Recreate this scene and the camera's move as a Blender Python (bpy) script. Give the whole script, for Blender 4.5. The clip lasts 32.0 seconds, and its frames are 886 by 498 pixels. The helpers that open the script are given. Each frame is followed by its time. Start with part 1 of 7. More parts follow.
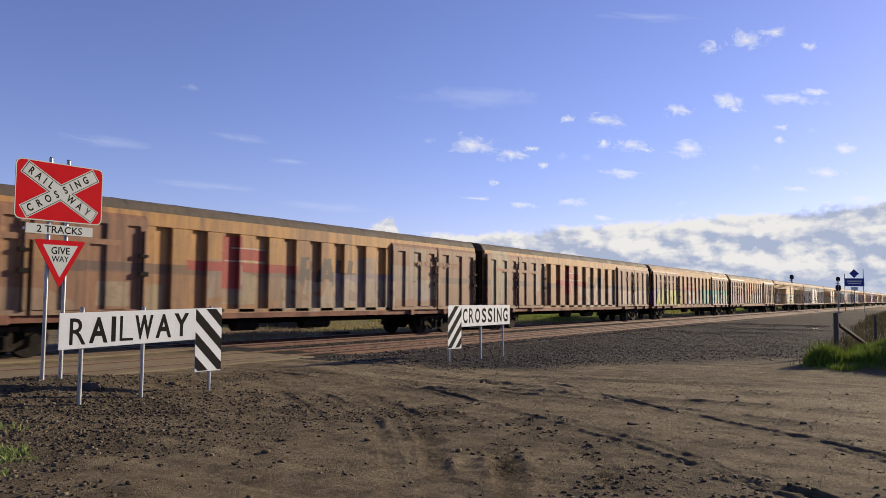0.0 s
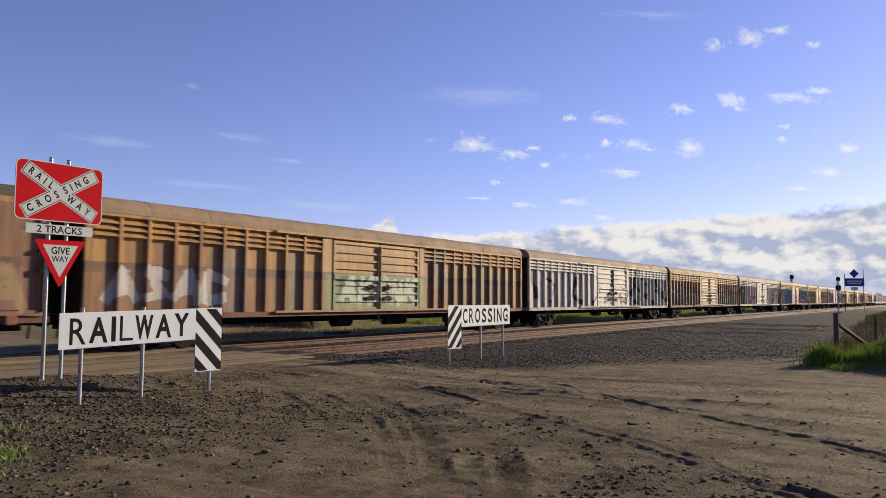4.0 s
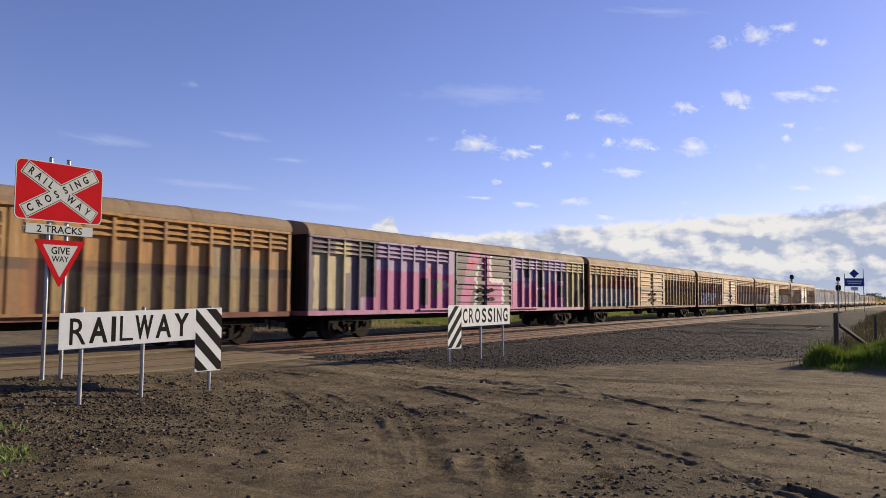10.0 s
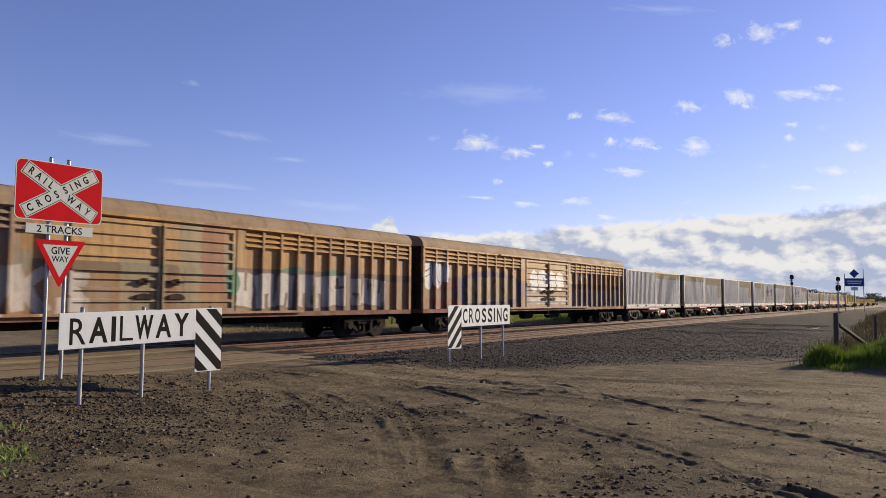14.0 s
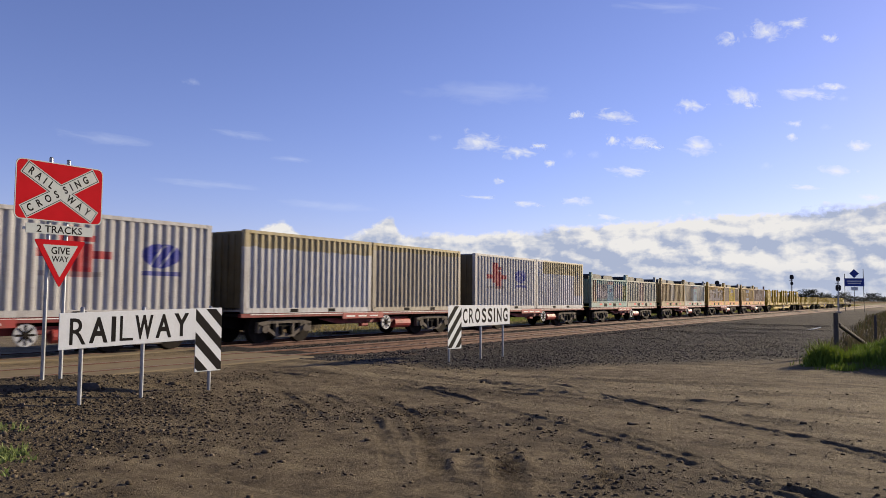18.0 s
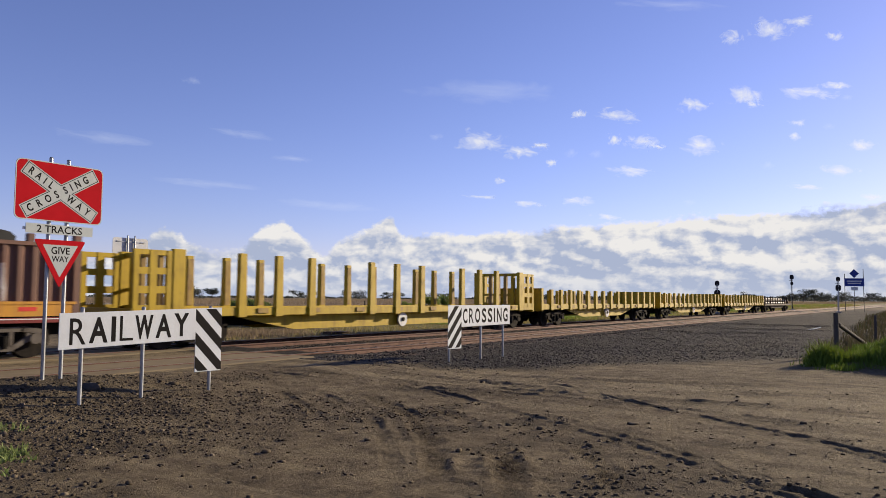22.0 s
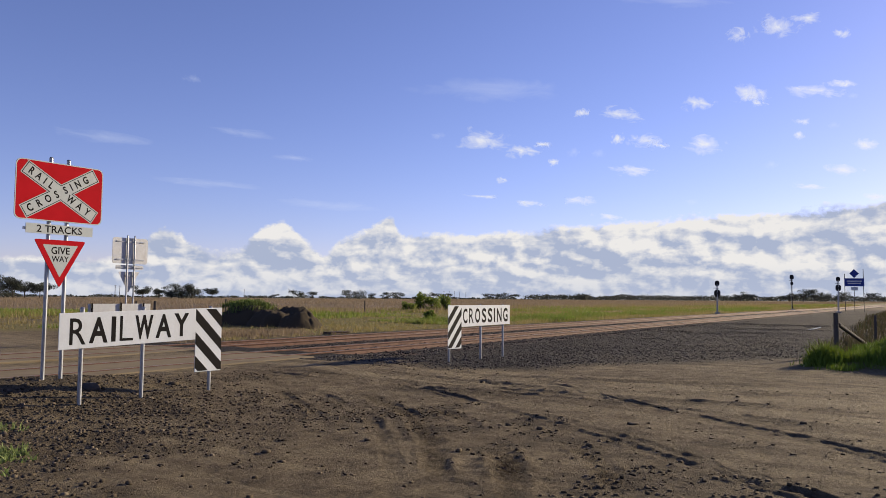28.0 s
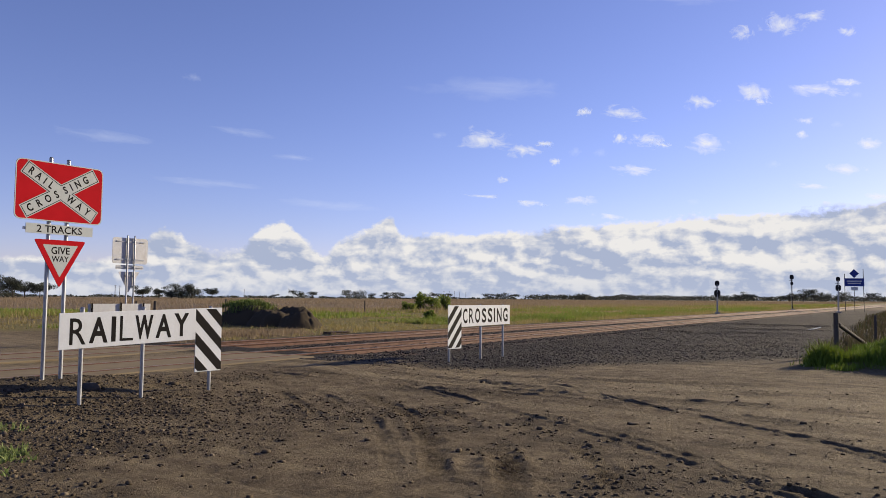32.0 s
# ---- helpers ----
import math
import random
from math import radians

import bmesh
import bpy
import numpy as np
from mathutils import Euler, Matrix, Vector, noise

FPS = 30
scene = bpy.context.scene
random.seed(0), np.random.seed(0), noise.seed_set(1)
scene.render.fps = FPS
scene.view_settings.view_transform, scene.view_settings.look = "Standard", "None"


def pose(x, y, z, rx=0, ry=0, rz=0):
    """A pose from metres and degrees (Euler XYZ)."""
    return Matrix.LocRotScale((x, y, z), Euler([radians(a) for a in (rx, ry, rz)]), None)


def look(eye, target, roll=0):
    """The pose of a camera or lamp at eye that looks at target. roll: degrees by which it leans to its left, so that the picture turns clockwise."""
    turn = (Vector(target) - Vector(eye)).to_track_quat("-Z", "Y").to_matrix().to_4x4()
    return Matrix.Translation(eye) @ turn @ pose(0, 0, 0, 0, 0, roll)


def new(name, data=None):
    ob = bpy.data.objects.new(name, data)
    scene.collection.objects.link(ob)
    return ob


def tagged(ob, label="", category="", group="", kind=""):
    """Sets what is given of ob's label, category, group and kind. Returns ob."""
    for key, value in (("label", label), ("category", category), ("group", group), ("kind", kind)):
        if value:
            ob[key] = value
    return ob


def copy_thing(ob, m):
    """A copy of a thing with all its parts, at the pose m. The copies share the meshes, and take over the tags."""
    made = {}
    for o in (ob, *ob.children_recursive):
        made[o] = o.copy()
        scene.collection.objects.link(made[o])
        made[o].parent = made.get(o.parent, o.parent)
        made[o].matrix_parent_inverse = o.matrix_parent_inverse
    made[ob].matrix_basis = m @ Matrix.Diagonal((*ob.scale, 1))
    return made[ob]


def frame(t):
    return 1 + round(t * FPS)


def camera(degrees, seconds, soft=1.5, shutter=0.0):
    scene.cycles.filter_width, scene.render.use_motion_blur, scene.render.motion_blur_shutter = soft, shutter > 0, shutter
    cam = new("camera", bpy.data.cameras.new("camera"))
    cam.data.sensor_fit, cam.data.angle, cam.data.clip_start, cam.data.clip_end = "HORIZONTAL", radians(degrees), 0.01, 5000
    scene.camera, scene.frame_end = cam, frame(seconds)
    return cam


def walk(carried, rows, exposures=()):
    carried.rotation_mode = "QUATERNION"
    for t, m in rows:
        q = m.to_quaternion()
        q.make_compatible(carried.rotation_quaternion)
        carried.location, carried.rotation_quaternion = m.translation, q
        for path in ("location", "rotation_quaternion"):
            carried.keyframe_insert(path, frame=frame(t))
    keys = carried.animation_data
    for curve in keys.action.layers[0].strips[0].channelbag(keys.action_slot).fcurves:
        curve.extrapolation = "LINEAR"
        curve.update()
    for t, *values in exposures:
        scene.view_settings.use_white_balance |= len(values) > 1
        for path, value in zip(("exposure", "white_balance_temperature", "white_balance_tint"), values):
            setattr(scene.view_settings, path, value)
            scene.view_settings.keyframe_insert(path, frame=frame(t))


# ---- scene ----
import itertools

# ================= camera =================
# World axes: x runs along the railway (the train comes from +x), y points across it, away from the camera.
HEADING, PITCH = radians(34.2), math.atan(87 / 1300)
EYE = Vector((0.0, 0.0, 1.48))
AHEAD = Vector((math.cos(HEADING) * math.cos(PITCH), math.sin(HEADING) * math.cos(PITCH), math.sin(PITCH)))
cam = camera(62.19, 32.0, soft=0.55, shutter=0.12)
STAND = look(EYE, EYE + AHEAD, 0.37)
walk(cam, [(0.0, STAND), (32.0, STAND)], [(0.0, 0.79, 6500, 10), (32.0, 0.79, 6500, 10)])

# ================= sky, sun =================
SUN_TO = Vector((0.95, -0.37, 0.0)).normalized()
SUN_UP = radians(17.0)
SUN_DIR = Vector((SUN_TO.x * math.cos(SUN_UP), SUN_TO.y * math.cos(SUN_UP), math.sin(SUN_UP)))
world = bpy.data.worlds.new("world")
scene.world = world
world.use_nodes = True
wn = world.node_tree.nodes
sky = wn.new("ShaderNodeTexSky")
sky.sky_type = "NISHITA"
sky.sun_disc = False
sky.sun_elevation = SUN_UP
sky.sun_rotation = math.atan2(SUN_DIR.x, SUN_DIR.y)
sky.air_density, sky.dust_density, sky.ozone_density = 0.92, 0.18, 3.6
wn["Background"].inputs["Strength"].default_value = 0.0715
tint = wn.new("ShaderNodeMix")
tint.data_type, tint.blend_type = "RGBA", "MULTIPLY"
tint.inputs[0].default_value = 1.0
tint.inputs[7].default_value = (1.30, 1.0, 1.28, 1.0)
world.node_tree.links.new(sky.outputs["Color"], tint.inputs[6])
world.node_tree.links.new(tint.outputs[2], wn["Background"].inputs["Color"])
sun = new("sun", bpy.data.lights.new("sun", "SUN"))
sun.data.energy, sun.data.angle, sun.data.color = 5.0, radians(0.55), (1.0, 0.84, 0.60)
sun.matrix_world = look(SUN_DIR * 300, (0, 0, 0))

# ================= materials =================


ALBEDO = 0.80    # one scale for all base colours


class Nodes:
    """A small writer for node materials."""

    def __init__(self, name, rough=0.8, metal=0.0, gloss=0.28):
        self.m = bpy.data.materials.new(name)
        self.m.use_nodes = True
        self.t = self.m.node_tree
        self.p = self.t.nodes["Principled BSDF"]
        self.p.inputs["Roughness"].default_value = rough
        self.p.inputs["Metallic"].default_value = metal
        self.p.inputs["Specular IOR Level"].default_value = gloss if rough < 0.85 else 0.08
        self.coord = self.t.nodes.new("ShaderNodeTexCoord").outputs["Object"]

    def add(self, kind, out, ins=(), **props):
        n = self.t.nodes.new(kind)
        for key, value in props.items():
            if key == "op":
                n.operation = value
            elif key == "blend":
                n.blend_type = value
            elif key == "vt":
                n.vector_type = value
            elif key == "dt":
                n.data_type = value
            elif key == "dist":
                n.feature = value
        for slot, value in ins:
            if isinstance(value, bpy.types.NodeSocket):
                self.t.links.new(value, n.inputs[slot])
            else:
                n.inputs[slot].default_value = value
        return n.outputs[out]

    def noise(self, scale, detail=4.0, rough=0.55, at=None, distort=0.0, out="Fac"):
        return self.add("ShaderNodeTexNoise", out, [("Vector", at or self.coord), ("Scale", scale), ("Detail", detail), ("Roughness", rough), ("Distortion", distort)])

    def ramp(self, fac, a, b, lo=0.0, hi=1.0):
        return self.add("ShaderNodeMapRange", 0, [(0, fac), (1, a), (2, b), (3, lo), (4, hi)])

    def mix(self, fac, a, b, blend="MIX"):
        n = self.t.nodes.new("ShaderNodeMix")
        n.data_type, n.blend_type = "RGBA", blend
        for slot, value in ((0, fac), (6, a), (7, b)):
            if isinstance(value, bpy.types.NodeSocket):
                self.t.links.new(value, n.inputs[slot])
            elif slot:
                n.inputs[slot].default_value = (*value, 1.0)
            else:
                n.inputs[slot].default_value = value
        return n.outputs[2]

    def math(self, op, a, b=0.0):
        return self.add("ShaderNodeMath", 0, [(0, a), (1, b)], op=op)

    def vec(self, op, a, b=(0, 0, 0), out=0):
        return self.add("ShaderNodeVectorMath", out, [(0, a), (1, b)], op=op)

    def stretch(self, s, at=None):
        return self.vec("MULTIPLY", at or self.coord, s)

    def done(self, colour, bump=None, strength=0.3, dist=0.01, rough=None):
        if isinstance(colour, bpy.types.NodeSocket):
            colour = self.mix(1.0, colour, (ALBEDO, ALBEDO, ALBEDO), "MULTIPLY")
            self.t.links.new(colour, self.p.inputs["Base Color"])
        else:
            self.p.inputs["Base Color"].default_value = (*(v * ALBEDO for v in colour), 1)
        if bump is not None:
            b = self.add("ShaderNodeBump", 0, [("Strength", strength), ("Distance", dist), ("Height", bump)])
            self.t.links.new(b, self.p.inputs["Normal"])
        if rough is not None:
            self.t.links.new(rough, self.p.inputs["Roughness"])
        return self.m


def worn(name, c, wear, amount=0.45, rough=0.6, metal=0.0, scale=1.6, bump=0.25, streak=True):
    """Painted or weathered stuff: base colour c, wear colour in stains and in fine specks, streaks that run down."""
    n = Nodes(name, rough, metal)
    big = n.noise(scale, 5, 0.6)
    run = n.noise(2.0, 4, 0.6, n.stretch((3.0, 3.0, 0.35))) if streak else n.noise(scale * 2.3, 4)
    fine = n.noise(38.0, 3, 0.7)
    f = n.ramp(n.math("ADD", big, run), 1.15 - amount * 0.5, 1.5 - amount * 0.35, 0.0, 1.0)
    col = n.mix(f, c, wear)
    col = n.mix(n.ramp(fine, 0.35, 0.75, 0.0, 0.35), col, [v * 0.72 for v in c])
    return n.done(col, fine, bump, 0.004, n.ramp(big, 0.3, 0.7, max(rough - 0.12, 0.05), min(rough + 0.15, 1)))


def plain(name, c, rough=0.6, metal=0.0, vary=0.2):
    n = Nodes(name, rough, metal)
    f = n.noise(4.0, 5, 0.6)
    col = n.mix(n.ramp(f, 0.3, 0.7), [v * (1 - vary) for v in c], [min(v * (1 + vary), 1) for v in c])
    return n.done(col, n.noise(60.0, 2), 0.12, 0.003)


M_GALV = worn("galvanised_steel", (0.37, 0.39, 0.42), (0.25, 0.26, 0.275), 0.4, 0.42, 0.75, 6.0, 0.1)
M_SHEET = worn("reflective_sheet", (0.44, 0.48, 0.475), (0.38, 0.40, 0.395), 0.2, 0.5, 0.0, 2.5, 0.05)
M_WHITE = worn("sign_white", (0.62, 0.655, 0.695), (0.53, 0.545, 0.55), 0.18, 0.38, 0.0, 2.5, 0.05)
M_BLACK = plain("sign_black", (0.012, 0.011, 0.011), 0.86)
M_RED = plain("sign_red", (0.44, 0.007, 0.014), 0.86, 0.0, 0.08)
M_SILVER = worn("sign_back", (0.50, 0.51, 0.52), (0.37, 0.37, 0.37), 0.3, 0.45, 0.3, 3.0, 0.06)
M_BLUE = plain("sign_blue", (0.02, 0.05, 0.28), 0.45)
M_SIGNAL = plain("signal_black", (0.012, 0.012, 0.014), 0.55)
M_RAIL = worn("rail_rust", (0.145, 0.068, 0.046), (0.085, 0.047, 0.035), 0.5, 0.75, 0.1, 5.0, 0.3, False)
M_RAILTOP = plain("rail_polished", (0.25, 0.19, 0.155), 0.5, 0.6, 0.15)
M_SLEEPER = worn("sleeper_concrete", (0.115, 0.083, 0.064), (0.065, 0.049, 0.040), 0.5, 0.95, 0.0, 3.0, 0.6, False)
M_CONCRETE = worn("concrete", (0.34, 0.33, 0.31), (0.2, 0.19, 0.17), 0.4, 0.9, 0.0, 2.0, 0.5, False)
M_TIMBER = worn("grey_timber", (0.11, 0.096, 0.083), (0.06, 0.05, 0.04), 0.5, 0.95, 0.0, 4.0, 0.7)
M_STEELDARK = worn("underframe", (0.013, 0.012, 0.011), (0.03, 0.023, 0.019), 0.45, 0.85, 0.0, 2.5, 0.4)
M_BOGIE = worn("bogie_dust", (0.018, 0.015, 0.012), (0.05, 0.04, 0.031), 0.5, 0.9, 0.0, 4.0, 0.4)
M_BOGIEPALE = worn("bogie_pale", (0.16, 0.14, 0.12), (0.085, 0.072, 0.06), 0.5, 0.9, 0.0, 4.0, 0.4)
M_WHEEL = worn("wheel_steel", (0.02, 0.017, 0.015), (0.045, 0.037, 0.03), 0.4, 0.9, 0.0, 5.0, 0.2)
M_DECKRED = worn("wagon_red", (0.20, 0.022, 0.022), (0.085, 0.022, 0.02), 0.45, 0.6, 0.0, 2.5, 0.2)
M_TANKRED = worn("tank_red", (0.33, 0.045, 0.04), (0.19, 0.06, 0.045), 0.35, 0.5, 0.0, 4.0, 0.15)
M_LOGYELLOW = worn("wagon_yellow", (0.47, 0.32, 0.006), (0.25, 0.16, 0.015), 0.40, 0.55, 0.0, 2.0, 0.2)
M_LOGINNER = worn("worn_yellow", (0.35, 0.235, 0.05), (0.21, 0.13, 0.08), 0.6, 0.7, 0.0, 4.0, 0.3)
M_RUST = worn("rusty_wagon", (0.055, 0.035, 0.027), (0.03, 0.022, 0.019), 0.5, 0.85, 0.0, 2.5, 0.4)
M_PIPE = worn("pale_pipe", (0.10, 0.072, 0.058), (0.035, 0.026, 0.021), 0.45, 0.6, 0.2, 3.0, 0.2)
M_TARP = worn("hatch_dark", (0.016, 0.017, 0.017), (0.018, 0.018, 0.018), 0.5, 0.6, 0.0, 2.0, 0.2)
M_LABEL = plain("label_white", (0.72, 0.71, 0.68), 0.5)
M_MARKRED = plain("marker_red", (0.62, 0.05, 0.035), 0.45)

# ================= mesh helpers =================


class Mesh:
    """Gathers points and faces of one part."""

    def __init__(self):
        self.v, self.f = [], []

    def box(self, x0, x1, y0, y1, z0, z1):
        b = len(self.v)
        self.v += [(x, y, z) for z in (z0, z1) for y in (y0, y1) for x in (x0, x1)]
        self.f += [tuple(b + i for i in q) for q in ((0, 2, 3, 1), (4, 5, 7, 6), (0, 1, 5, 4), (2, 6, 7, 3), (0, 4, 6, 2), (1, 3, 7, 5))]
        return self

    def prism(self, outline, y0, y1, axis="y"):
        """A closed outline of (a, b) pairs, drawn out along an axis from y0 to y1."""
        b, n = len(self.v), len(outline)
        for y in (y0, y1):
            for p, q in outline:
                self.v.append({"y": (p, y, q), "x": (y, p, q), "z": (p, q, y)}[axis])
        self.f += [tuple(b + i for i in range(n)), tuple(b + n + i for i in reversed(range(n)))]
        self.f += [(b + i, b + n + i, b + n + (i + 1) % n, b + (i + 1) % n) for i in range(n)]
        return self

    def bar(self, p, q, r, sides=8, r2=None):
        """A round bar from p to q."""
        p, q = Vector(p), Vector(q)
        d = (q - p).normalized()
        u = d.orthogonal().normalized()
        w = d.cross(u)
        b = len(self.v)
        for c, rad in ((p, r), (q, r if r2 is None else r2)):
            for i in range(sides):
                a = 2 * math.pi * (i + 0.5) / sides
                self.v.append(tuple(c + rad * (math.cos(a) * u + math.sin(a) * w)))
        self.f += [tuple(b + i for i in reversed(range(sides))), tuple(b + sides + i for i in range(sides))]
        self.f += [(b + i, b + (i + 1) % sides, b + sides + (i + 1) % sides, b + sides + i) for i in range(sides)]
        return self

    def beam(self, p, q, w, h):
        """A square bar from p to q."""
        p, q = Vector(p), Vector(q)
        d = (q - p).normalized()
        side = d.cross(Vector((0, 0, 1)))
        side = (side if side.length > 0.05 else Vector((0, 1, 0))).normalized()
        top = side.cross(d)
        b = len(self.v)
        for c in (p, q):
            for i, j in ((-1, -1), (1, -1), (1, 1), (-1, 1)):
                self.v.append(tuple(c + side * w / 2 * i + top * h / 2 * j))
        self.f += [(b + 3, b + 2, b + 1, b), (b + 4, b + 5, b + 6, b + 7)]
        self.f += [(b + i, b + (i + 1) % 4, b + 4 + (i + 1) % 4, b + 4 + i) for i in range(4)]
        return self

    def data(self, name, bevel=0.0, smooth=False):
        me = bpy.data.meshes.new(name)
        me.from_pydata(self.v, [], self.f)
        bm = bmesh.new()
        bm.from_mesh(me)
        bmesh.ops.recalc_face_normals(bm, faces=bm.faces)
        if bevel:
            sharp = [e for e in bm.edges if e.is_manifold and e.calc_face_angle(0) > 0.6]
            bmesh.ops.bevel(bm, geom=sharp, offset=bevel, segments=1, affect="EDGES", clamp_overlap=True)
        bm.to_mesh(me)
        bm.free()
        if smooth:
            me.shade_smooth()
        me.update()
        return me


def part(name, shape, material, parent=None, label="", bevel=0.0, smooth=False, at=None):
    """One mesh object; shape is a Mesh or ready mesh data."""
    me = shape.data(name, bevel, smooth) if isinstance(shape, Mesh) else shape
    ob = new(name, me)
    if not me.materials:
        me.materials.append(material)
    elif me.materials[0] != material:
        ob.material_slots[0].link = "OBJECT"
        ob.material_slots[0].material = material
    if parent:
        ob.parent = parent
    if at:
        ob.location = at
    if label:
        ob["label"] = label
    return ob


def thing(name, x, y, z, label, category, group="", kind="", turn=0):
    ob = new(name)
    ob.matrix_world = pose(x, y, z, 0, 0, turn)
    return tagged(ob, label, category, group, kind)


def words(name, text, size, material, parent, m, stretch=1.0, depth=0.002, label="", bold=0.02, spacing=1.0):
    """Raised lettering in the built-in font, centred on the pose m (its x runs along the words, its z towards the reader)."""
    c = bpy.data.curves.new(name, "FONT")
    c.body, c.size, c.align_x, c.align_y, c.extrude = text, size, "CENTER", "CENTER", depth
    c.resolution_u = 3
    c.offset = bold * size
    c.space_character = spacing
    tmp = new(name, c)
    me = bpy.data.meshes.new_from_object(tmp)
    bpy.data.objects.remove(tmp)
    bpy.data.curves.remove(c)
    me.transform(m @ Matrix.Diagonal((stretch, 1, 1, 1)))
    me.materials.clear()
    return part(name, me, material, parent, label)

# ================= ground =================
FAR_TRACK, NEAR_TRACK = 18.93, 14.72   # centre lines of the two tracks
ROAD_LEFT, ROAD_RIGHT = 8.6, 14.9


def lattice(seed, n=256):
    return np.random.RandomState(seed).rand(n, n)


def field(x, y, scale, seed, octaves=3):
    """Smooth value noise between -1 and 1 on arrays of places."""
    total, amp, norm = 0.0, 1.0, 0.0
    for o in range(octaves):
        g = lattice(seed + o)
        u, v = x * scale * 2 ** o + 31.7 * o, y * scale * 2 ** o + 17.3 * o
        i, j = np.floor(u).astype(int), np.floor(v).astype(int)
        a, b = u - i, v - j
        a, b = a * a * (3 - 2 * a), b * b * (3 - 2 * b)
        i0, i1, j0, j1 = i % 256, (i + 1) % 256, j % 256, (j + 1) % 256
        total = total + amp * (g[i0, j0] * (1 - a) * (1 - b) + g[i1, j0] * a * (1 - b) + g[i0, j1] * (1 - a) * b + g[i1, j1] * a * b)
        norm += amp
        amp *= 0.55
    return total / norm * 2 - 1


def step(a, b, v):
    t = np.clip((v - a) / (b - a), 0, 1)
    return t * t * (3 - 2 * t)


def curve(points, n=9):
    """A smooth line through a few points."""
    p = np.array(points, float)
    p = np.vstack([2 * p[0] - p[1], p, 2 * p[-1] - p[-2]])
    t = np.linspace(0, 1, n, endpoint=False)[:, None]
    out = [0.5 * (2 * b + (c - a) * t + (2 * a - 5 * b + 4 * c - d) * t ** 2 + (3 * b - a - 3 * c + d) * t ** 3) for a, b, c, d in zip(p, p[1:], p[2:], p[3:])]
    return np.vstack(out + [p[-2:-1]])


# wheel ruts: points on the way, half width, depth, lugs (1: tyre pattern, 2: plain)
RUTS = [
    (((13.6, 7.0), (11.87, 4.6), (10.73, 2.93), (9.8, 1.4), (8.97, 0.4), (7.6, -0.9)), 0.09, 0.017, 2),
    (((11.6, 8.8), (10.65, 7.07), (9.25, 4.69), (8.25, 2.99), (7.4, 1.89), (6.94, 0.84), (6.2, -0.3)), 0.10, 0.019, 2),
    (((9.3, 6.6), (8.59, 5.57), (7.8, 4.75), (6.99, 4.03), (6.32, 3.51), (5.5, 3.0), (4.4, 2.4)), 0.15, 0.022, 1),
    (((10.0, 8.6), (9.12, 7.27), (8.54, 6.41), (7.81, 5.63), (7.07, 4.96), (6.29, 4.37), (5.1, 3.5)), 0.14, 0.020, 1),
    (((9.5, 9.2), (8.96, 8.12), (8.08, 6.76), (7.1, 5.71), (5.66, 4.42), (4.6, 3.7)), 0.10, 0.014, 2),
    (((9.0, 9.7), (8.5, 8.6), (7.6, 7.2), (6.3, 5.9)), 0.10, 0.016, 2),
    (((8.3, 3.9), (7.55, 3.26), (6.87, 2.75), (5.9, 2.1)), 0.13, 0.020, 1),
    (((9.9, 5.3), (8.9, 3.6), (7.9, 2.2), (6.6, 1.0)), 0.09, 0.012, 2),
]
TRACKS = [
    (((12.4, 15.0), (12.69, 8.6), (12.38, 5.98), (13.11, 4.2), (14.86, 0.86)), 0.20, 0.016, 2),
    (((11.2, 15.0), (11.5, 9.0), (11.9, 5.4), (12.4, 2.0), (13.2, -2.0)), 0.20, 0.016, 2),
    (((10.2, 15.0), (10.7, 9.6), (11.3, 6.4), (11.0, 2.2), (10.4, -1.5)), 0.18, 0.014, 2),
    (((13.6, 15.0), (13.9, 9.0), (14.3, 5.4), (15.8, 2.0)), 0.20, 0.014, 2),
]


def mound(x, y):
    """The heap of spoil round the feet of the left-hand signs."""
    return np.exp(-((x - 5.6) / 2.4) ** 2 - ((y - 11.7) / 1.0) ** 2)


def bank(x, y):
    """The overgrown bank beside the fence."""
    return np.exp(-((x - 22.6) / 2.5) ** 2 - ((y + 0.5) / 2.1) ** 2)


CHURN_SHADE = [np.zeros(1)]      # how far wheels have turned up each place, with the ruts' shade in it


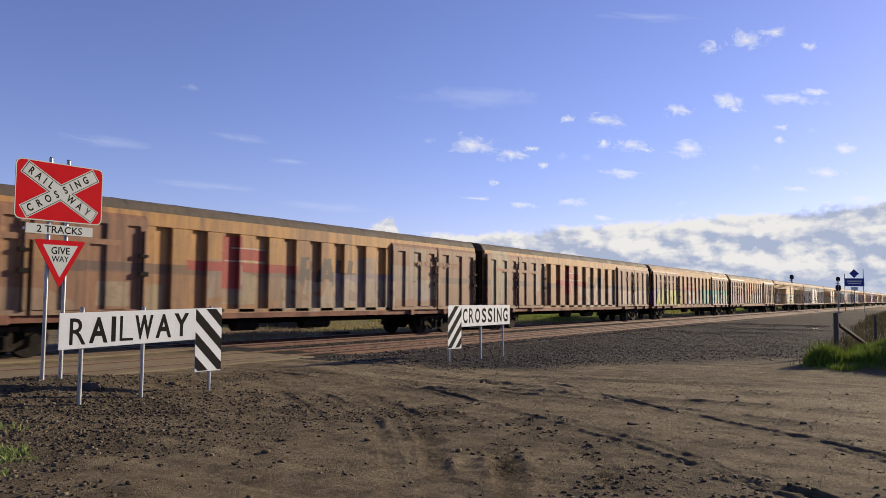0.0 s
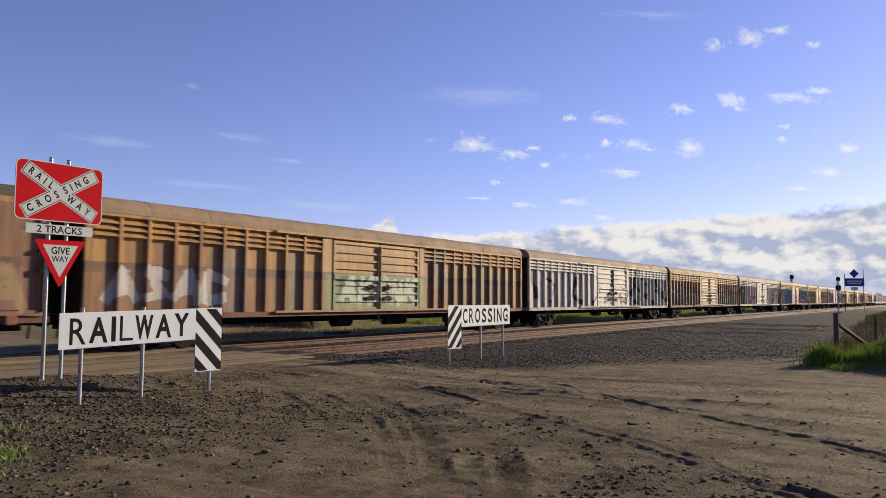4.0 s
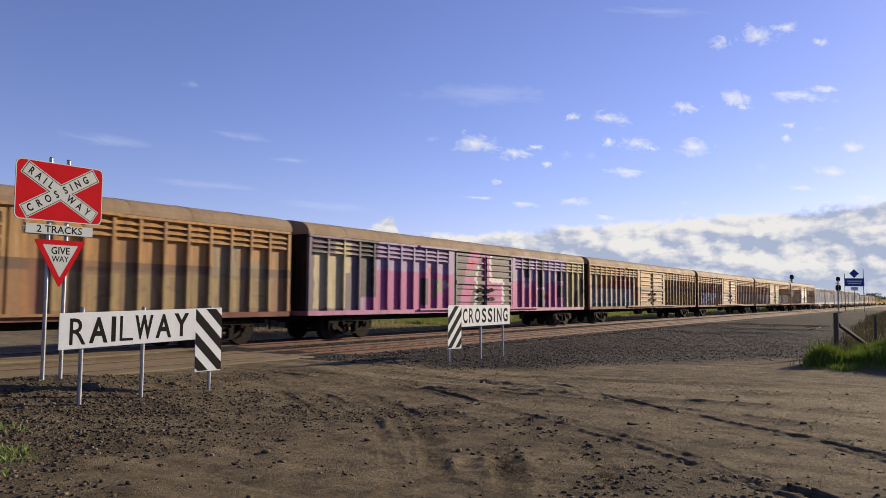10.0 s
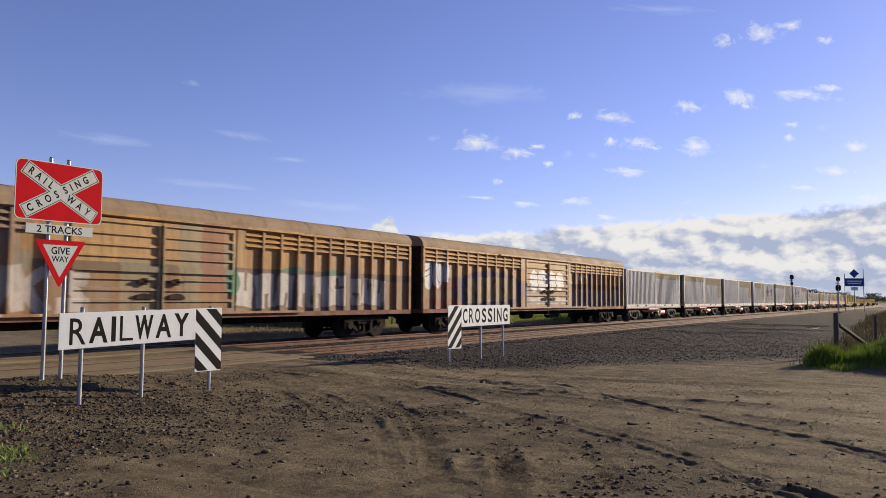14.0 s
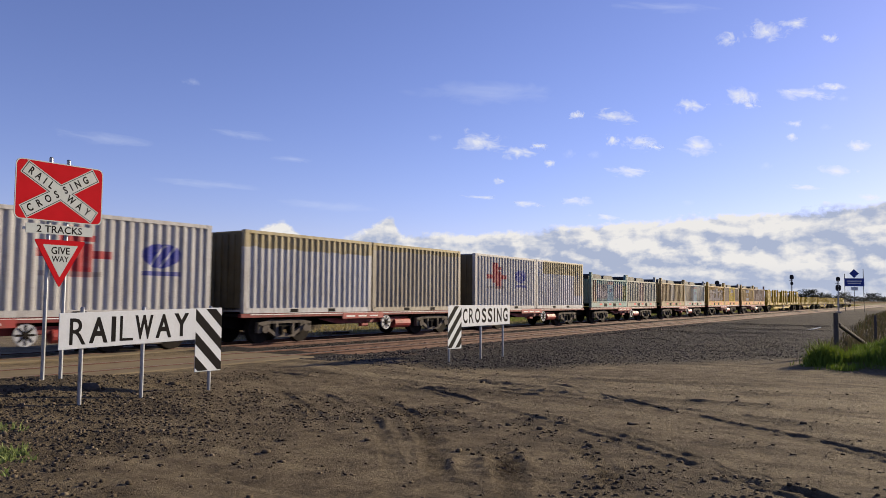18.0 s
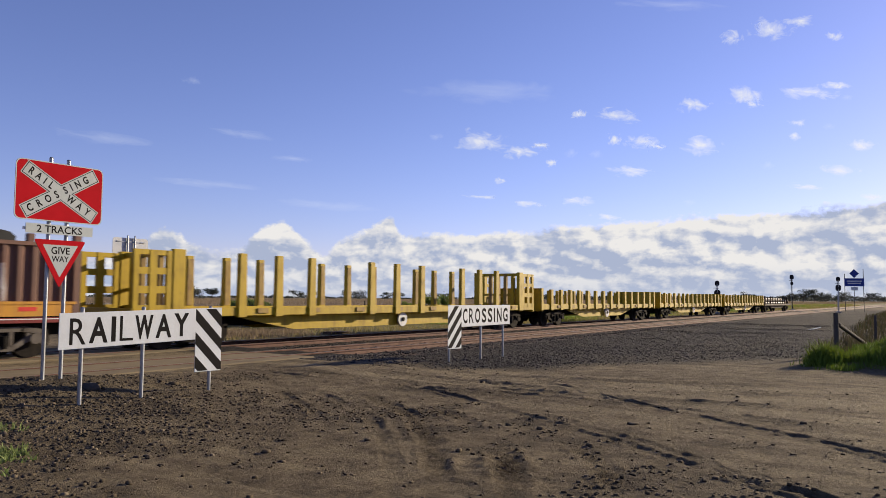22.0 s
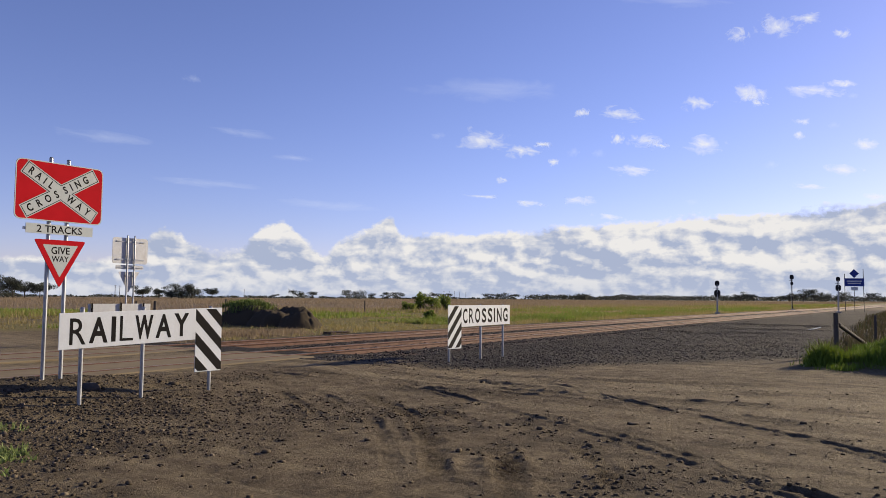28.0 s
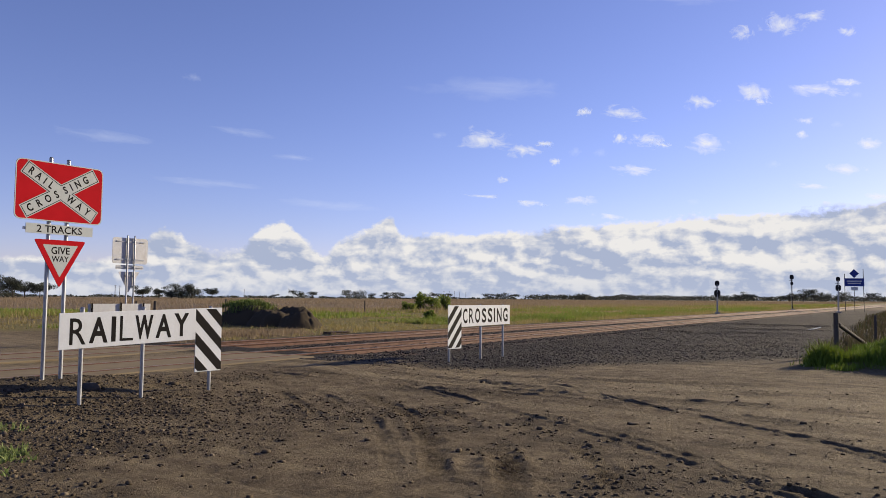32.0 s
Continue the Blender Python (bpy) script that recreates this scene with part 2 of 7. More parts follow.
def ground_height(x, y, fine=True):
    road = step(-40, -34, x) * (1 - step(ROAD_RIGHT, ROAD_RIGHT + 1.2, x))
    h = -0.17 + 0.035 * field(x, y, 0.22, 3)
    h = h + road * 0.13 * step(8.0, 12.0, y) * (1 - step(22.0, 25.0, y))
    h = h + 0.27 * mound(x, y) + 1.1 * bank(x, y) * (1 + 0.25 * field(x, y, 0.7, 71))
    h = h - 0.10 * step(16, 30, x) * (1 - step(10.5, 12.5, y)) * step(-8, 4, y)
    far = step(24, 45, y)
    h = h + far * (0.25 + 0.25 * field(x, y, 0.05, 9))
    if fine:
        near = (1 - step(14, 24, np.hypot(x, y))) * step(0.5, 2.5, np.hypot(x, y))
        rough = 0.62 + 0.9 * mound(x, y) + 0.5 * np.clip(field(x, y, 0.35, 41), 0, 1)
        h = h + near * rough * (0.020 * field(x, y, 2.2, 13) + 0.012 * field(x, y, 11.0, 27, 2) + 0.022 * field(x, y, 5.0, 21, 3) * np.clip(0.3 + 1.6 * field(x, y, 0.8, 19), 0.15, 1.5))
        shape = h.shape
        x, y, h, near = x.ravel(), y.ravel(), h.ravel().copy(), near.ravel()
        churn_shade = np.zeros(len(h))
        for line, w, d, lugs in RUTS + TRACKS:
            pts = curve(line)
            at = np.nonzero((x > pts[:, 0].min() - 0.5) & (x < pts[:, 0].max() + 0.5) & (y > pts[:, 1].min() - 0.5) & (y < pts[:, 1].max() + 0.5))[0]
            if not len(at):
                continue
            u, v = x[at], y[at]
            u, v = u + 0.05 * field(u, v, 1.6, 101, 2), v + 0.05 * field(u, v, 1.6, 105, 2)
            best, along = np.full(len(at), 9.0), np.zeros(len(at))
            s = np.concatenate([[0], np.cumsum(np.hypot(*np.diff(pts, axis=0).T))])
            for k in range(len(pts) - 1):
                p, e = pts[k], pts[k + 1] - pts[k]
                t = np.clip(((u - p[0]) * e[0] + (v - p[1]) * e[1]) / (e @ e), 0, 1)
                dist = np.hypot(u - p[0] - t * e[0], v - p[1] - t * e[1])
                hit = dist < best
                best = np.where(hit, dist, best)
                along = np.where(hit, s[k] + t * (s[k + 1] - s[k]), along)
            fade = step(0, 0.9, along) * step(0, 0.9, s[-1] - along)
            patchy = np.clip(0.75 + 1.1 * field(u, v, 1.1, 83), 0.1, 1.2)
            churn_shade[at] = np.maximum(churn_shade[at], np.exp(-(best / (w * 1.25)) ** 2) * patchy * fade * min(d / 0.018, 1))
            inside, rim = np.exp(-(best / w) ** 4), np.exp(-((best - w * 1.35) / (w * 0.42)) ** 2)
            lump = 1.5 * field(u, v, 7.0, 61, 3)
            tread = 0.45 + 0.75 * np.sin(along * 62 + 20 * best) + 0.3 * lump if lugs == 1 else 0.85 + 0.7 * lump
            h[at] += near[at] * fade * d * patchy * (rim * (0.75 + 0.9 * lump) - inside * tread)
        h = h.reshape(shape)
        if shape == CHURN_SHADE[0].shape:
            CHURN_SHADE[0] = churn_shade.reshape(shape)
    return h


def axis(lo, hi, fine_lo, fine_hi, fine, grow=1.16):
    mid = list(np.arange(fine_lo, fine_hi, fine))
    up, down, d = [], [], fine
    v = fine_hi
    while v < hi:
        up.append(v)
        d *= grow
        v += d
    v, d = fine_lo, fine
    while v > lo:
        d *= grow
        v -= d
        down.append(v)
    return np.array(down[::-1] + mid + up + [hi])


gx = axis(-4500, 4800, 2.6, 14.5, 0.036, 1.11)
gy = axis(-4500, 4800, -0.5, 12.2, 0.036, 1.11)
GX, GY = np.meshgrid(gx, gy, indexing="ij")
CHURN_SHADE[0] = np.zeros(GX.shape)
GZ = ground_height(GX, GY)


def clumps(x, y):
    """Where the loose earth lies in dark clotted patches."""
    spoil = np.exp(-((x - 4.4) / 2.3) ** 2 - ((y - 9.3) / 1.9) ** 2)
    return 0.65 * field(x, y, 0.62, 91) + 0.55 * field(x, y, 1.9, 93) + 0.42 * spoil - 0.5 * step(9.4, 11.0, x)


rut_mask = np.maximum(CHURN_SHADE[0], 0.8 * step(0.05, 0.5, clumps(GX, GY)) * (1 - step(14, 18, np.hypot(GX, GY))))
nx, ny = GX.shape
ids = np.arange(nx * ny).reshape(nx, ny)
quads = np.stack([ids[:-1, :-1], ids[1:, :-1], ids[1:, 1:], ids[:-1, 1:]], -1).reshape(-1, 4)


def array_mesh(name, verts, faces, smooth=False):
    """A mesh from arrays, faces all with the same number of corners."""
    me = bpy.data.meshes.new(name)
    verts, faces = np.asarray(verts, np.float32), np.asarray(faces, np.int32)
    k = faces.shape[1]
    me.vertices.add(len(verts))
    me.vertices.foreach_set("co", verts.ravel())
    me.loops.add(faces.size)
    me.loops.foreach_set("vertex_index", faces.ravel())
    me.polygons.add(len(faces))
    me.polygons.foreach_set("loop_start", np.arange(0, faces.size, k, dtype=np.int32))
    me.update(calc_edges=True)
    me.validate()
    if smooth:
        me.shade_smooth()
    return me


g_mesh = array_mesh("ground", np.stack([GX, GY, GZ], -1).reshape(-1, 3), quads, True)
# zones: bare packed road, gravel, living grass, dry grass
blur = 0.9 * field(GX, GY, 0.5, 51)
z_road = np.maximum(step(ROAD_LEFT + 2.2, ROAD_LEFT + 3.8, GX + blur), 0.7 * step(12.3, 13.2, GY) * (1 - step(24, 28, GY))) * (1 - step(ROAD_RIGHT - 0.9, ROAD_RIGHT + 0.4, GX + 0.5 * blur))
edge_y = np.maximum(2.6, 8.8 - 0.62 * (GX - 14.5))   # the gravel spreads towards the fence farther along
z_grav = np.clip(step(ROAD_RIGHT - 1.6, ROAD_RIGHT + 0.4, GX + 0.25 * (GY - 10) + 0.8 * blur) * step(-0.9, 1.2, GY - edge_y + 0.9 * blur) * (1 - step(21.5, 23.0, GY + 0.5 * blur)) * (0.95 + 0.2 * field(GX, GY, 0.3, 57))
                 + step(12.9, 13.6, GY) * (1 - step(21.2, 22.4, GY)) * step(12.6, 14.0, GX) + 0.6 * mound(GX, GY), 0, 1)
z_green = step(22.3, 23.6, GY + 0.6 * blur) * np.maximum(step(17.5, 19.0, GX), step(33, 36, GY)) * (1 - step(36, 60, GY + 6 * blur)) + 0.9 * bank(GX, GY) * 1.3 + step(24, 30, GX) * (1 - step(2.0, 4.0, GY + blur)) * 0.3
z_dry = step(36, 60, GY + 6 * blur) + step(120, 200, np.abs(GX)) * (1 - step(5, 12, np.abs(GY - 16)))
zone = np.stack([z_road, z_grav, np.clip(z_green, 0, 1), np.clip(z_dry, 0, 1)], -1).reshape(-1, 4).astype(np.float32)
attr = g_mesh.color_attributes.new("zone", "FLOAT_COLOR", "POINT")
attr.data.foreach_set("color", zone.ravel())

churn_shade_layer = g_mesh.attributes.new("churn_shade", "FLOAT", "POINT")
churn_shade_layer.data.foreach_set("value", rut_mask.ravel().astype(np.float32))


def ground_material():
    n = Nodes("ground_earth", 0.95)
    za = n.t.nodes.new("ShaderNodeAttribute")
    za.attribute_name = "zone"
    sep = n.t.nodes.new("ShaderNodeSeparateColor")
    n.t.links.new(za.outputs["Color"], sep.inputs[0])
    broad, mid, fine = n.noise(0.35, 5, 0.6), n.noise(2.6, 6, 0.65), n.noise(26.0, 5, 0.7)
    dirt = n.mix(n.ramp(broad, 0.35, 0.65), (0.165, 0.13, 0.08), (0.24, 0.19, 0.118))
    dirt = n.mix(n.ramp(mid, 0.42, 0.64), dirt, (0.098, 0.075, 0.048))
    road = n.mix(n.ramp(mid, 0.35, 0.7), (0.33, 0.264, 0.163), (0.235, 0.188, 0.117))
    # wheels have drawn the loose earth out along the road
    drawn = n.noise(1.0, 5, 0.65, n.stretch((2.4, 0.22, 1.0)), 0.5)
    dirt = n.mix(n.ramp(drawn, 0.46, 0.66, 0.0, 0.55), dirt, (0.30, 0.24, 0.147))
    road = n.mix(n.ramp(drawn, 0.34, 0.52, 0.7, 0.0), road, (0.105, 0.082, 0.052))
    cell = n.add("ShaderNodeTexVoronoi", "Color", [("Vector", n.coord), ("Scale", 19.0)])
    grey = n.add("ShaderNodeRGBToBW", 0, [(0, cell)])
    gravel = n.mix(grey, (0.014, 0.0135, 0.0135), (0.062, 0.056, 0.052))
    gravel = n.mix(n.ramp(mid, 0.5, 0.75), gravel, (0.062, 0.05, 0.037))
    green = n.mix(n.ramp(mid, 0.35, 0.65), (0.16, 0.15, 0.045), (0.25, 0.20, 0.09))
    dry = n.mix(n.ramp(broad, 0.35, 0.65), (0.25, 0.19, 0.125), (0.20, 0.155, 0.10))
    col = n.mix(n.math("MULTIPLY", sep.outputs[0], 0.85), dirt, road)
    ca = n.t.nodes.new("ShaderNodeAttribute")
    ca.attribute_name = "churn_shade"
    # damp turned earth; the shade of the ruts is also put into this colour
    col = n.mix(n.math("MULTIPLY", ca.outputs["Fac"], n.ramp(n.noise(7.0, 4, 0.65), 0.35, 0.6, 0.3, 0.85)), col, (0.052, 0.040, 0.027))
    col = n.mix(sep.outputs[1], col, gravel)
    col = n.mix(sep.outputs[2], col, green)
    col = n.mix(za.outputs["Alpha"], col, dry)
    col = n.mix(n.ramp(fine, 0.32, 0.62, 0.55, 0.0), col, (0.035, 0.027, 0.019))
    speck = n.add("ShaderNodeTexVoronoi", "Distance", [("Vector", n.coord), ("Scale", 46.0)])
    col = n.mix(n.math("MULTIPLY", n.ramp(speck, 0.12, 0.24, 0.55, 0.0), n.ramp(mid, 0.4, 0.6)), col, (0.27, 0.225, 0.16))
    pebble = n.add("ShaderNodeTexVoronoi", "Distance", [("Vector", n.coord), ("Scale", 24.0)])
    high = n.math("ADD", n.math("ADD", n.math("MULTIPLY", fine, 0.7), n.math("MULTIPLY", n.noise(95.0, 4, 0.7), 0.35)), n.math("MULTIPLY", n.ramp(pebble, 0.0, 0.55, 1.0, 0.0), n.math("MULTIPLY", sep.outputs[1], 0.6)))
    return n.done(col, high, 0.9, 0.05)


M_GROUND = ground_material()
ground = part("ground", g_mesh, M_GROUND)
tagged(ground, "bare brown dirt with wheel ruts, gravel and grassland beyond", "ground", kind="structure")


def islands(name, a, b, c, rough=0.95, bump=0.3):
    """Colour that differs from piece to piece of one mesh."""
    n = Nodes(name, rough)
    rnd = n.t.nodes.new("ShaderNodeNewGeometry").outputs["Random Per Island"]
    col = n.mix(n.ramp(rnd, 0.0, 0.6), a, b)
    col = n.mix(n.ramp(rnd, 0.75, 1.0), col, c)
    return n.done(col, n.noise(30.0, 4), bump, 0.01)


M_STONE = islands("ballast_stone", (0.023, 0.022, 0.023), (0.07, 0.064, 0.06), (0.19, 0.172, 0.15))
M_SPOILSTONE = islands("spoil_stone", (0.036, 0.029, 0.022), (0.072, 0.057, 0.042), (0.18, 0.145, 0.105))
M_CLOD = islands("earth_clod", (0.05, 0.039, 0.026), (0.10, 0.078, 0.051), (0.19, 0.152, 0.106))


def stones(name, xy, size, material, rs, sink=0.3, height=None):
    """Many small uneven stones in one mesh."""
    base = np.array([(0.85, 0.75, -0.6), (-0.8, 0.8, -0.6), (-0.85, -0.75, -0.6), (0.8, -0.8, -0.6), (0.62, 0.5, 0.55), (-0.5, 0.6, 0.7), (-0.6, -0.5, 0.5), (0.5, -0.6, 0.65)])
    tri = np.array([(0, 1, 5), (0, 5, 4), (1, 2, 6), (1, 6, 5), (2, 3, 7), (2, 7, 6), (3, 0, 4), (3, 4, 7), (4, 5, 6), (4, 6, 7), (0, 2, 1), (0, 3, 2)])
    k = len(xy)
    v = base[None] * (1 + rs.uniform(-0.3, 0.3, (k, 8, 3)))
    v *= (size[:, None] * rs.uniform(0.65, 1.25, (k, 3)) * (1.0, 1.0, 0.72))[:, None, :]
    a = rs.uniform(0, 6.28, k)
    c, s = np.cos(a)[:, None], np.sin(a)[:, None]
    x, y = v[..., 0] * c - v[..., 1] * s, v[..., 0] * s + v[..., 1] * c
    z0 = (ground_height(xy[:, 0], xy[:, 1]) if height is None else height) + size * (0.35 - sink)
    pts = np.stack([x + xy[:, 0:1], y + xy[:, 1:2], v[..., 2] + z0[:, None]], -1).reshape(-1, 3)
    faces = (tri[None] + 8 * np.arange(k)[:, None, None]).reshape(-1, 3)
    return part(name, array_mesh(name, pts, faces), material)


rs = np.random.RandomState(5)
# loose clods and stones over the near earth, thicker round the signs and along the ruts
xy = np.stack([rs.uniform(2.0, 15, 70000), rs.uniform(-0.8, 12.0, 70000)], 1)
clump = clumps(xy[:, 0], xy[:, 1])
keep = rs.rand(len(xy)) < np.clip(0.035 + 2.6 * np.clip(clump - 0.05, 0, 1) ** 1.3, 0.02, 0.9)
xy = xy[keep]
o = stones("loose_clods", xy, 0.004 + 0.030 * rs.rand(len(xy)) ** 5.0, M_CLOD, rs)
tagged(o, "small earth clods and pebbles strewn over the dirt", "clods", kind="stuff")
xy = np.stack([rs.normal(5.2, 2.1, 15000), rs.normal(9.9, 1.5, 15000)], 1)
xy = xy[(xy[:, 1] < 12.6) & (xy[:, 0] < 9.0)]
o = stones("spoil_stones", xy, 0.004 + 0.036 * rs.rand(len(xy)) ** 6, M_SPOILSTONE, rs)
tagged(o, "dark broken stones heaped round the sign posts", "stones", kind="stuff")
xy = np.stack([13.2 + 48 * rs.rand(56000) ** 1.8, 2.6 + 10.7 * rs.rand(56000) ** 0.75], 1)
keep = rs.rand(len(xy)) < np.clip(0.55 + 0.6 * field(xy[:, 0], xy[:, 1], 0.4, 15), 0.1, 1) * step(-0.6, 1.6, xy[:, 1] - np.maximum(2.9, 8.8 - 0.62 * (xy[:, 0] - 14.5))) * step(13.4, 15.0, xy[:, 0] + 0.25 * (xy[:, 1] - 10) + field(xy[:, 0], xy[:, 1], 0.8, 58))
xy = xy[keep]
o = stones("gravel_apron", xy, 0.010 + 0.032 * rs.rand(len(xy)) ** 2.2, M_STONE, rs)
tagged(o, "dark grey gravel spread beside the tracks", "gravel", kind="stuff")

# single larger stones on the dirt
for x, y, r in ((8.63, 4.33, 0.055), (3.86, 5.92, 0.05), (8.59, 4.78, 0.05), (6.79, 4.39, 0.055), (7.94, 3.36, 0.06), (6.63, 5.55, 0.05), (9.55, 3.44, 0.06), (5.47, 5.96, 0.06), (12.6, 7.6, 0.07), (7.9, 10.9, 0.09), (6.4, 10.9, 0.12), (11.0, 1.6, 0.06)):
    o = stones("stone", np.array([[x, y]]), np.array([r]), M_CLOD if r < 0.1 else M_STONE, rs, 0.2)
    tagged(o, "loose rounded stone lying on the bare earth", "stone", "loose stones")

# ================= railway =================


def ballast(centre, name):
    """The bed of a track: a long low bank of broken stone."""
    prof = [(-2.6, -0.26), (-1.9, -0.16), (-1.2, -0.135), (0, -0.15), (1.2, -0.135), (1.9, -0.16), (2.6, -0.26)]
    xs = np.concatenate([np.linspace(-800, -34, 30), np.linspace(13.6, 60, 150), np.linspace(64, 1500, 120)])
    v = [(x, centre + y, z + 0.012 * math.sin(x * 7.1 + y * 5.3) * math.sin(x * 3.3)) for x in xs for y, z in prof]
    f = [(i * 7 + j, (i + 1) * 7 + j, (i + 1) * 7 + j + 1, i * 7 + j + 1) for i in range(len(xs) - 1) for j in range(6) if not -34.5 < xs[i] < 13.5]
    ob = part(name, array_mesh(name, v, f, True), M_BED)
    return tagged(ob, "dark crushed stone bed under the rails", "ballast", kind="structure")


def bed_material():
    n = Nodes("ballast_bed", 0.95)
    cell = n.add("ShaderNodeTexVoronoi", "Color", [("Vector", n.coord), ("Scale", 17.0)])
    grey = n.add("ShaderNodeRGBToBW", 0, [(0, cell)])
    col = n.mix(grey, (0.024, 0.022, 0.020), (0.085, 0.072, 0.062))
    col = n.mix(n.ramp(n.noise(0.8, 4), 0.4, 0.65, 0.1, 0.7), col, (0.09, 0.058, 0.042))
    d = n.add("ShaderNodeTexVoronoi", "Distance", [("Vector", n.coord), ("Scale", 17.0)])
    return n.done(col, n.ramp(d, 0.0, 0.6, 1.0, 0.0), 0.9, 0.03)


M_BED = bed_material()
ballast(NEAR_TRACK, "ballast_near")
ballast(FAR_TRACK, "ballast_far")
xs_, ys_ = 13.5 + 40 * rs.rand(22000) ** 1.6, rs.uniform(-2.5, 2.5, 22000)
ctr = np.where(rs.rand(22000) < 0.62, NEAR_TRACK, FAR_TRACK)
keep = np.abs(np.abs(ys_) - 0.76) > 0.12
o = stones("ballast_stones", np.stack([xs_, ys_ + ctr], 1)[keep], 0.014 + 0.026 * rs.rand(keep.sum()), M_STONE, rs, 0.3,
           (-0.135 - 0.11 * step(1.6, 2.6, np.abs(ys_)))[keep])
tagged(o, "crushed stones on the shoulders of the track bed", "ballast stones", kind="stuff")


def rail_profile():
    half = [(0.0, -0.158), (0.07, -0.158), (0.07, -0.146), (0.012, -0.13), (0.010, -0.045), (0.034, -0.035), (0.036, -0.006), (0.028, 0.0)]
    return half + [(-y, z) for y, z in reversed(half[1:])]


for centre, name, lab in ((NEAR_TRACK, "track_near", "empty near railway track with brown rusty rails"), (FAR_TRACK, "track_far", "railway track that carries the train, brown rails")):
    track = thing(name, 0, centre, 0, lab, "railway track", kind="structure")
    for side in (-0.755, 0.755):
        r = part("rail", Mesh().prism([(side + y, z) for y, z in rail_profile()], -800, 1500, "x"), M_RAIL, track, "rust-brown steel rail")
        part("rail_head", Mesh().box(-800, 1500, side - 0.024, side + 0.024, 0.0, 0.003), M_RAILTOP, r, "polished running surface")
    me = Mesh().prism([(-0.13, -0.30), (0.13, -0.30), (0.10, -0.135), (-0.10, -0.135)], -1.25, 1.25).data("sleeper", 0.012)
    clip = Mesh().box(-0.05, 0.05, -0.16, -0.075, -0.15, -0.10).box(-0.05, 0.05, 0.075, 0.16, -0.15, -0.10).data("rail_clip", 0.01)
    x = 14.0
    for i in range(172):
        part("sleeper", me, M_SLEEPER, track, at=(x, 0, 0.006))
        if i < 60 and centre == NEAR_TRACK:
            for side in (-0.755, 0.755):
                part("rail_clip", clip, M_RAIL, track, at=(x, side, 0))
        x += 0.685
M_PACKED = worn("packed_dirt", (0.25, 0.20, 0.125), (0.17, 0.134, 0.086), 0.5, 0.95, 0.0, 0.7, 0.5, False)
# packed earth between and beside the rails where the road crosses
crossing = thing("crossing_deck", 0, 0, 0, "packed dirt and timber level crossing between the rails", "level crossing", kind="structure")
for centre in (NEAR_TRACK, FAR_TRACK):
    for y0, y1 in ((-0.66, 0.66), (-1.5, -0.80), (0.80, 1.5)):
        part("crossing_panel", Mesh().box(-34.0, 13.7, centre + y0, centre + y1, -0.2, -0.012), M_PACKED, crossing, bevel=0.02)

# ================= signs at the crossing =================
SIGN_LETTERS = Matrix.Rotation(radians(90), 4, "X")


def round_post(parent, x, y, z0, z1, r=0.030, lean=(0, 0)):
    p = part("post", Mesh().bar((x, y, z0), (x + lean[0], y + lean[1], z1), r, 12), M_GALV, parent, "galvanised steel tube post", smooth=False)
    part("post_cap", Mesh().bar((x + lean[0], y + lean[1], z1), (x + lean[0], y + lean[1], z1 + 0.02), r + 0.004, 12, r * 0.6), M_GALV, p)
    return p


def rounded(x0, x1, z0, z1, r, n=4):
    pts = []
    for cx, cz, a0 in ((x1 - r, z1 - r, 0), (x0 + r, z1 - r, 90), (x0 + r, z0 + r, 180), (x1 - r, z0 + r, 270)):
        for i in range(n + 1):
            a = radians(a0 + 90 * i / n)
            pts.append((cx + r * math.cos(a), cz + r * math.sin(a)))
    return pts


def plate(name, outline, material, parent, y0=-0.004, y1=0.004, label=""):
    return part(name, Mesh().prism(outline, y0, y1), material, parent, label)


def fitted_word(s, word, letters):
    """Narrow heavy capitals, each set into its own width: left, right, foot, head."""
    for ch, (x0, x1, z0, z1) in zip(word, letters):
        c = bpy.data.curves.new("letter", "FONT")
        c.body, c.size, c.extrude, c.resolution_u, c.offset = ch, 0.5, 0.0001, 3, {"R": 0.003, "L": -0.005, "A": 0.014, "W": 0.019, "Y": 0.016, "C": 0.012, "O": 0.014, "S": 0.012, "N": 0.012, "G": 0.014}.get(ch, 0.0)
        tmp = new("letter", c)
        me = bpy.data.meshes.new_from_object(tmp)
        bpy.data.objects.remove(tmp)
        bpy.data.curves.remove(c)
        xs, ys = [v.co.x for v in me.vertices], [v.co.y for v in me.vertices]
        fx, fy = (x1 - x0) / (max(xs) - min(xs)), (z1 - z0) / (max(ys) - min(ys))
        me.transform(Matrix.Translation((x0, -0.0067, z0)) @ SIGN_LETTERS @ Matrix.Diagonal((fx, fy, 1, 1)) @ Matrix.Translation((-min(xs), -min(ys), 0)))
        me.materials.clear()
        part("letter", me, M_BLACK, s, "black capital letter")


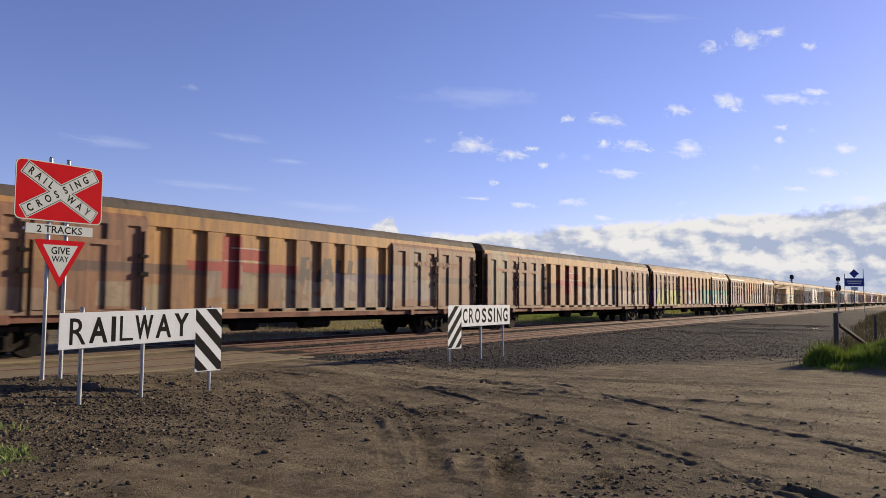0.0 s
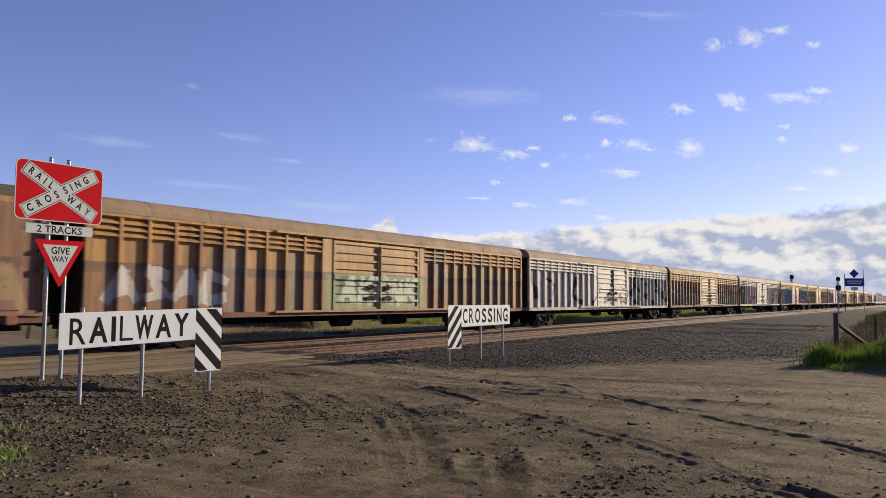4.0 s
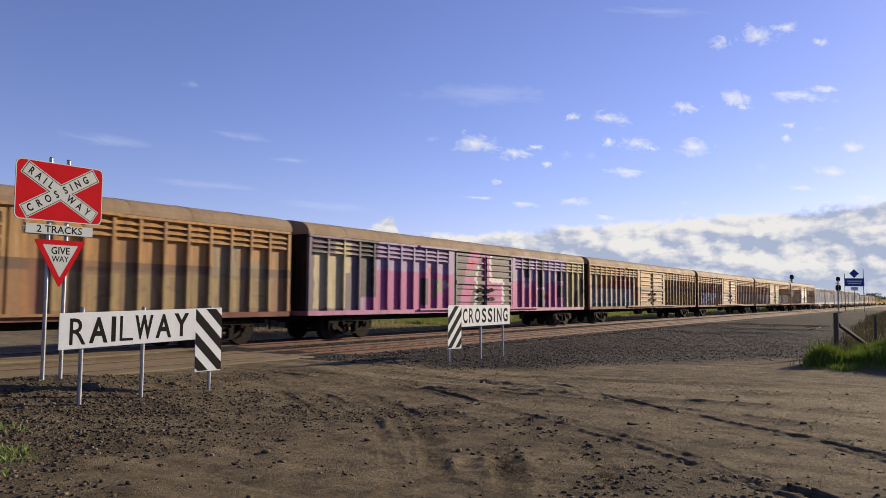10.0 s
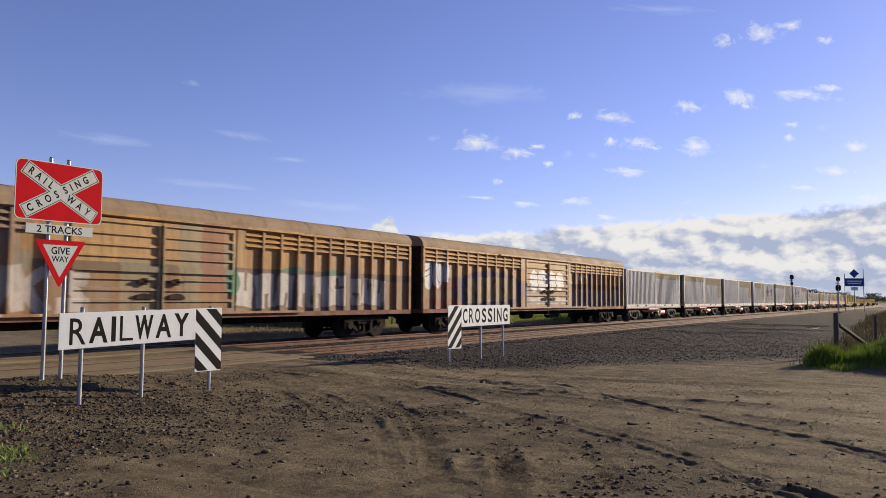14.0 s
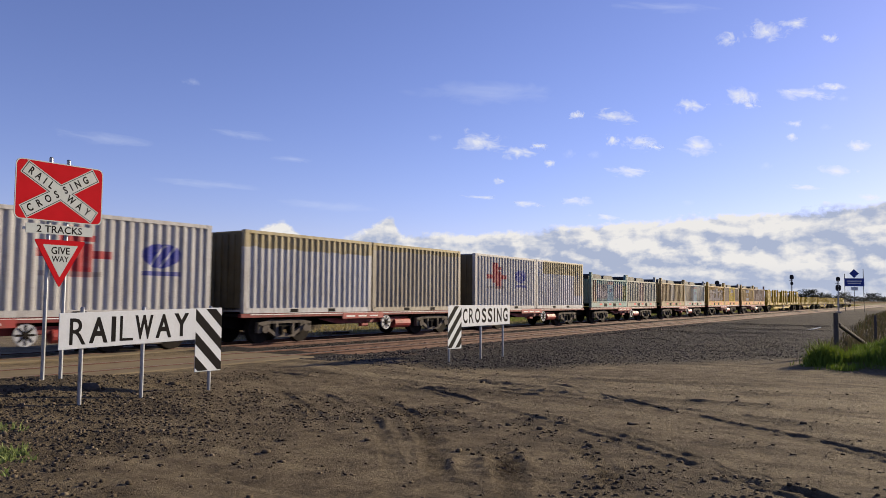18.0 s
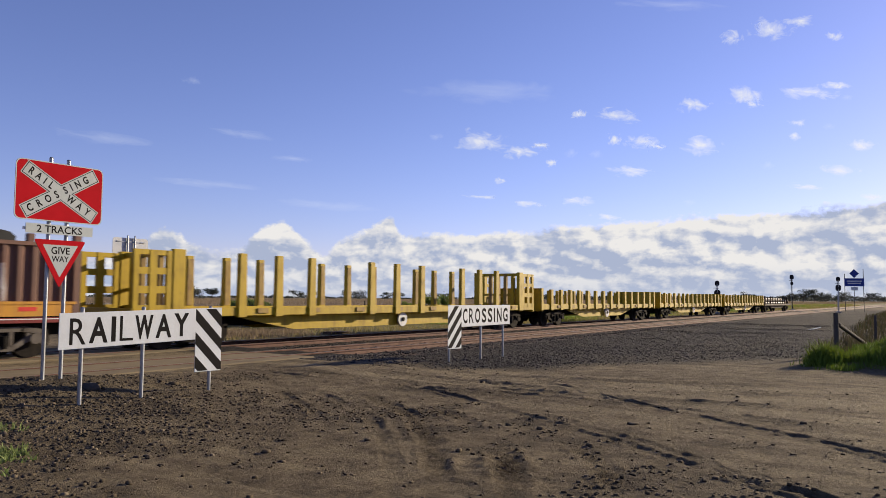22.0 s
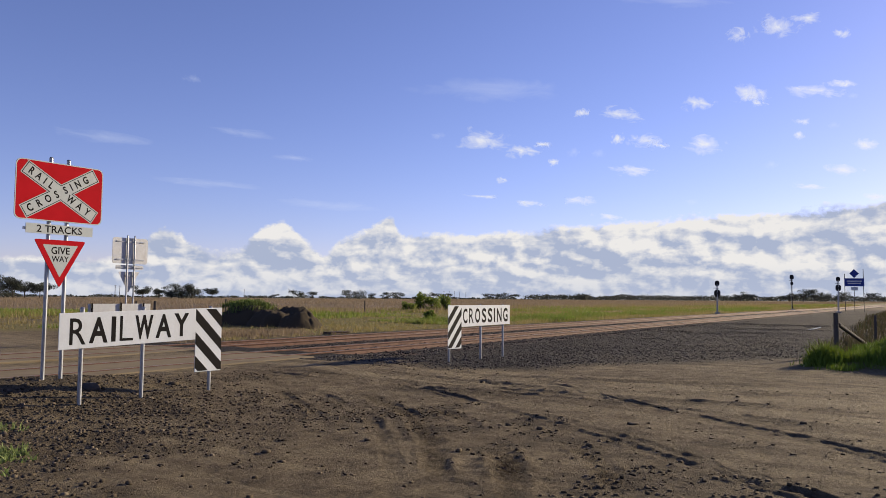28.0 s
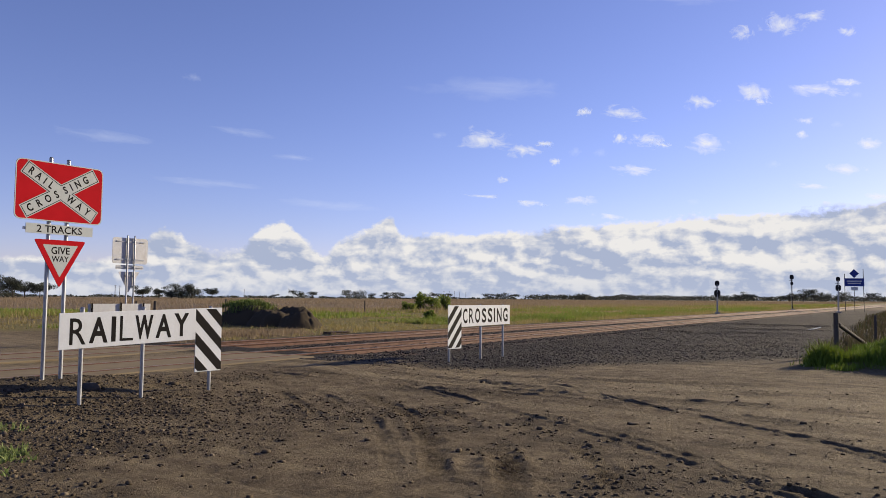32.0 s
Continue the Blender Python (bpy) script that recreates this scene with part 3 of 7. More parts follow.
def width_marker(name, x, y, word, mirrored, label, posts, letters):
    """A long word board with a striped leg at the end beside the road."""
    w = 2.80 if not mirrored else 3.18
    s = thing(name, x, y, 0, label, "road sign", "crossing word boards")
    for px, z0, lean in posts:
        round_post(s, px, 0.045, z0, 1.30, 0.030, (lean, 0))
    leg0, leg1 = (w - 0.53, w) if not mirrored else (0.0, 0.62)
    if mirrored:
        board = [(0.0, 0.21), (leg1, 0.19), (leg1, 0.74), (w, 0.755), (w, 1.30), (0.0, 1.30)]
    else:
        board = [(0.0, 0.72), (leg0, 0.775), (leg0, 0.24), (w, 0.235), (w, 1.295), (0.0, 1.235)]
    b = part("board", Mesh().prism(board, -0.006, 0.006), M_WHITE, s, "white sheet-metal board", bevel=0.004)
    # stripes, clipped to the leg
    lo, hi = (0.24, 1.29) if not mirrored else (0.21, 1.295)
    for k in range(4):
        span = leg1 - leg0
        if not mirrored:
            za = hi - 0.02 + 0.40 - k * 0.385
            quad = [(leg0, za), (leg1, za - 0.52), (leg1, za - 0.72), (leg0, za - 0.20)]
        else:
            za = hi + 0.30 - k * 0.36
            quad = [(leg0, za - 0.62), (leg1, za), (leg1, za - 0.19), (leg0, za - 0.81)]
        poly = quad
        for sign, limit in ((1, lo + 0.015), (-1, hi - 0.015)):
            out = []
            for i in range(len(poly)):
                (ax, az), (bx, bz) = poly[i - 1], poly[i]
                ia, ib = sign * (az - limit) >= 0, sign * (bz - limit) >= 0
                if ia != ib:
                    t = (limit - az) / (bz - az)
                    out.append((ax + t * (bx - ax), limit))
                if ib:
                    out.append((bx, bz))
            poly = out
            if not poly:
                break
        if len(poly) > 2:
            part("stripe", Mesh().prism(poly, -0.0068, -0.0055), M_BLACK, s)
    fitted_word(s, word, letters)
    for bx in (0.35, w / 2, w - 0.2):
        part("bracket", Mesh().box(bx - 0.03, bx + 0.03, 0.006, 0.03, 0.85, 0.90), M_GALV, s)
    return s


width_marker("railway_board", 5.50, 10.20, "RAILWAY", False, "white word board RAILWAY with black striped leg on steel posts", ((0.36, -0.2, 0.0), (1.34, -0.2, 0.0), (2.60, -0.2, 0.0)),
             ((0.153, 0.395, 0.785, 1.160), (0.441, 0.731, 0.797, 1.171), (0.784, 0.856, 0.806, 1.178), (0.920, 1.142, 0.811, 1.183), (1.168, 1.480, 0.820, 1.192), (1.526, 1.811, 0.829, 1.201), (1.856, 2.136, 0.838, 1.210)))
width_marker("crossing_board", 15.40, 10.30, "CROSSING", True, "white word board CROSSING with black striped leg on steel posts", ((0.12, -0.4, 0.0), (1.65, -0.4, 0.0), (2.86, -0.4, 0.0)),
             [(x0, x1, 0.826, 1.218) for x0, x1 in ((0.685, 0.905), (0.985, 1.215), (1.282, 1.545), (1.625, 1.866), (1.945, 2.190), (2.271, 2.345), (2.437, 2.703), (2.788, 3.050))])


def crossbuck(name, x, y, label, front=True, base=-0.1):
    """Red crossing board, plate and give-way triangle on two posts, facing -y."""
    s = thing(name, x, y, 0, label, "road sign", "crossing warning signs")
    for px in (0.55, 0.83):
        round_post(s, px, 0.05, base, 3.62, 0.030)
    plate("board", rounded(0.0, 1.38, 2.63, 3.55, 0.09), M_RED if front else M_SILVER, s, -0.005, 0.005, "red rectangular board with rounded corners")
    part("board_rim", rim_mesh(rounded(0.0, 1.38, 2.63, 3.55, 0.09), rounded(0.015, 1.365, 2.645, 3.535, 0.08), -0.0056, -0.0046), M_SHEET, s)
    plate("count_plate", [(0.18, 2.43), (1.235, 2.43), (1.235, 2.58), (0.18, 2.58)], M_SHEET, s, -0.005, 0.005, "white plate reading 2 TRACKS")
    tri = [(0.31, 2.345), (1.125, 2.345), (0.722, 1.60)]
    plate("triangle", soft_triangle(tri, 0.04), M_RED, s, -0.006, 0.004, "red-edged white give-way triangle")
    plate("triangle_face", soft_triangle([(0.445, 2.268), (1.0, 2.268), (0.722, 1.765)], 0.015), M_SHEET, s, -0.0068, -0.0058)
    for zz in (3.42, 2.78, 2.5, 2.2):
        part("bracket", Mesh().box(0.15 if zz > 2.4 else 0.5, 1.23 if zz > 2.4 else 0.9, 0.006, 0.03, zz - 0.02, zz + 0.02), M_GALV, s)
    cx, cz = 0.69, 3.09
    for k, sgn in ((0, -1), (1, 1)):
        m = Matrix.Translation((cx, 0, cz)) @ Matrix.Rotation(radians(-sgn * 31.5), 4, "Y")
        for nm, hx, hz, y0, mt in (("arm_edge", 0.665, 0.112, -0.0058, M_SHEET), ("arm_line", 0.650, 0.098, -0.0064, M_BLACK), ("arm", 0.640, 0.088, -0.0070, M_SHEET)):
            me = Mesh().box(-hx, hx, y0 + 0.0002 * k, y0 + 0.0008 + 0.0002 * k, -hz, hz).data(nm)
            me.transform(m)
            part(nm, me, mt, s)
    gap = {-1: (("R", -0.54), ("A", -0.41), ("I", -0.295), ("L", -0.185), ("W", 0.19), ("A", 0.355), ("Y", 0.51)), 1: (("C", -0.54), ("R", -0.385), ("O", -0.225), ("S", -0.075), ("S", 0.085), ("I", 0.195), ("N", 0.315), ("G", 0.465))}
    for sgn, row in gap.items():
        for ch, d in row:
            m = Matrix.Translation((cx, -0.0074, cz)) @ Matrix.Rotation(radians(-sgn * 31.5), 4, "Y") @ Matrix.Translation((d, 0, 0)) @ SIGN_LETTERS
            words("letter", ch, 0.16, M_BLACK, s, m, 0.76, 0.0001, bold=0.03)
    words("lettering", "2 TRACKS", 0.155, M_BLACK, s, Matrix.Translation((0.70, -0.0055, 2.50)) @ SIGN_LETTERS, 1.04, 0.0001, bold=0.016)
    words("lettering", "GIVE", 0.155, M_BLACK, s, Matrix.Translation((0.722, -0.0074, 2.175)) @ SIGN_LETTERS, 0.92, 0.0001, bold=0.016)
    words("lettering", "WAY", 0.125, M_BLACK, s, Matrix.Translation((0.722, -0.0074, 2.045)) @ SIGN_LETTERS, 0.92, 0.0001, bold=0.016)
    return s


def rim_mesh(outer, inner, y0, y1):
    m, n = Mesh(), len(outer)
    for y in (y0, y1):
        m.v += [(p, y, q) for p, q in outer] + [(p, y, q) for p, q in inner]
    for i in range(n):
        j = (i + 1) % n
        m.f += [(i, j, n + j, n + i), (2 * n + i, 3 * n + i, 3 * n + j, 2 * n + j), (i, 2 * n + i, 2 * n + j, j), (n + i, n + j, 3 * n + j, 3 * n + i)]
    return m


def soft_triangle(tri, r, n=3):
    """A triangle with rounded corners, its outline."""
    pts = []
    for i in range(3):
        a, b, c = (Vector(tri[(i + k) % 3]) for k in (-1, 0, 1))
        u, w = (a - b).normalized(), (c - b).normalized()
        for k in range(n + 1):
            t = k / n
            pts.append(tuple(b + u * r * (1 - t) ** 2 + w * r * t ** 2))
    return pts


crossbuck("crossing_sign", 5.40, 11.40, "red railway crossing board over give-way triangle on twin posts")
back = crossbuck("crossing_sign", 16.09, 24.0, "crossing sign seen from its bare metal back")
back.matrix_world = pose(16.10, 24.0, 0, 0, 0, 180)
for c in back.children_recursive:
    if c.name.startswith(("board", "triangle", "count")) and "face" not in c.name and "rim" not in c.name:
        c.material_slots[0].link = "OBJECT"
        c.material_slots[0].material = M_SILVER
# far word board beside the road, seen from behind
fb = thing("word_board", 13.45, 23.2, 0, "back of a pale word board on dark posts", "road sign", "crossing word boards")
part("board", Mesh().box(0, 2.3, 0, 0.012, 0.45, 1.22), M_SILVER, fb, bevel=0.004)
for px in (0.12, 1.15, 2.0):
    part("post", Mesh().bar((px, -0.04, -0.3), (px, -0.04, 1.24), 0.03, 8), M_STEELDARK, fb)

# ================= signals, blue board, fence =================


def signal(x, y, z0, top, label, big_low, turn=0):
    s = thing("railway_signal", x, y, 0, label, "railway signal", "line-side signals")
    part("mast", Mesh().bar((0, 0, z0), (0, 0, top - 0.2), 0.075, 10), M_GALV if big_low else M_SIGNAL, s)
    part("base", Mesh().box(-0.25, 0.25, -0.25, 0.25, z0 - 0.1, z0 + 0.25), M_CONCRETE, s, bevel=0.03)
    lows = ((top - 0.35, 0.34 if not big_low else 0.26), (top - (1.45 if not big_low else 1.55), 0.24 if not big_low else 0.36))
    for z, r in lows:
        h = part("head", Mesh().prism(rounded(-r, r, z - r * 1.25, z + r * 1.25, r * 0.9), -0.06, 0.02, "y"), M_SIGNAL, s, "black oval signal backboard")
        part("hood", Mesh().bar((0, -0.28, z), (0, -0.05, z), 0.13, 10), M_SIGNAL, h)
    part("ladder", Mesh().bar((0.1, 0.12, z0), (0.1, 0.12, top - 0.5), 0.02, 6).bar((-0.1, 0.12, z0), (-0.1, 0.12, top - 0.5), 0.02, 6), M_GALV, s)
    part("bracket", Mesh().box(-0.4, 0.2, -0.05, 0.05, top - 0.95, top - 0.88), M_SIGNAL, s)
    s.matrix_world = pose(x, y, 0, 0, 0, turn)
    return s


signal(90.8, 22.2, -0.2, 3.8, "tall black railway signal with two round heads", True, -60)
signal(139.5, 21.6, -0.2, 5.85, "tall black railway signal with oval head", False, -60)
signal(114.6, 11.9, -0.3, 4.8, "black railway signal with grey mast beside the track", True, -60)

bb = thing("blue_board", 131.5, 11.4, 0, "blue location board with diamond on slim posts", "railway sign")
bb.matrix_world = pose(131.5, 11.4, 0, 0, 0, -60)
for px in (-1.42, 1.42):
    part("post", Mesh().bar((px, 0.08, -0.4), (px, 0.08, 6.5 if px > 0 else 5.7), 0.045, 8), M_SIGNAL, bb)
part("centre_post", Mesh().bar((0, 0.08, -0.4), (0, 0.08, 5.0), 0.04, 8), M_SIGNAL, bb)
part("panel", Mesh().box(-1.5, 1.5, -0.01, 0.02, 3.75, 5.0), M_BLUE, bb, "blue rectangular panel", bevel=0.01)
for z, w in ((4.55, 2.3), (4.2, 2.0)):
    part("text_bar", Mesh().box(-w / 2, w / 2, -0.016, -0.012, z - 0.09, z + 0.09), M_LABEL, bb, "pale line of unreadable writing")
part("diamond", Mesh().prism([(-0.72, 5.75), (0, 5.05), (0.72, 5.75), (0, 6.45)], -0.01, 0.02), M_BLUE, bb, "blue diamond plate")
part("small_plate", Mesh().box(-0.5, 0.5, -0.01, 0.02, 3.1, 3.65), M_LABEL, bb, "small white plate")

fence = thing("fence", 24.2, 2.6, 0, "weathered grey timber strainer post with diagonal stay and wires", "fence")
part("strainer_post", Mesh().bar((0, 0, -0.4), (0.05, 0, 1.12), 0.08, 12, 0.065), M_TIMBER, fence, "thick weathered round timber post")
part("stay", Mesh().bar((0.2, -0.05, 0.78), (3.6, -0.55, 0.0), 0.06, 8), M_TIMBER, fence, "diagonal timber stay")
for x, y, h in ((7.5, -0.5, 0.95), (13.5, -1.0, 0.95), (19.5, -1.5, 0.9)):
    part("fence_post", Mesh().bar((x, y, -0.4), (x, y, h), 0.05, 8), M_TIMBER, fence)

pit = thing("cable_pit", 25.0, 22.8, -0.2, "low pale concrete cable pit beside the track", "concrete pit")
part("wall", Mesh().box(-0.62, 0.62, -0.28, 0.28, -0.05, 0.10), M_SLEEPER, pit, bevel=0.03)
part("lid", Mesh().box(-0.60, -0.02, -0.30, 0.30, 0.102, 0.14), M_SLEEPER, pit, bevel=0.02)
part("lid", Mesh().box(0.02, 0.60, -0.30, 0.30, 0.102, 0.14), M_SLEEPER, pit, bevel=0.02)

# shallow puddle on the gravel
n = Nodes("puddle_water", 0.03)
n.p.inputs["IOR"].default_value = 1.33
M_WATER = n.done((0.05, 0.045, 0.04), n.noise(3.0, 2), 0.02, 0.01)
pts = [(50.6 + 2.6 * math.cos(a) * (1 + 0.35 * math.sin(5 * a)), 6.55 + 0.13 * math.sin(a) * (1 + 0.3 * math.cos(2 * a))) for a in np.linspace(0, 6.283, 40, endpoint=False)]
o = part("puddle", Mesh().prism(pts, -0.4, -0.235, "z"), M_WATER)
tagged(o, "shallow puddle that mirrors the bright sky", "puddle", kind="structure")

# ================= vegetation =================


def leafy(name, a, b, c, rough=0.7, through_light=0.35):
    """Leaves and blades: colour by piece, a little light comes through."""
    n = Nodes(name, rough)
    rnd = n.t.nodes.new("ShaderNodeNewGeometry").outputs["Random Per Island"]
    col = n.mix(n.ramp(rnd, 0.0, 0.7), a, b)
    col = n.mix(n.ramp(rnd, 0.8, 1.0), col, c)
    col = n.mix(n.ramp(n.noise(0.25, 3), 0.4, 0.65, 0.0, 0.55), col, c)
    tr = n.t.nodes.new("ShaderNodeBsdfTranslucent")
    n.t.links.new(col, tr.inputs[0])
    mixer = n.t.nodes.new("ShaderNodeMixShader")
    mixer.inputs[0].default_value = through_light
    n.t.links.new(n.p.outputs[0], mixer.inputs[1])
    n.t.links.new(tr.outputs[0], mixer.inputs[2])
    n.t.links.new(mixer.outputs[0], n.t.nodes["Material Output"].inputs[0])
    return n.done(col)


M_GRASS = leafy("verge_grass", (0.17, 0.165, 0.035), (0.26, 0.215, 0.075), (0.36, 0.275, 0.125))
M_TUSSOCK = leafy("tussock_grass", (0.12, 0.19, 0.022), (0.18, 0.24, 0.035), (0.24, 0.24, 0.06))
M_LUSH = leafy("lush_grass", (0.045, 0.10, 0.008), (0.10, 0.18, 0.012), (0.19, 0.24, 0.03), 0.7, 0.22)
M_STRAW = leafy("dry_grass", (0.31, 0.235, 0.15), (0.25, 0.185, 0.12), (0.20, 0.155, 0.09), 0.8, 0.3)
M_WEED = leafy("brown_weeds", (0.075, 0.062, 0.038), (0.115, 0.09, 0.055), (0.06, 0.075, 0.024), 0.85, 0.2)
M_WEEDGREEN = leafy("weed_green", (0.13, 0.19, 0.05), (0.19, 0.25, 0.07), (0.24, 0.27, 0.11))
M_GUM = leafy("gum_leaves", (0.032, 0.042, 0.028), (0.052, 0.058, 0.040), (0.075, 0.076, 0.056), 0.75, 0.15)
M_SHRUB = leafy("shrub_leaves", (0.075, 0.13, 0.02), (0.13, 0.18, 0.035), (0.16, 0.16, 0.05), 0.75, 0.2)
M_BARK = worn("grey_bark", (0.10, 0.08, 0.065), (0.06, 0.05, 0.04), 0.5, 0.95, 0.0, 3.0, 0.5)


def blades(name, xy, z, height, width, per, rs, material, label, lean=0.45, spread=0.12):
    """Tufts of pointed blades, all in one mesh."""
    k = len(xy)
    base = np.repeat(np.column_stack([xy, z]), per, 0)
    n = k * per
    base[:, :2] += rs.normal(0, 1, (n, 2)) * np.repeat(np.broadcast_to(spread, k), per)[:, None]
    h = np.repeat(height, per) * rs.uniform(0.55, 1.2, n)
    w = np.repeat(np.broadcast_to(width, k), per) * rs.uniform(0.6, 1.3, n)
    a, t = rs.uniform(0, 6.283, n), rs.uniform(0, 6.283, n)
    side = np.column_stack([np.cos(a), np.sin(a), np.zeros(n)]) * w[:, None] / 2
    out = np.column_stack([np.cos(t), np.sin(t), np.zeros(n)]) * (h * lean * rs.rand(n))[:, None]
    up = np.column_stack([np.zeros(n), np.zeros(n), h])
    v = np.stack([base - side, base + side, base + 0.55 * up + 0.35 * out + side * 0.7, base + 0.55 * up + 0.35 * out - side * 0.7, base + up + out], 1).reshape(-1, 3)
    i = 5 * np.arange(n)[:, None]
    f = np.concatenate([i + [[0, 1, 2]], i + [[0, 2, 3]], i + [[3, 2, 4]]])
    ob = part(name, array_mesh(name, v, f), material)
    return tagged(ob, label, "grass", kind="stuff")


rs = np.random.RandomState(23)


def scatter(n, x0, x1, y0, y1, power=1.0):
    """Places that thin out with distance."""
    return np.stack([x0 + (x1 - x0) * rs.rand(n) ** power, y0 + (y1 - y0) * rs.rand(n) ** power], 1)


# verge beyond the tracks: short yellow-green grass, thicker and greener in patches
xy = scatter(30000, -30, 260, 22.6, 60, 1.5)
patch = field(xy[:, 0], xy[:, 1], 0.10, 33)
keep = rs.rand(len(xy)) < np.clip(0.7 + 0.9 * patch, 0.2, 1)
keep &= (xy[:, 0] > 18.3) | (xy[:, 1] > 35)
xy, patch = xy[keep], patch[keep]
far = np.hypot(xy[:, 0], xy[:, 1]) / 40
blades("verge_grass", xy, ground_height(xy[:, 0], xy[:, 1], False) - 0.03, (0.13 + 0.22 * np.clip(patch + 0.3, 0, 1)) * (1 + 0.15 * far), 0.018 * far + 0.012, 6, rs, M_GRASS, "short yellow-green grass on the verge beyond the tracks", lean=0.9, spread=0.16 * far)
# green tussocks along the back of the verge
xy = scatter(6500, -20, 330, 35, 47, 1.3)
keep = (field(xy[:, 0], xy[:, 1], 0.09, 37) > 0.05) & ((xy[:, 0] > 18.3) | (xy[:, 1] > 36))
xy = xy[keep]
far = np.hypot(xy[:, 0], xy[:, 1]) / 40
blades("green_tussocks", xy, ground_height(xy[:, 0], xy[:, 1], False) - 0.03, 0.14 + 0.22 * rs.rand(len(xy)), 0.026 * far + 0.015, 14, rs, M_TUSSOCK, "tall green grass along the paddock edge", spread=0.3)
# rank clumps close behind the far rails
xy = np.stack([38 + 240 * rs.rand(11000) ** 1.4, 22.9 + 9.0 * rs.rand(11000) ** 1.2], 1)
clump = field(xy[:, 0], xy[:, 1], 0.22, 47)
xy, clump = xy[clump > 0.05], clump[clump > 0.05]
far = np.hypot(xy[:, 0], xy[:, 1]) / 40
blades("verge_clumps", xy, ground_height(xy[:, 0], xy[:, 1], False) - 0.03, 0.14 + 0.75 * clump, 0.016 * far + 0.012, 11, rs, M_TUSSOCK, "clumps of bright green grass behind the far rails", 0.9, 0.22)
# green growth between the road and the paddock
xy = np.stack([rs.uniform(-25, 36, 2600), rs.uniform(49, 68, 2600)], 1)
blades("road_grass", xy, ground_height(xy[:, 0], xy[:, 1], False) - 0.03, 0.2 + 0.25 * rs.rand(len(xy)), 0.07, 8, rs, M_TUSSOCK, "thick green grass beyond the far side of the road", spread=0.35)
# dry paddock
xy = scatter(24000, -250, 700, 42, 420, 1.8)
xy = xy[(xy[:, 0] > 36) | (xy[:, 1] > 68)]
far = np.hypot(xy[:, 0], xy[:, 1]) / 60
blades("dry_paddock", xy, ground_height(xy[:, 0], xy[:, 1], False) - 0.05, 0.42 + 0.34 * rs.rand(len(xy)), 0.02 * far + 0.02, 11, rs, M_STRAW, "pale dry grass of the wide flat paddock", spread=0.5 * far)
# dry tufts by the heap and the sleepers
xy = np.stack([rs.normal(21.5, 1.9, 900), rs.normal(25.6, 1.1, 900)], 1)
blades("dry_tufts", xy, ground_height(xy[:, 0], xy[:, 1], False) - 0.03, 0.12 + 0.16 * rs.rand(len(xy)), 0.025, 11, rs, M_STRAW, "bleached dry tufts beside the earth heap", spread=0.12)
# lush bank beside the fence
xy = np.stack([rs.normal(22.0, 2.3, 8500), rs.normal(-0.5, 2.0, 8500)], 1)
keep = (bank(xy[:, 0], xy[:, 1]) > 0.16) & (xy[:, 1] < 2.0 + 0.3 * field(xy[:, 0], xy[:, 1], 0.8, 71)) & (xy[:, 0] > 19.2) & (np.arctan2(xy[:, 1], xy[:, 0]) < 0.135)
xy = xy[keep]
clump = np.clip(0.5 + 0.9 * field(xy[:, 0], xy[:, 1], 0.55, 73), 0.1, 1)
blades("bank_grass", xy, ground_height(xy[:, 0], xy[:, 1], False) - 0.04, 0.13 + 0.26 * clump, 0.022, 9, rs, M_LUSH, "rank green grass over the bank beside the fence", 0.7, 0.10)
xy = np.stack([rs.normal(20.8, 0.36, 240), rs.normal(2.5, 0.22, 240)], 1)
blades("post_tussock", xy, ground_height(xy[:, 0], xy[:, 1], False) - 0.03, np.clip(0.62 - 0.75 * np.hypot(xy[:, 0] - 20.8, xy[:, 1] - 2.5), 0.08, 1), 0.026, 9, rs, M_LUSH, "green tussock growing against the timber post", 0.7, 0.08)
# low creeping grass at the foot of the bank
xy = np.stack([rs.uniform(17.9, 20.2, 900), rs.uniform(0.0, 2.9, 900)], 1)
keep = (field(xy[:, 0], xy[:, 1], 0.7, 79) + (xy[:, 0] - 19) * 0.5 > 0.0) & (np.arctan2(xy[:, 1], xy[:, 0]) < 0.115)
xy = xy[keep]
blades("foot_grass", xy, ground_height(xy[:, 0], xy[:, 1], False) - 0.01, 0.06 + 0.08 * rs.rand(len(xy)), 0.02, 6, rs, M_LUSH, "short green grass at the foot of the bank", 0.8, 0.08)
# brown weeds beyond the fence post
xy = np.stack([24.5 + 120 * rs.rand(5200) ** 1.7, rs.uniform(-9, 6.6, 5200)], 1)
keep = xy[:, 1] < 3.1 + 0.05 * (xy[:, 0] - 24) + 0.6 * field(xy[:, 0], xy[:, 1], 0.3, 83)
xy = xy[keep]
blades("roadside_weeds", xy, ground_height(xy[:, 0], xy[:, 1], False) - 0.03, 0.22 + 0.34 * rs.rand(len(xy)), 0.02 + 0.0007 * xy[:, 0], 6, rs, M_WEED, "brown dead weeds along the fence line", 0.5, 0.16)
# small weeds among the near stones
for x, y, r, k in ((3.72, 8.15, 0.2, 120), (3.35, 7.5, 0.10, 20), (4.4, 9.6, 0.2, 30)):
    xy = np.stack([rs.normal(x, r, k), rs.normal(y, r, k)], 1)
    o = blades("weeds", xy, ground_height(xy[:, 0], xy[:, 1]) - 0.01, 0.04 + 0.06 * rs.rand(k), 0.022, 8, rs, M_WEEDGREEN, "small grey-green weed growing between stones", 1.1, 0.03)
    o["category"] = "weeds"


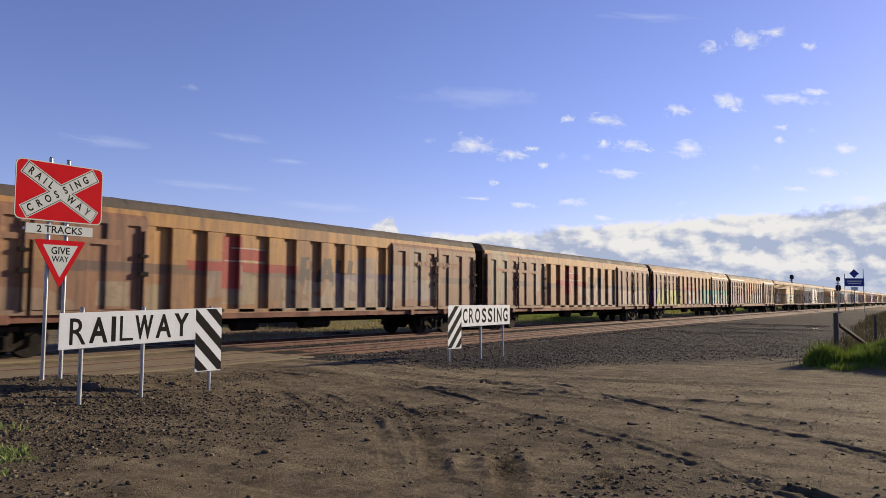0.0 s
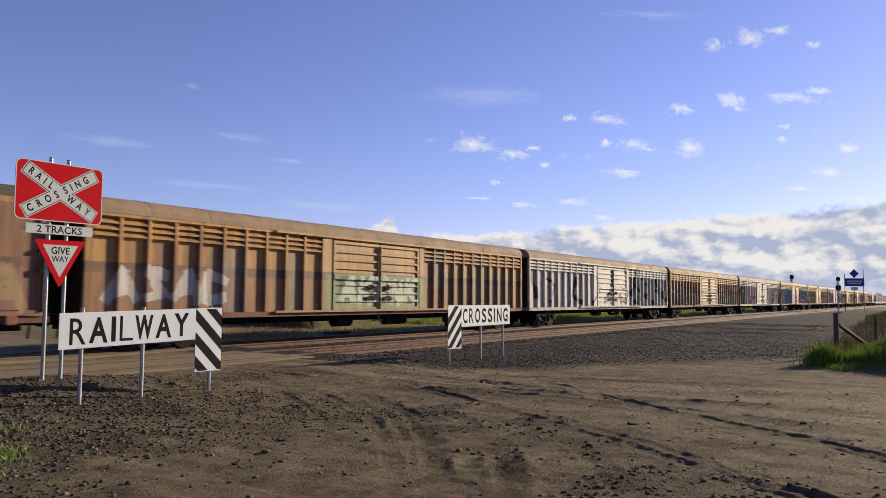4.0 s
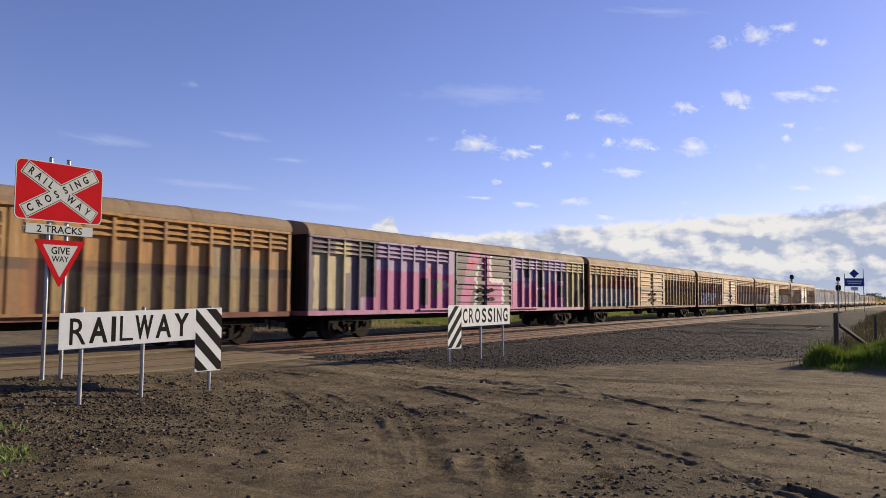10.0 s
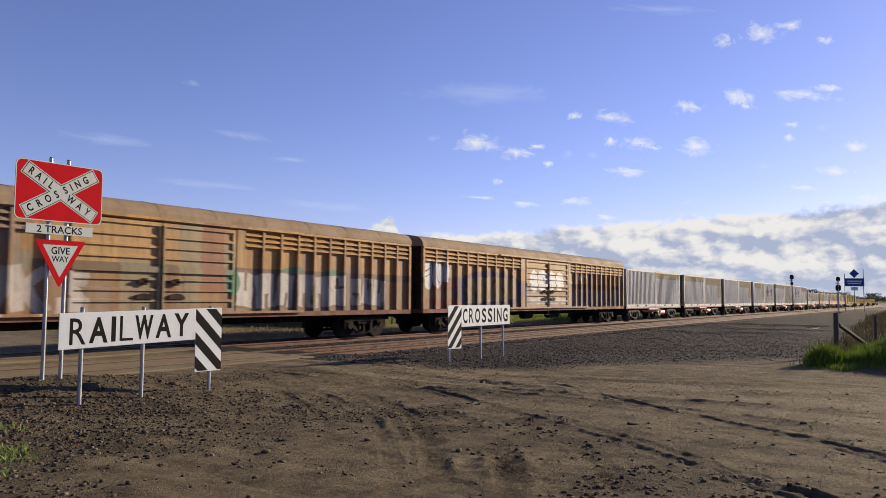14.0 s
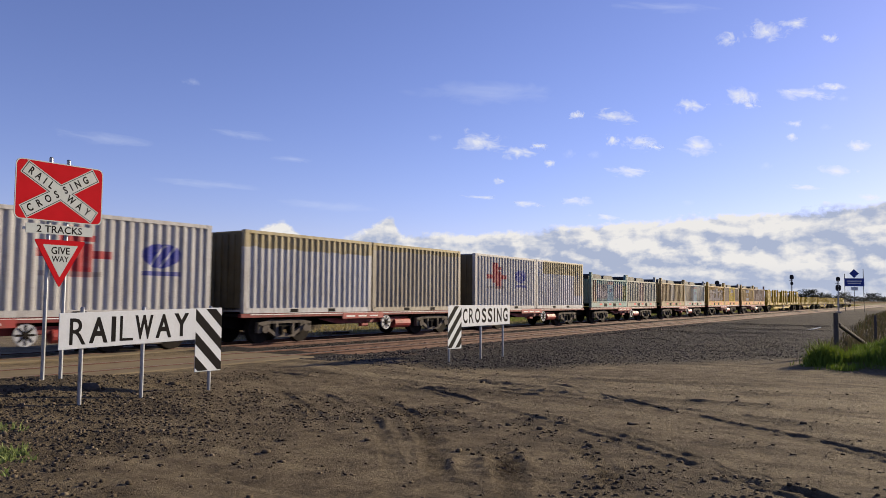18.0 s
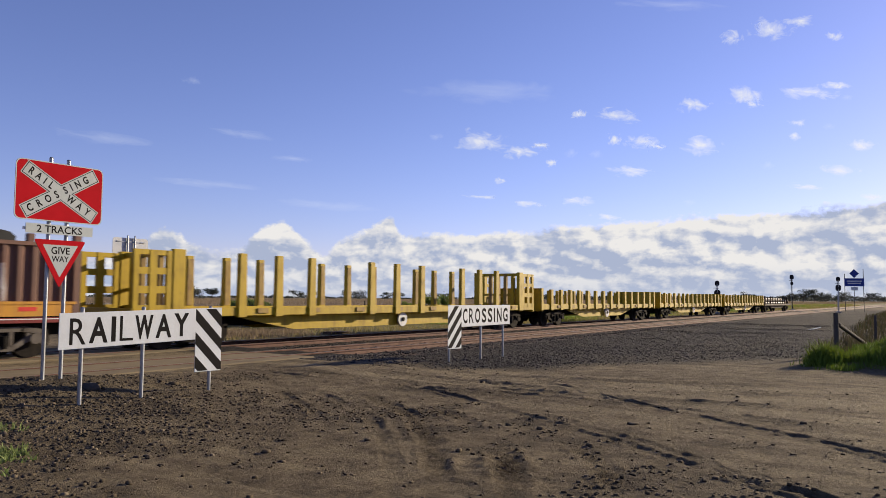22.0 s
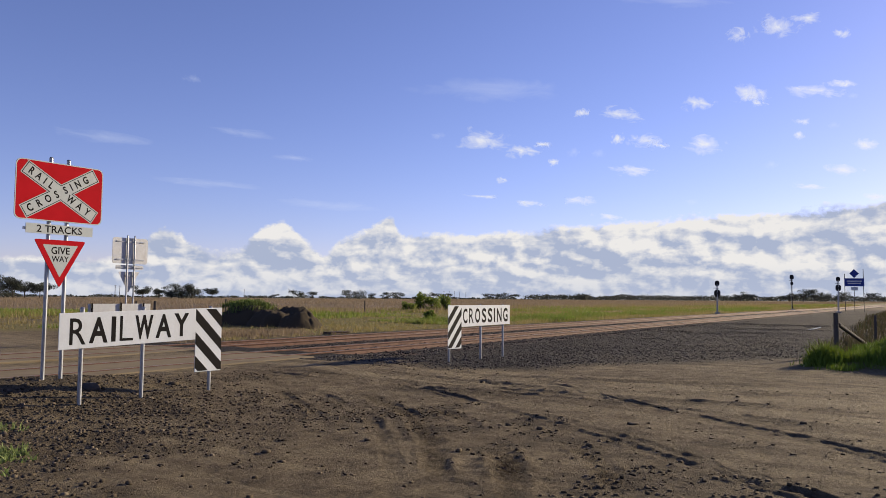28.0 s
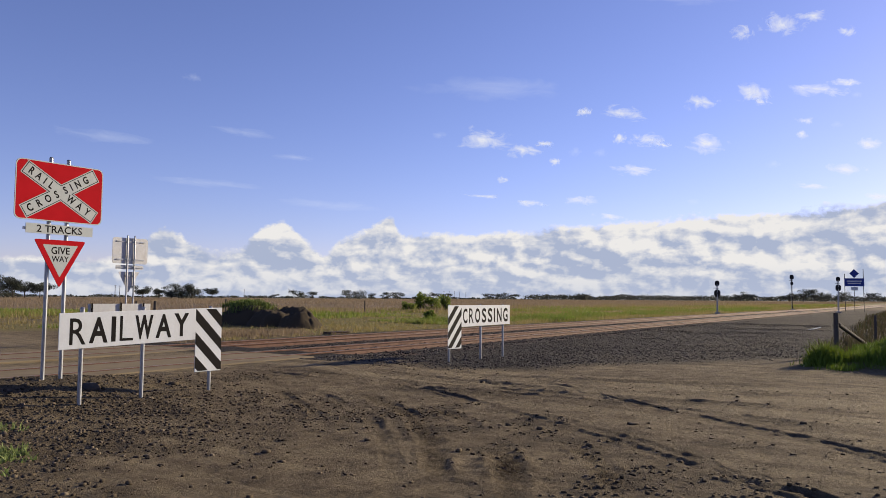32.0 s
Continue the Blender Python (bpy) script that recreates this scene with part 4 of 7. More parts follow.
def leaf_cloud(centres, radii, count, size, rs):
    """Small turned leaf patches in and on clumps."""
    k = len(centres)
    pick = rs.randint(0, k, count)
    d = rs.normal(0, 1, (count, 3))
    d /= np.linalg.norm(d, axis=1)[:, None]
    p = centres[pick] + d * radii[pick] * (rs.rand(count) ** 0.4)[:, None]
    u, w = rs.normal(0, 1, (count, 3)), rs.normal(0, 1, (count, 3))
    u /= np.linalg.norm(u, axis=1)[:, None]
    w = np.cross(u, w)
    w /= np.linalg.norm(w, axis=1)[:, None]
    s = size * rs.uniform(0.5, 1.3, count)[:, None]
    v = np.stack([p - u * s, p + w * s * 0.6, p + u * s, p - w * s * 0.6], 1).reshape(-1, 3)
    f = (4 * np.arange(count)[:, None] + np.arange(4)[None])
    return v, f


def tree(x, y, h, w, seed, umbrella=True, leaves=420, name="gum_tree", label="far gum tree with open flat crown", mat=None):
    r = np.random.RandomState(seed)
    z = float(ground_height(np.array([x]), np.array([y]), False)[0])
    t = thing(name, x, y, z, label, "tree", "trees along the horizon")
    trunk = Mesh()
    fork = h * (0.45 if umbrella else 0.25)
    lean = r.uniform(-0.08, 0.08, 2) * h
    trunk.bar((0, 0, -0.3), (lean[0], lean[1], fork), h * 0.035, 7, h * 0.024)
    cs, rad = [], []
    n = 9 if umbrella else 14
    for k in range(n):
        a = 6.283 * k / n + r.uniform(-0.4, 0.4)
        q = r.uniform(0.25, 0.85) * w / 2
        top = (math.cos(a) * q, math.sin(a) * q, h * r.uniform(0.42, 0.86) if umbrella else h * r.uniform(0.12, 0.85))
        trunk.bar((lean[0], lean[1], fork * r.uniform(0.75, 1)), top, h * 0.015, 5, h * 0.006)
        cs.append(top)
        rad.append((w * r.uniform(0.18, 0.28), w * r.uniform(0.18, 0.28), h * r.uniform(0.14, 0.2) if umbrella else h * r.uniform(0.16, 0.26)))
    part("trunk", trunk, M_BARK, t)
    v, f = leaf_cloud(np.array(cs), np.array(rad), leaves, max(0.018 * h + 0.012 * w, 0.09), r)
    part("crown", array_mesh("crown", v, f), mat or M_GUM, t)
    return t


def bearing(az, dist):
    a = HEADING - radians(az)
    return dist * math.cos(a), dist * math.sin(a)


# gums on the skyline: bearing from the view's middle, distance, height, spread
GUMS = [(-31.2, 420, 12.0, 12), (-30.3, 420, 10.5, 9), (-29.6, 430, 9.0, 8), (-28.7, 430, 8.5, 10), (-22.2, 460, 7.8, 9), (-21.1, 470, 6.2, 6), (-20.2, 430, 7.6, 8), (-19.5, 430, 8.6, 10), (-18.8, 430, 8.2, 9), (-17.4, 450, 6.4, 7),
        (-12.9, 640, 4.2, 6), (-11.2, 520, 6.8, 9), (-10.0, 530, 5.6, 7), (-7.3, 540, 7.4, 10), (-6.4, 520, 7.0, 8), (-5.5, 560, 5.0, 6)]
GUMS2 = [(-4.3, 600, 6.0, 9), (-3.5, 600, 6.0, 9), (-1.6, 640, 6.0, 8), (-0.7, 640, 6.6, 9), (0.4, 640, 5.8, 8), (3.6, 700, 6.6, 9), (4.5, 700, 7.4, 11), (5.5, 700, 6.4, 10), (10.8, 760, 7.5, 12), (22.0, 620, 8.0, 9),
         (22.8, 620, 6.6, 7), (25.2, 560, 7.0, 7), (26.1, 520, 9.0, 11), (26.8, 520, 8.6, 9), (27.5, 540, 7.0, 7), (28.5, 560, 7.6, 8), (30.3, 560, 7.2, 9)]
for i, (az, d, h, w) in enumerate(GUMS + GUMS2):
    x, y = bearing(az, d)
    tree(x, y, h, w * 1.35, 100 + i, i not in (0, 6, 7, 8, 14, 24), 2600 if i < 10 else 1400, label="far gum tree with dense dark crown" if i in (0, 6, 7, 8, 14, 24) else "far gum tree with open flat crown")
# nearer shrubs on the paddock edge
for i, (x, y, h, w) in enumerate(((65, 47.2, 2.2, 1.3), (66.5, 46.6, 1.6, 1.9), (69, 46.6, 2.0, 1.3), (61.5, 46.0, 1.0, 1.5), (44, 31.0, 0.7, 0.8))):
    tree(x, y, h, w, 300 + i, False, 1500, "shrub", "leafy green shrub at the edge of the paddock", M_TUSSOCK)
# distant belt of woodland
r = np.random.RandomState(77)
az = np.concatenate([r.uniform(6.5, 33, 900), r.uniform(-33, 6.5, 420)])
dist = r.uniform(900, 1300, len(az))
hh = 3.2 + 4.0 * np.clip(np.array([noise.noise((a * 0.9, 3.1, 0)) for a in az]) + 0.35, 0, 1) + np.where(az > 6.5, 2.5, -1.5)
cc = np.array([(*bearing(a, d), h * 0.5) for a, d, h in zip(az, dist, hh)])
v, f = leaf_cloud(cc, np.column_stack([hh * 0.9, hh * 0.9, hh * 0.5]), 42000, 0.85, r)
o = part("far_woodland", array_mesh("far_woodland", v, f), M_GUM)
tagged(o, "dark belt of trees along the far horizon", "woodland", kind="stuff")

# poles on the skyline
for i, (az, d, h) in enumerate(((-11.8, 700, 9.5), (-11.5, 700, 9.0), (-24.0, 500, 8.5), (-23.7, 500, 8.2), (0.1, 800, 9.5), (0.5, 810, 9.5), (0.9, 820, 9.5), (1.3, 830, 9.0), (1.8, 850, 9), (-15.1, 650, 8))):
    x, y = bearing(az, d)
    p = thing("utility_pole", x, y, 0, "distant timber power pole on the plain", "power pole", "skyline power poles")
    part("pole", Mesh().bar((0, 0, -0.5), (0, 0, h), 0.20, 6, 0.14), M_TIMBER, p)
    part("crossarm", Mesh().beam((-0.9, 0, h - 0.6), (0.9, 0, h - 0.6), 0.14, 0.14), M_TIMBER, p)

# heaps of dark spoil behind the tracks
M_SPOIL = islands("spoil_earth", (0.045, 0.037, 0.026), (0.06, 0.048, 0.033), (0.09, 0.075, 0.05), 0.98, 1.0)


def heap(x, y, lx, ly, h, seed, label):
    n = 34
    u = np.linspace(-1.25, 1.25, n)
    X, Y = np.meshgrid(u, u, indexing="ij")
    rr = X ** 2 + Y ** 2
    Z = h * np.clip(1 - rr ** 1.4, 0, 1) ** 0.6 * (0.8 + 0.5 * field(X + seed, Y, 1.6, seed)) + 0.30 * h * field(X, Y + seed, 3.5, seed + 4, 4)
    Z = np.where(rr > 1.25, -0.3, Z)
    base = float(ground_height(np.array([x]), np.array([y]), False)[0]) - 0.06
    i = np.arange(n * n).reshape(n, n)
    q = np.stack([i[:-1, :-1], i[1:, :-1], i[1:, 1:], i[:-1, 1:]], -1).reshape(-1, 4)
    ob = part("soil_mound", array_mesh("soil_mound", np.stack([X * lx, Y * ly, Z], -1).reshape(-1, 3), q), M_SPOIL)
    ob.location = (x, y, base)
    return tagged(ob, label, "earth heap", "spoil heaps")


heap(29.6, 34.0, 1.9, 2.4, 1.35, 201, "dark overgrown heap of dumped earth")
heap(29.4, 31.0, 2.1, 1.7, 1.25, 207, "dark heap of dumped earth and rubble")
heap(27.9, 28.0, 1.2, 1.1, 1.0, 213, "rounded heap of dark soil")
xy = np.concatenate([np.stack([rs.normal(29.4, 0.8, 260), rs.normal(33.8, 0.9, 260)], 1)])
blades("heap_grass", xy, ground_height(xy[:, 0], xy[:, 1], False) + 1.35 * np.clip(1 - (((xy[:, 0] - 29.6) / 1.9) ** 2 + ((xy[:, 1] - 34.0) / 2.4) ** 2) ** 1.4, 0, 1) ** 0.6 - 0.15, 0.16 + 0.18 * rs.rand(len(xy)), 0.05, 7, rs, M_SHRUB, "green weeds on top of the earth heap", 0.6, 0.15)
for x, y, h in ((34.5, 42, 1.2), (27.5, 42.0, 1.1), (15.5, 24.6, 1.15), (17.3, 25.2, 1.2), (52, 44, 1.1)):
    p = thing("fence_post", x, y, -0.2, "thin dark timber post standing in grass", "post", "paddock posts")
    part("stake", Mesh().bar((0, 0, -0.2), (0, 0, h + 0.3), 0.055, 7), M_TIMBER, p)

# ================= clouds =================


def cloud_material(name, bright, shade, soft, low, wisp, cut, core=0.5, thick=1.0):
    n = Nodes(name, 1.0)
    info = n.t.nodes.new("ShaderNodeObjectInfo").outputs["Random"]
    off = n.vec("ADD", n.vec("MULTIPLY", n.coord, wisp), n.add("ShaderNodeCombineXYZ", 0, [(0, n.math("MULTIPLY", info, 91.0)), (1, n.math("MULTIPLY", info, 37.0))]))
    f1, f2 = n.noise(1.0, 7, 0.62, off, 0.6), n.noise(2.2, 6, 0.6, off)
    r = n.vec("LENGTH", n.coord, out="Value")
    body = n.math("ADD", n.ramp(r, 0.0, 1.0, core, -0.5), n.math("MULTIPLY", f1, 1.25))
    alpha = n.math("MULTIPLY", n.ramp(body, cut, cut + soft), n.ramp(r, 0.8, 1.0, thick, 0.0))
    sep = n.t.nodes.new("ShaderNodeSeparateXYZ")
    n.t.links.new(n.coord, sep.inputs[0])
    lit = n.math("ADD", n.math("MULTIPLY", sep.outputs[1], 0.45), n.math("ADD", n.math("MULTIPLY", sep.outputs[0], 0.22), n.math("MULTIPLY", f2, 1.25)))
    col = n.mix(n.ramp(lit, low, low + 0.55), shade, bright)
    em = n.t.nodes.new("ShaderNodeEmission")
    em.inputs[1].default_value = 0.75
    n.t.links.new(col, em.inputs[0])
    tr = n.t.nodes.new("ShaderNodeBsdfTransparent")
    mixer = n.t.nodes.new("ShaderNodeMixShader")
    n.t.links.new(alpha, mixer.inputs[0])
    n.t.links.new(tr.outputs[0], mixer.inputs[1])
    n.t.links.new(em.outputs[0], mixer.inputs[2])
    n.t.links.new(mixer.outputs[0], n.t.nodes["Material Output"].inputs[0])
    n.t.nodes.remove(n.p)
    return n.m


M_PUFF = cloud_material("fair_weather_cloud", (0.68, 0.68, 0.69), (0.50, 0.545, 0.66), 0.45, 0.05, (3.0, 1.9, 1.0), 0.69, 0.44, 0.85)
M_WISP = cloud_material("thin_cloud", (0.66, 0.69, 0.76), (0.56, 0.61, 0.75), 0.9, 0.05, (2.6, 1.3, 1.0), 0.55, 0.5, 0.24)
quad = Mesh()
quad.v, quad.f = [(-1, -1, 0), (1, -1, 0), (1, 1, 0), (-1, 1, 0)], [(0, 1, 2, 3)]
M_QUAD = quad.data("cloud")
M_QUAD.materials.append(M_PUFF)


def cloud(parent, az, el, w, h, dist, material, tilt=0.0):
    a, e = HEADING - radians(az), radians(el)
    d = Vector((math.cos(a) * math.cos(e), math.sin(a) * math.cos(e), math.sin(e)))
    p = EYE + d * dist
    ob = part("cloud", M_QUAD, material, parent)
    m = look(p, p + d, -tilt)
    m.translation = p
    ob.matrix_local = m @ Matrix.Diagonal((dist * radians(w) / 2, dist * radians(h) / 2, 1, 1))
    return ob


LAYER = 350.0
HIGH = [(3.2, 12.27, 5.29, 1.59), (6.21, 11.38, 3.09, 1.1), (7.75, 11.87, 1.76, 0.62), (13.79, 13.89, 3.97, 0.97), (10.8, 14.15, 1.32, 0.71), (19.35, 14.36, 2.47, 1.23), (22.94, 14.76, 2.64, 1.5), (23.5, 14.0, 1.23, 0.44), (27.11, 14.5, 3.97, 1.06), (28.87, 14.74, 2.2, 0.62), (13.44, 12.11, 1.23, 0.88), (15.44, 11.86, 3.09, 1.15), (19.69, 11.37, 3.75, 1.41), (14.59, 9.67, 3.53, 0.79), (10.14, 11.21, 0.88, 0.53), (12.07, 11.07, 0.88, 0.62), (8.62, 10.48, 1.1, 0.62), (4.45, 9.19, 1.32, 0.53), (3.12, 7.93, 3.09, 0.35), (6.73, 7.39, 2.64, 0.62), (10.55, 7.51, 2.87, 0.79), (12.88, 6.26, 2.64, 0.53)]
HIGH2 = [(22.19, 18.83, 1.76, 1.06), (24.85, 19.02, 3.09, 1.5), (26.69, 19.35, 2.64, 0.79), (28.96, 17.98, 1.32, 0.71), (28.71, 8.98, 3.09, 0.79), (30.11, 10.54, 1.98, 0.88), (26.13, 11.52, 1.1, 0.62), (26.34, 12.47, 1.32, 0.53), (28.27, 12.01, 0.71, 0.35), (24.26, 9.62, 0.88, 0.44), (18.83, 7.2, 0.88, 0.44), (30.67, 6.94, 1.76, 0.62), (26.59, 7.96, 2.64, 0.44), (18.05, 21.59, 6.61, 0.62), (-15.47, 12.25, 3.97, 0.53), (-11.64, 10.6, 2.64, 0.44), (-19.25, 15.86, 1.1, 0.44), (-0.46, 12.61, 0.88, 0.44), (29.53, 13.83, 0.53, 0.35), (16.67, 11.46, 1.32, 0.44)]
sky_clouds = thing("cloud_layer", 0, 0, 0, "scattered small white clouds drifting in a blue sky", "clouds", kind="structure")
for az, el, w, h in HIGH + HIGH2:
    cloud(sky_clouds, az, el, w * 2.1, h * 2.2, LAYER / math.sin(radians(el)), M_PUFF if az > -1 and el < 21 and w > 1 else M_WISP, 9 if az > 12 else 3)
for az, el, w, h in ((-9.0, 7.1, 15, 1.5), (-18.0, 8.4, 13, 1.1), (-25.0, 11.2, 11, 1.6), (4.0, 16.0, 20, 3.0)):
    cloud(sky_clouds, az, el, w, h, LAYER / math.sin(radians(el)), M_WISP, 2)


CREST = ((-41, 2.6), (-31, 2.6), (-24.5, 2.6), (-22.9, 3.8), (-21.0, 5.3), (-19.3, 4.1), (-17.5, 3.1), (-15.4, 3.7), (-13.6, 5.2), (-12.3, 6.0), (-10.8, 4.4), (-9.2, 3.2), (-8.2, 4.5), (-6.0, 5.4), (-4.0, 6.5), (-3.3, 5.0), (0.7, 5.0), (9.5, 5.6), (21.7, 6.3), (31.2, 6.6), (41, 6.6))


def bank_material():
    """The long bank of layered cloud low over the plain."""
    n = Nodes("cloud_bank", 1.0)
    uv = n.t.nodes.new("ShaderNodeTexCoord").outputs["UV"]
    sep = n.t.nodes.new("ShaderNodeSeparateXYZ")
    n.t.links.new(uv, sep.inputs[0])
    az, el = sep.outputs[0], sep.outputs[1]
    # the crest of the bank: its height in degrees at bearings from left to right
    ramp = n.t.nodes.new("ShaderNodeValToRGB")
    n.t.links.new(n.ramp(az, -41.0, 41.0), ramp.inputs[0])
    crest_line = CREST
    while len(ramp.color_ramp.elements) < len(crest_line):
        ramp.color_ramp.elements.new(0.5)
    for el_, (a, e) in zip(ramp.color_ramp.elements, crest_line):
        el_.position, el_.color = (a + 41) / 82, (e / 10, e / 10, e / 10, 1)
    top = n.math("MULTIPLY", ramp.outputs[0], 10.0)

    def heap_of(shift):
        at = n.vec("ADD", uv, shift)
        return n.math("ADD", n.math("MULTIPLY", n.noise(1.0, 3, 0.5, n.vec("MULTIPLY", at, (0.17, 0.36, 1)), 0.0), 0.8), n.math("MULTIPLY", n.noise(1.0, 5, 0.52, n.vec("MULTIPLY", at, (0.62, 0.95, 1)), 0.3), 0.55))

    body, sunward = heap_of((0, 0, 0)), heap_of((0.55, 0.42, 0))
    ragged = n.noise(1.0, 5, 0.6, n.vec("MULTIPLY", uv, (2.2, 2.6, 1)), 0.3)
    over = n.math("ADD", n.math("SUBTRACT", top, el), n.math("ADD", n.math("MULTIPLY", n.math("SUBTRACT", body, 0.645), 2.0), n.math("MULTIPLY", n.math("SUBTRACT", ragged, 0.5), 0.7)))
    alpha = n.ramp(over, 0.0, 0.4)
    layers = n.noise(1.0, 4, 0.55, n.vec("MULTIPLY", uv, (0.09, 0.55, 1)), 0.3)
    # flanks turned to the sun and crests are white, bellies grey-blue
    lit = n.math("ADD", n.math("MULTIPLY", n.math("SUBTRACT", body, sunward), 4.2), n.ramp(over, 0.1, 1.5, 0.42, 0.0))
    lit = n.math("ADD", lit, n.math("MULTIPLY", n.math("SUBTRACT", layers, 0.5), 2.6))
    lit = n.math("ADD", lit, n.math("MULTIPLY", n.math("SUBTRACT", ragged, 0.5), 0.6))
    lit = n.math("ADD", lit, n.ramp(az, -24.0, 14.0, 0.26, 0.42))
    col = n.mix(n.ramp(lit, 0.05, 0.85), (0.315, 0.36, 0.48), (0.655, 0.64, 0.625))
    col = n.mix(n.ramp(el, 0.2, 2.6, 0.5, 0.0), col, (0.37, 0.415, 0.53))
    em = n.t.nodes.new("ShaderNodeEmission")
    em.inputs[1].default_value = 0.75
    n.t.links.new(col, em.inputs[0])
    tr = n.t.nodes.new("ShaderNodeBsdfTransparent")
    mixer = n.t.nodes.new("ShaderNodeMixShader")
    n.t.links.new(alpha, mixer.inputs[0])
    n.t.links.new(tr.outputs[0], mixer.inputs[1])
    n.t.links.new(em.outputs[0], mixer.inputs[2])
    n.t.links.new(mixer.outputs[0], n.t.nodes["Material Output"].inputs[0])
    n.t.nodes.remove(n.p)
    return n.m


azs, els = np.linspace(-41, 41, 61), np.linspace(-0.6, 10, 9)
v, uvs = [], []
for a in azs:
    for e in els:
        x, y = bearing(a, 4300)
        v.append((x, y, 1.48 + 4300 * math.tan(radians(e))))
        uvs.append((a, e))
f = [(i * 9 + j, (i + 1) * 9 + j, (i + 1) * 9 + j + 1, i * 9 + j + 1) for i in range(60) for j in range(8)]
me = array_mesh("backdrop", v, f)
layer = me.uv_layers.new(name="sky")
idx = np.zeros(len(me.loops), np.int32)
me.loops.foreach_get("vertex_index", idx)
layer.data.foreach_set("uv", np.array(uvs, np.float32)[idx].ravel())
o = part("backdrop", me, bank_material())
tagged(o, "low bank of white and grey cloud over the horizon", "clouds", kind="structure")

# ================= train =================


def paint(name, base, worn_to, band=None, marks=(), grime=0.5):
    """Faded paint of a wagon side. band: (low, high, colour, strength). marks: (kind, x, z, half length, half height, turn, colour, strength), in the wagon's metres."""
    n = Nodes(name, 0.62)
    flat = n.vec("MULTIPLY", n.coord, (1, 0, 1))
    big = n.noise(0.7, 5, 0.6)
    run = n.noise(1.5, 5, 0.65, n.stretch((2.6, 1.0, 0.22)))
    fine = n.noise(24.0, 4, 0.7)
    col = n.mix(n.ramp(n.math("ADD", big, run), 0.85, 1.25), base, worn_to)
    if band:
        sep = n.t.nodes.new("ShaderNodeSeparateXYZ")
        n.t.links.new(n.coord, sep.inputs[0])
        d = n.math("ABSOLUTE", n.math("SUBTRACT", sep.outputs[2], (band[0] + band[1]) / 2))
        h = (band[1] - band[0]) / 2
        f = n.math("MULTIPLY", n.ramp(d, h - 0.015, h + 0.015, 1.0, 0.0), n.ramp(run, 0.3, 0.7, band[3], band[3] * 0.7))
        col = n.mix(f, col, band[2])
    if marks:
        wob = n.vec("SCALE", n.vec("SUBTRACT", n.noise(1.8, 2, 0.5, None, 0, "Color"), (0.5, 0.5, 0.5)), (0, 0, 0))
        wob.node.inputs["Scale"].default_value = 0.22
        soft = n.vec("MULTIPLY", n.vec("ADD", flat, wob), (1, 0, 1))
        wear = n.ramp(n.noise(5.0, 4, 0.7), 0.30, 0.52, 0.80, 1.0)
        # neighbours of one colour share one edge
        last, count = None, 0
        for (c, strength), same in itertools.groupby(marks, lambda m: (tuple(m[6]), m[7])):
            near = None
            for kind, x, z, hx, hz, turn, _, _ in same:
                at, count = flat if kind == "box" else soft, count + 1
                if count > 30:      # each long row of marks waits for the one before it
                    at = n.vec("ADD", at, n.math("MULTIPLY", last, 1e-7))
                mp = n.t.nodes.new("ShaderNodeMapping")
                mp.vector_type = "TEXTURE"
                n.t.links.new(at, mp.inputs[0])
                mp.inputs["Location"].default_value = (x, 0, z)
                mp.inputs["Rotation"].default_value = (0, radians(turn), 0)
                mp.inputs["Scale"].default_value = (hx, 1, hz)
                if kind in ("box", "slab"):
                    ab = n.t.nodes.new("ShaderNodeSeparateXYZ")
                    n.t.links.new(n.vec("ABSOLUTE", mp.outputs[0]), ab.inputs[0])
                    d = n.math("MAXIMUM", ab.outputs[0], ab.outputs[2])
                else:
                    d = n.vec("LENGTH", mp.outputs[0], out="Value")
                    if kind == "ring":
                        d = n.math("ADD", n.math("MULTIPLY", n.math("ABSOLUTE", n.math("SUBTRACT", d, 0.82)), 5.0), 0.0)
                near = d if near is None else n.math("MINIMUM", near, d)
                last = near
            f = n.math("MULTIPLY", n.math("MULTIPLY", n.ramp(near, 0.96, 1.04, 1.0, 0.0), wear), min(strength * 1.15, 1.0))
            col = n.mix(f, col, c)
    col = n.mix(n.ramp(run, 0.42, 0.72, 0.0, grime * 1.3), col, (0.085, 0.058, 0.042))
    drip = n.noise(1.0, 5, 0.7, n.stretch((7.0, 1.0, 0.45)), 0.3)
    col = n.mix(n.ramp(drip, 0.52, 0.74, 0.0, 0.3 + grime), col, (0.06, 0.042, 0.032))
    stain = n.noise(3.2, 6, 0.7, None, 0.8)
    col = n.mix(n.ramp(stain, 0.55, 0.75, 0.0, grime), col, (0.10, 0.06, 0.04))
    col = n.mix(n.ramp(fine, 0.45, 0.8, 0.0, 0.3), col, (0.10, 0.07, 0.05))
    return n.done(col, fine, 0.15, 0.004)


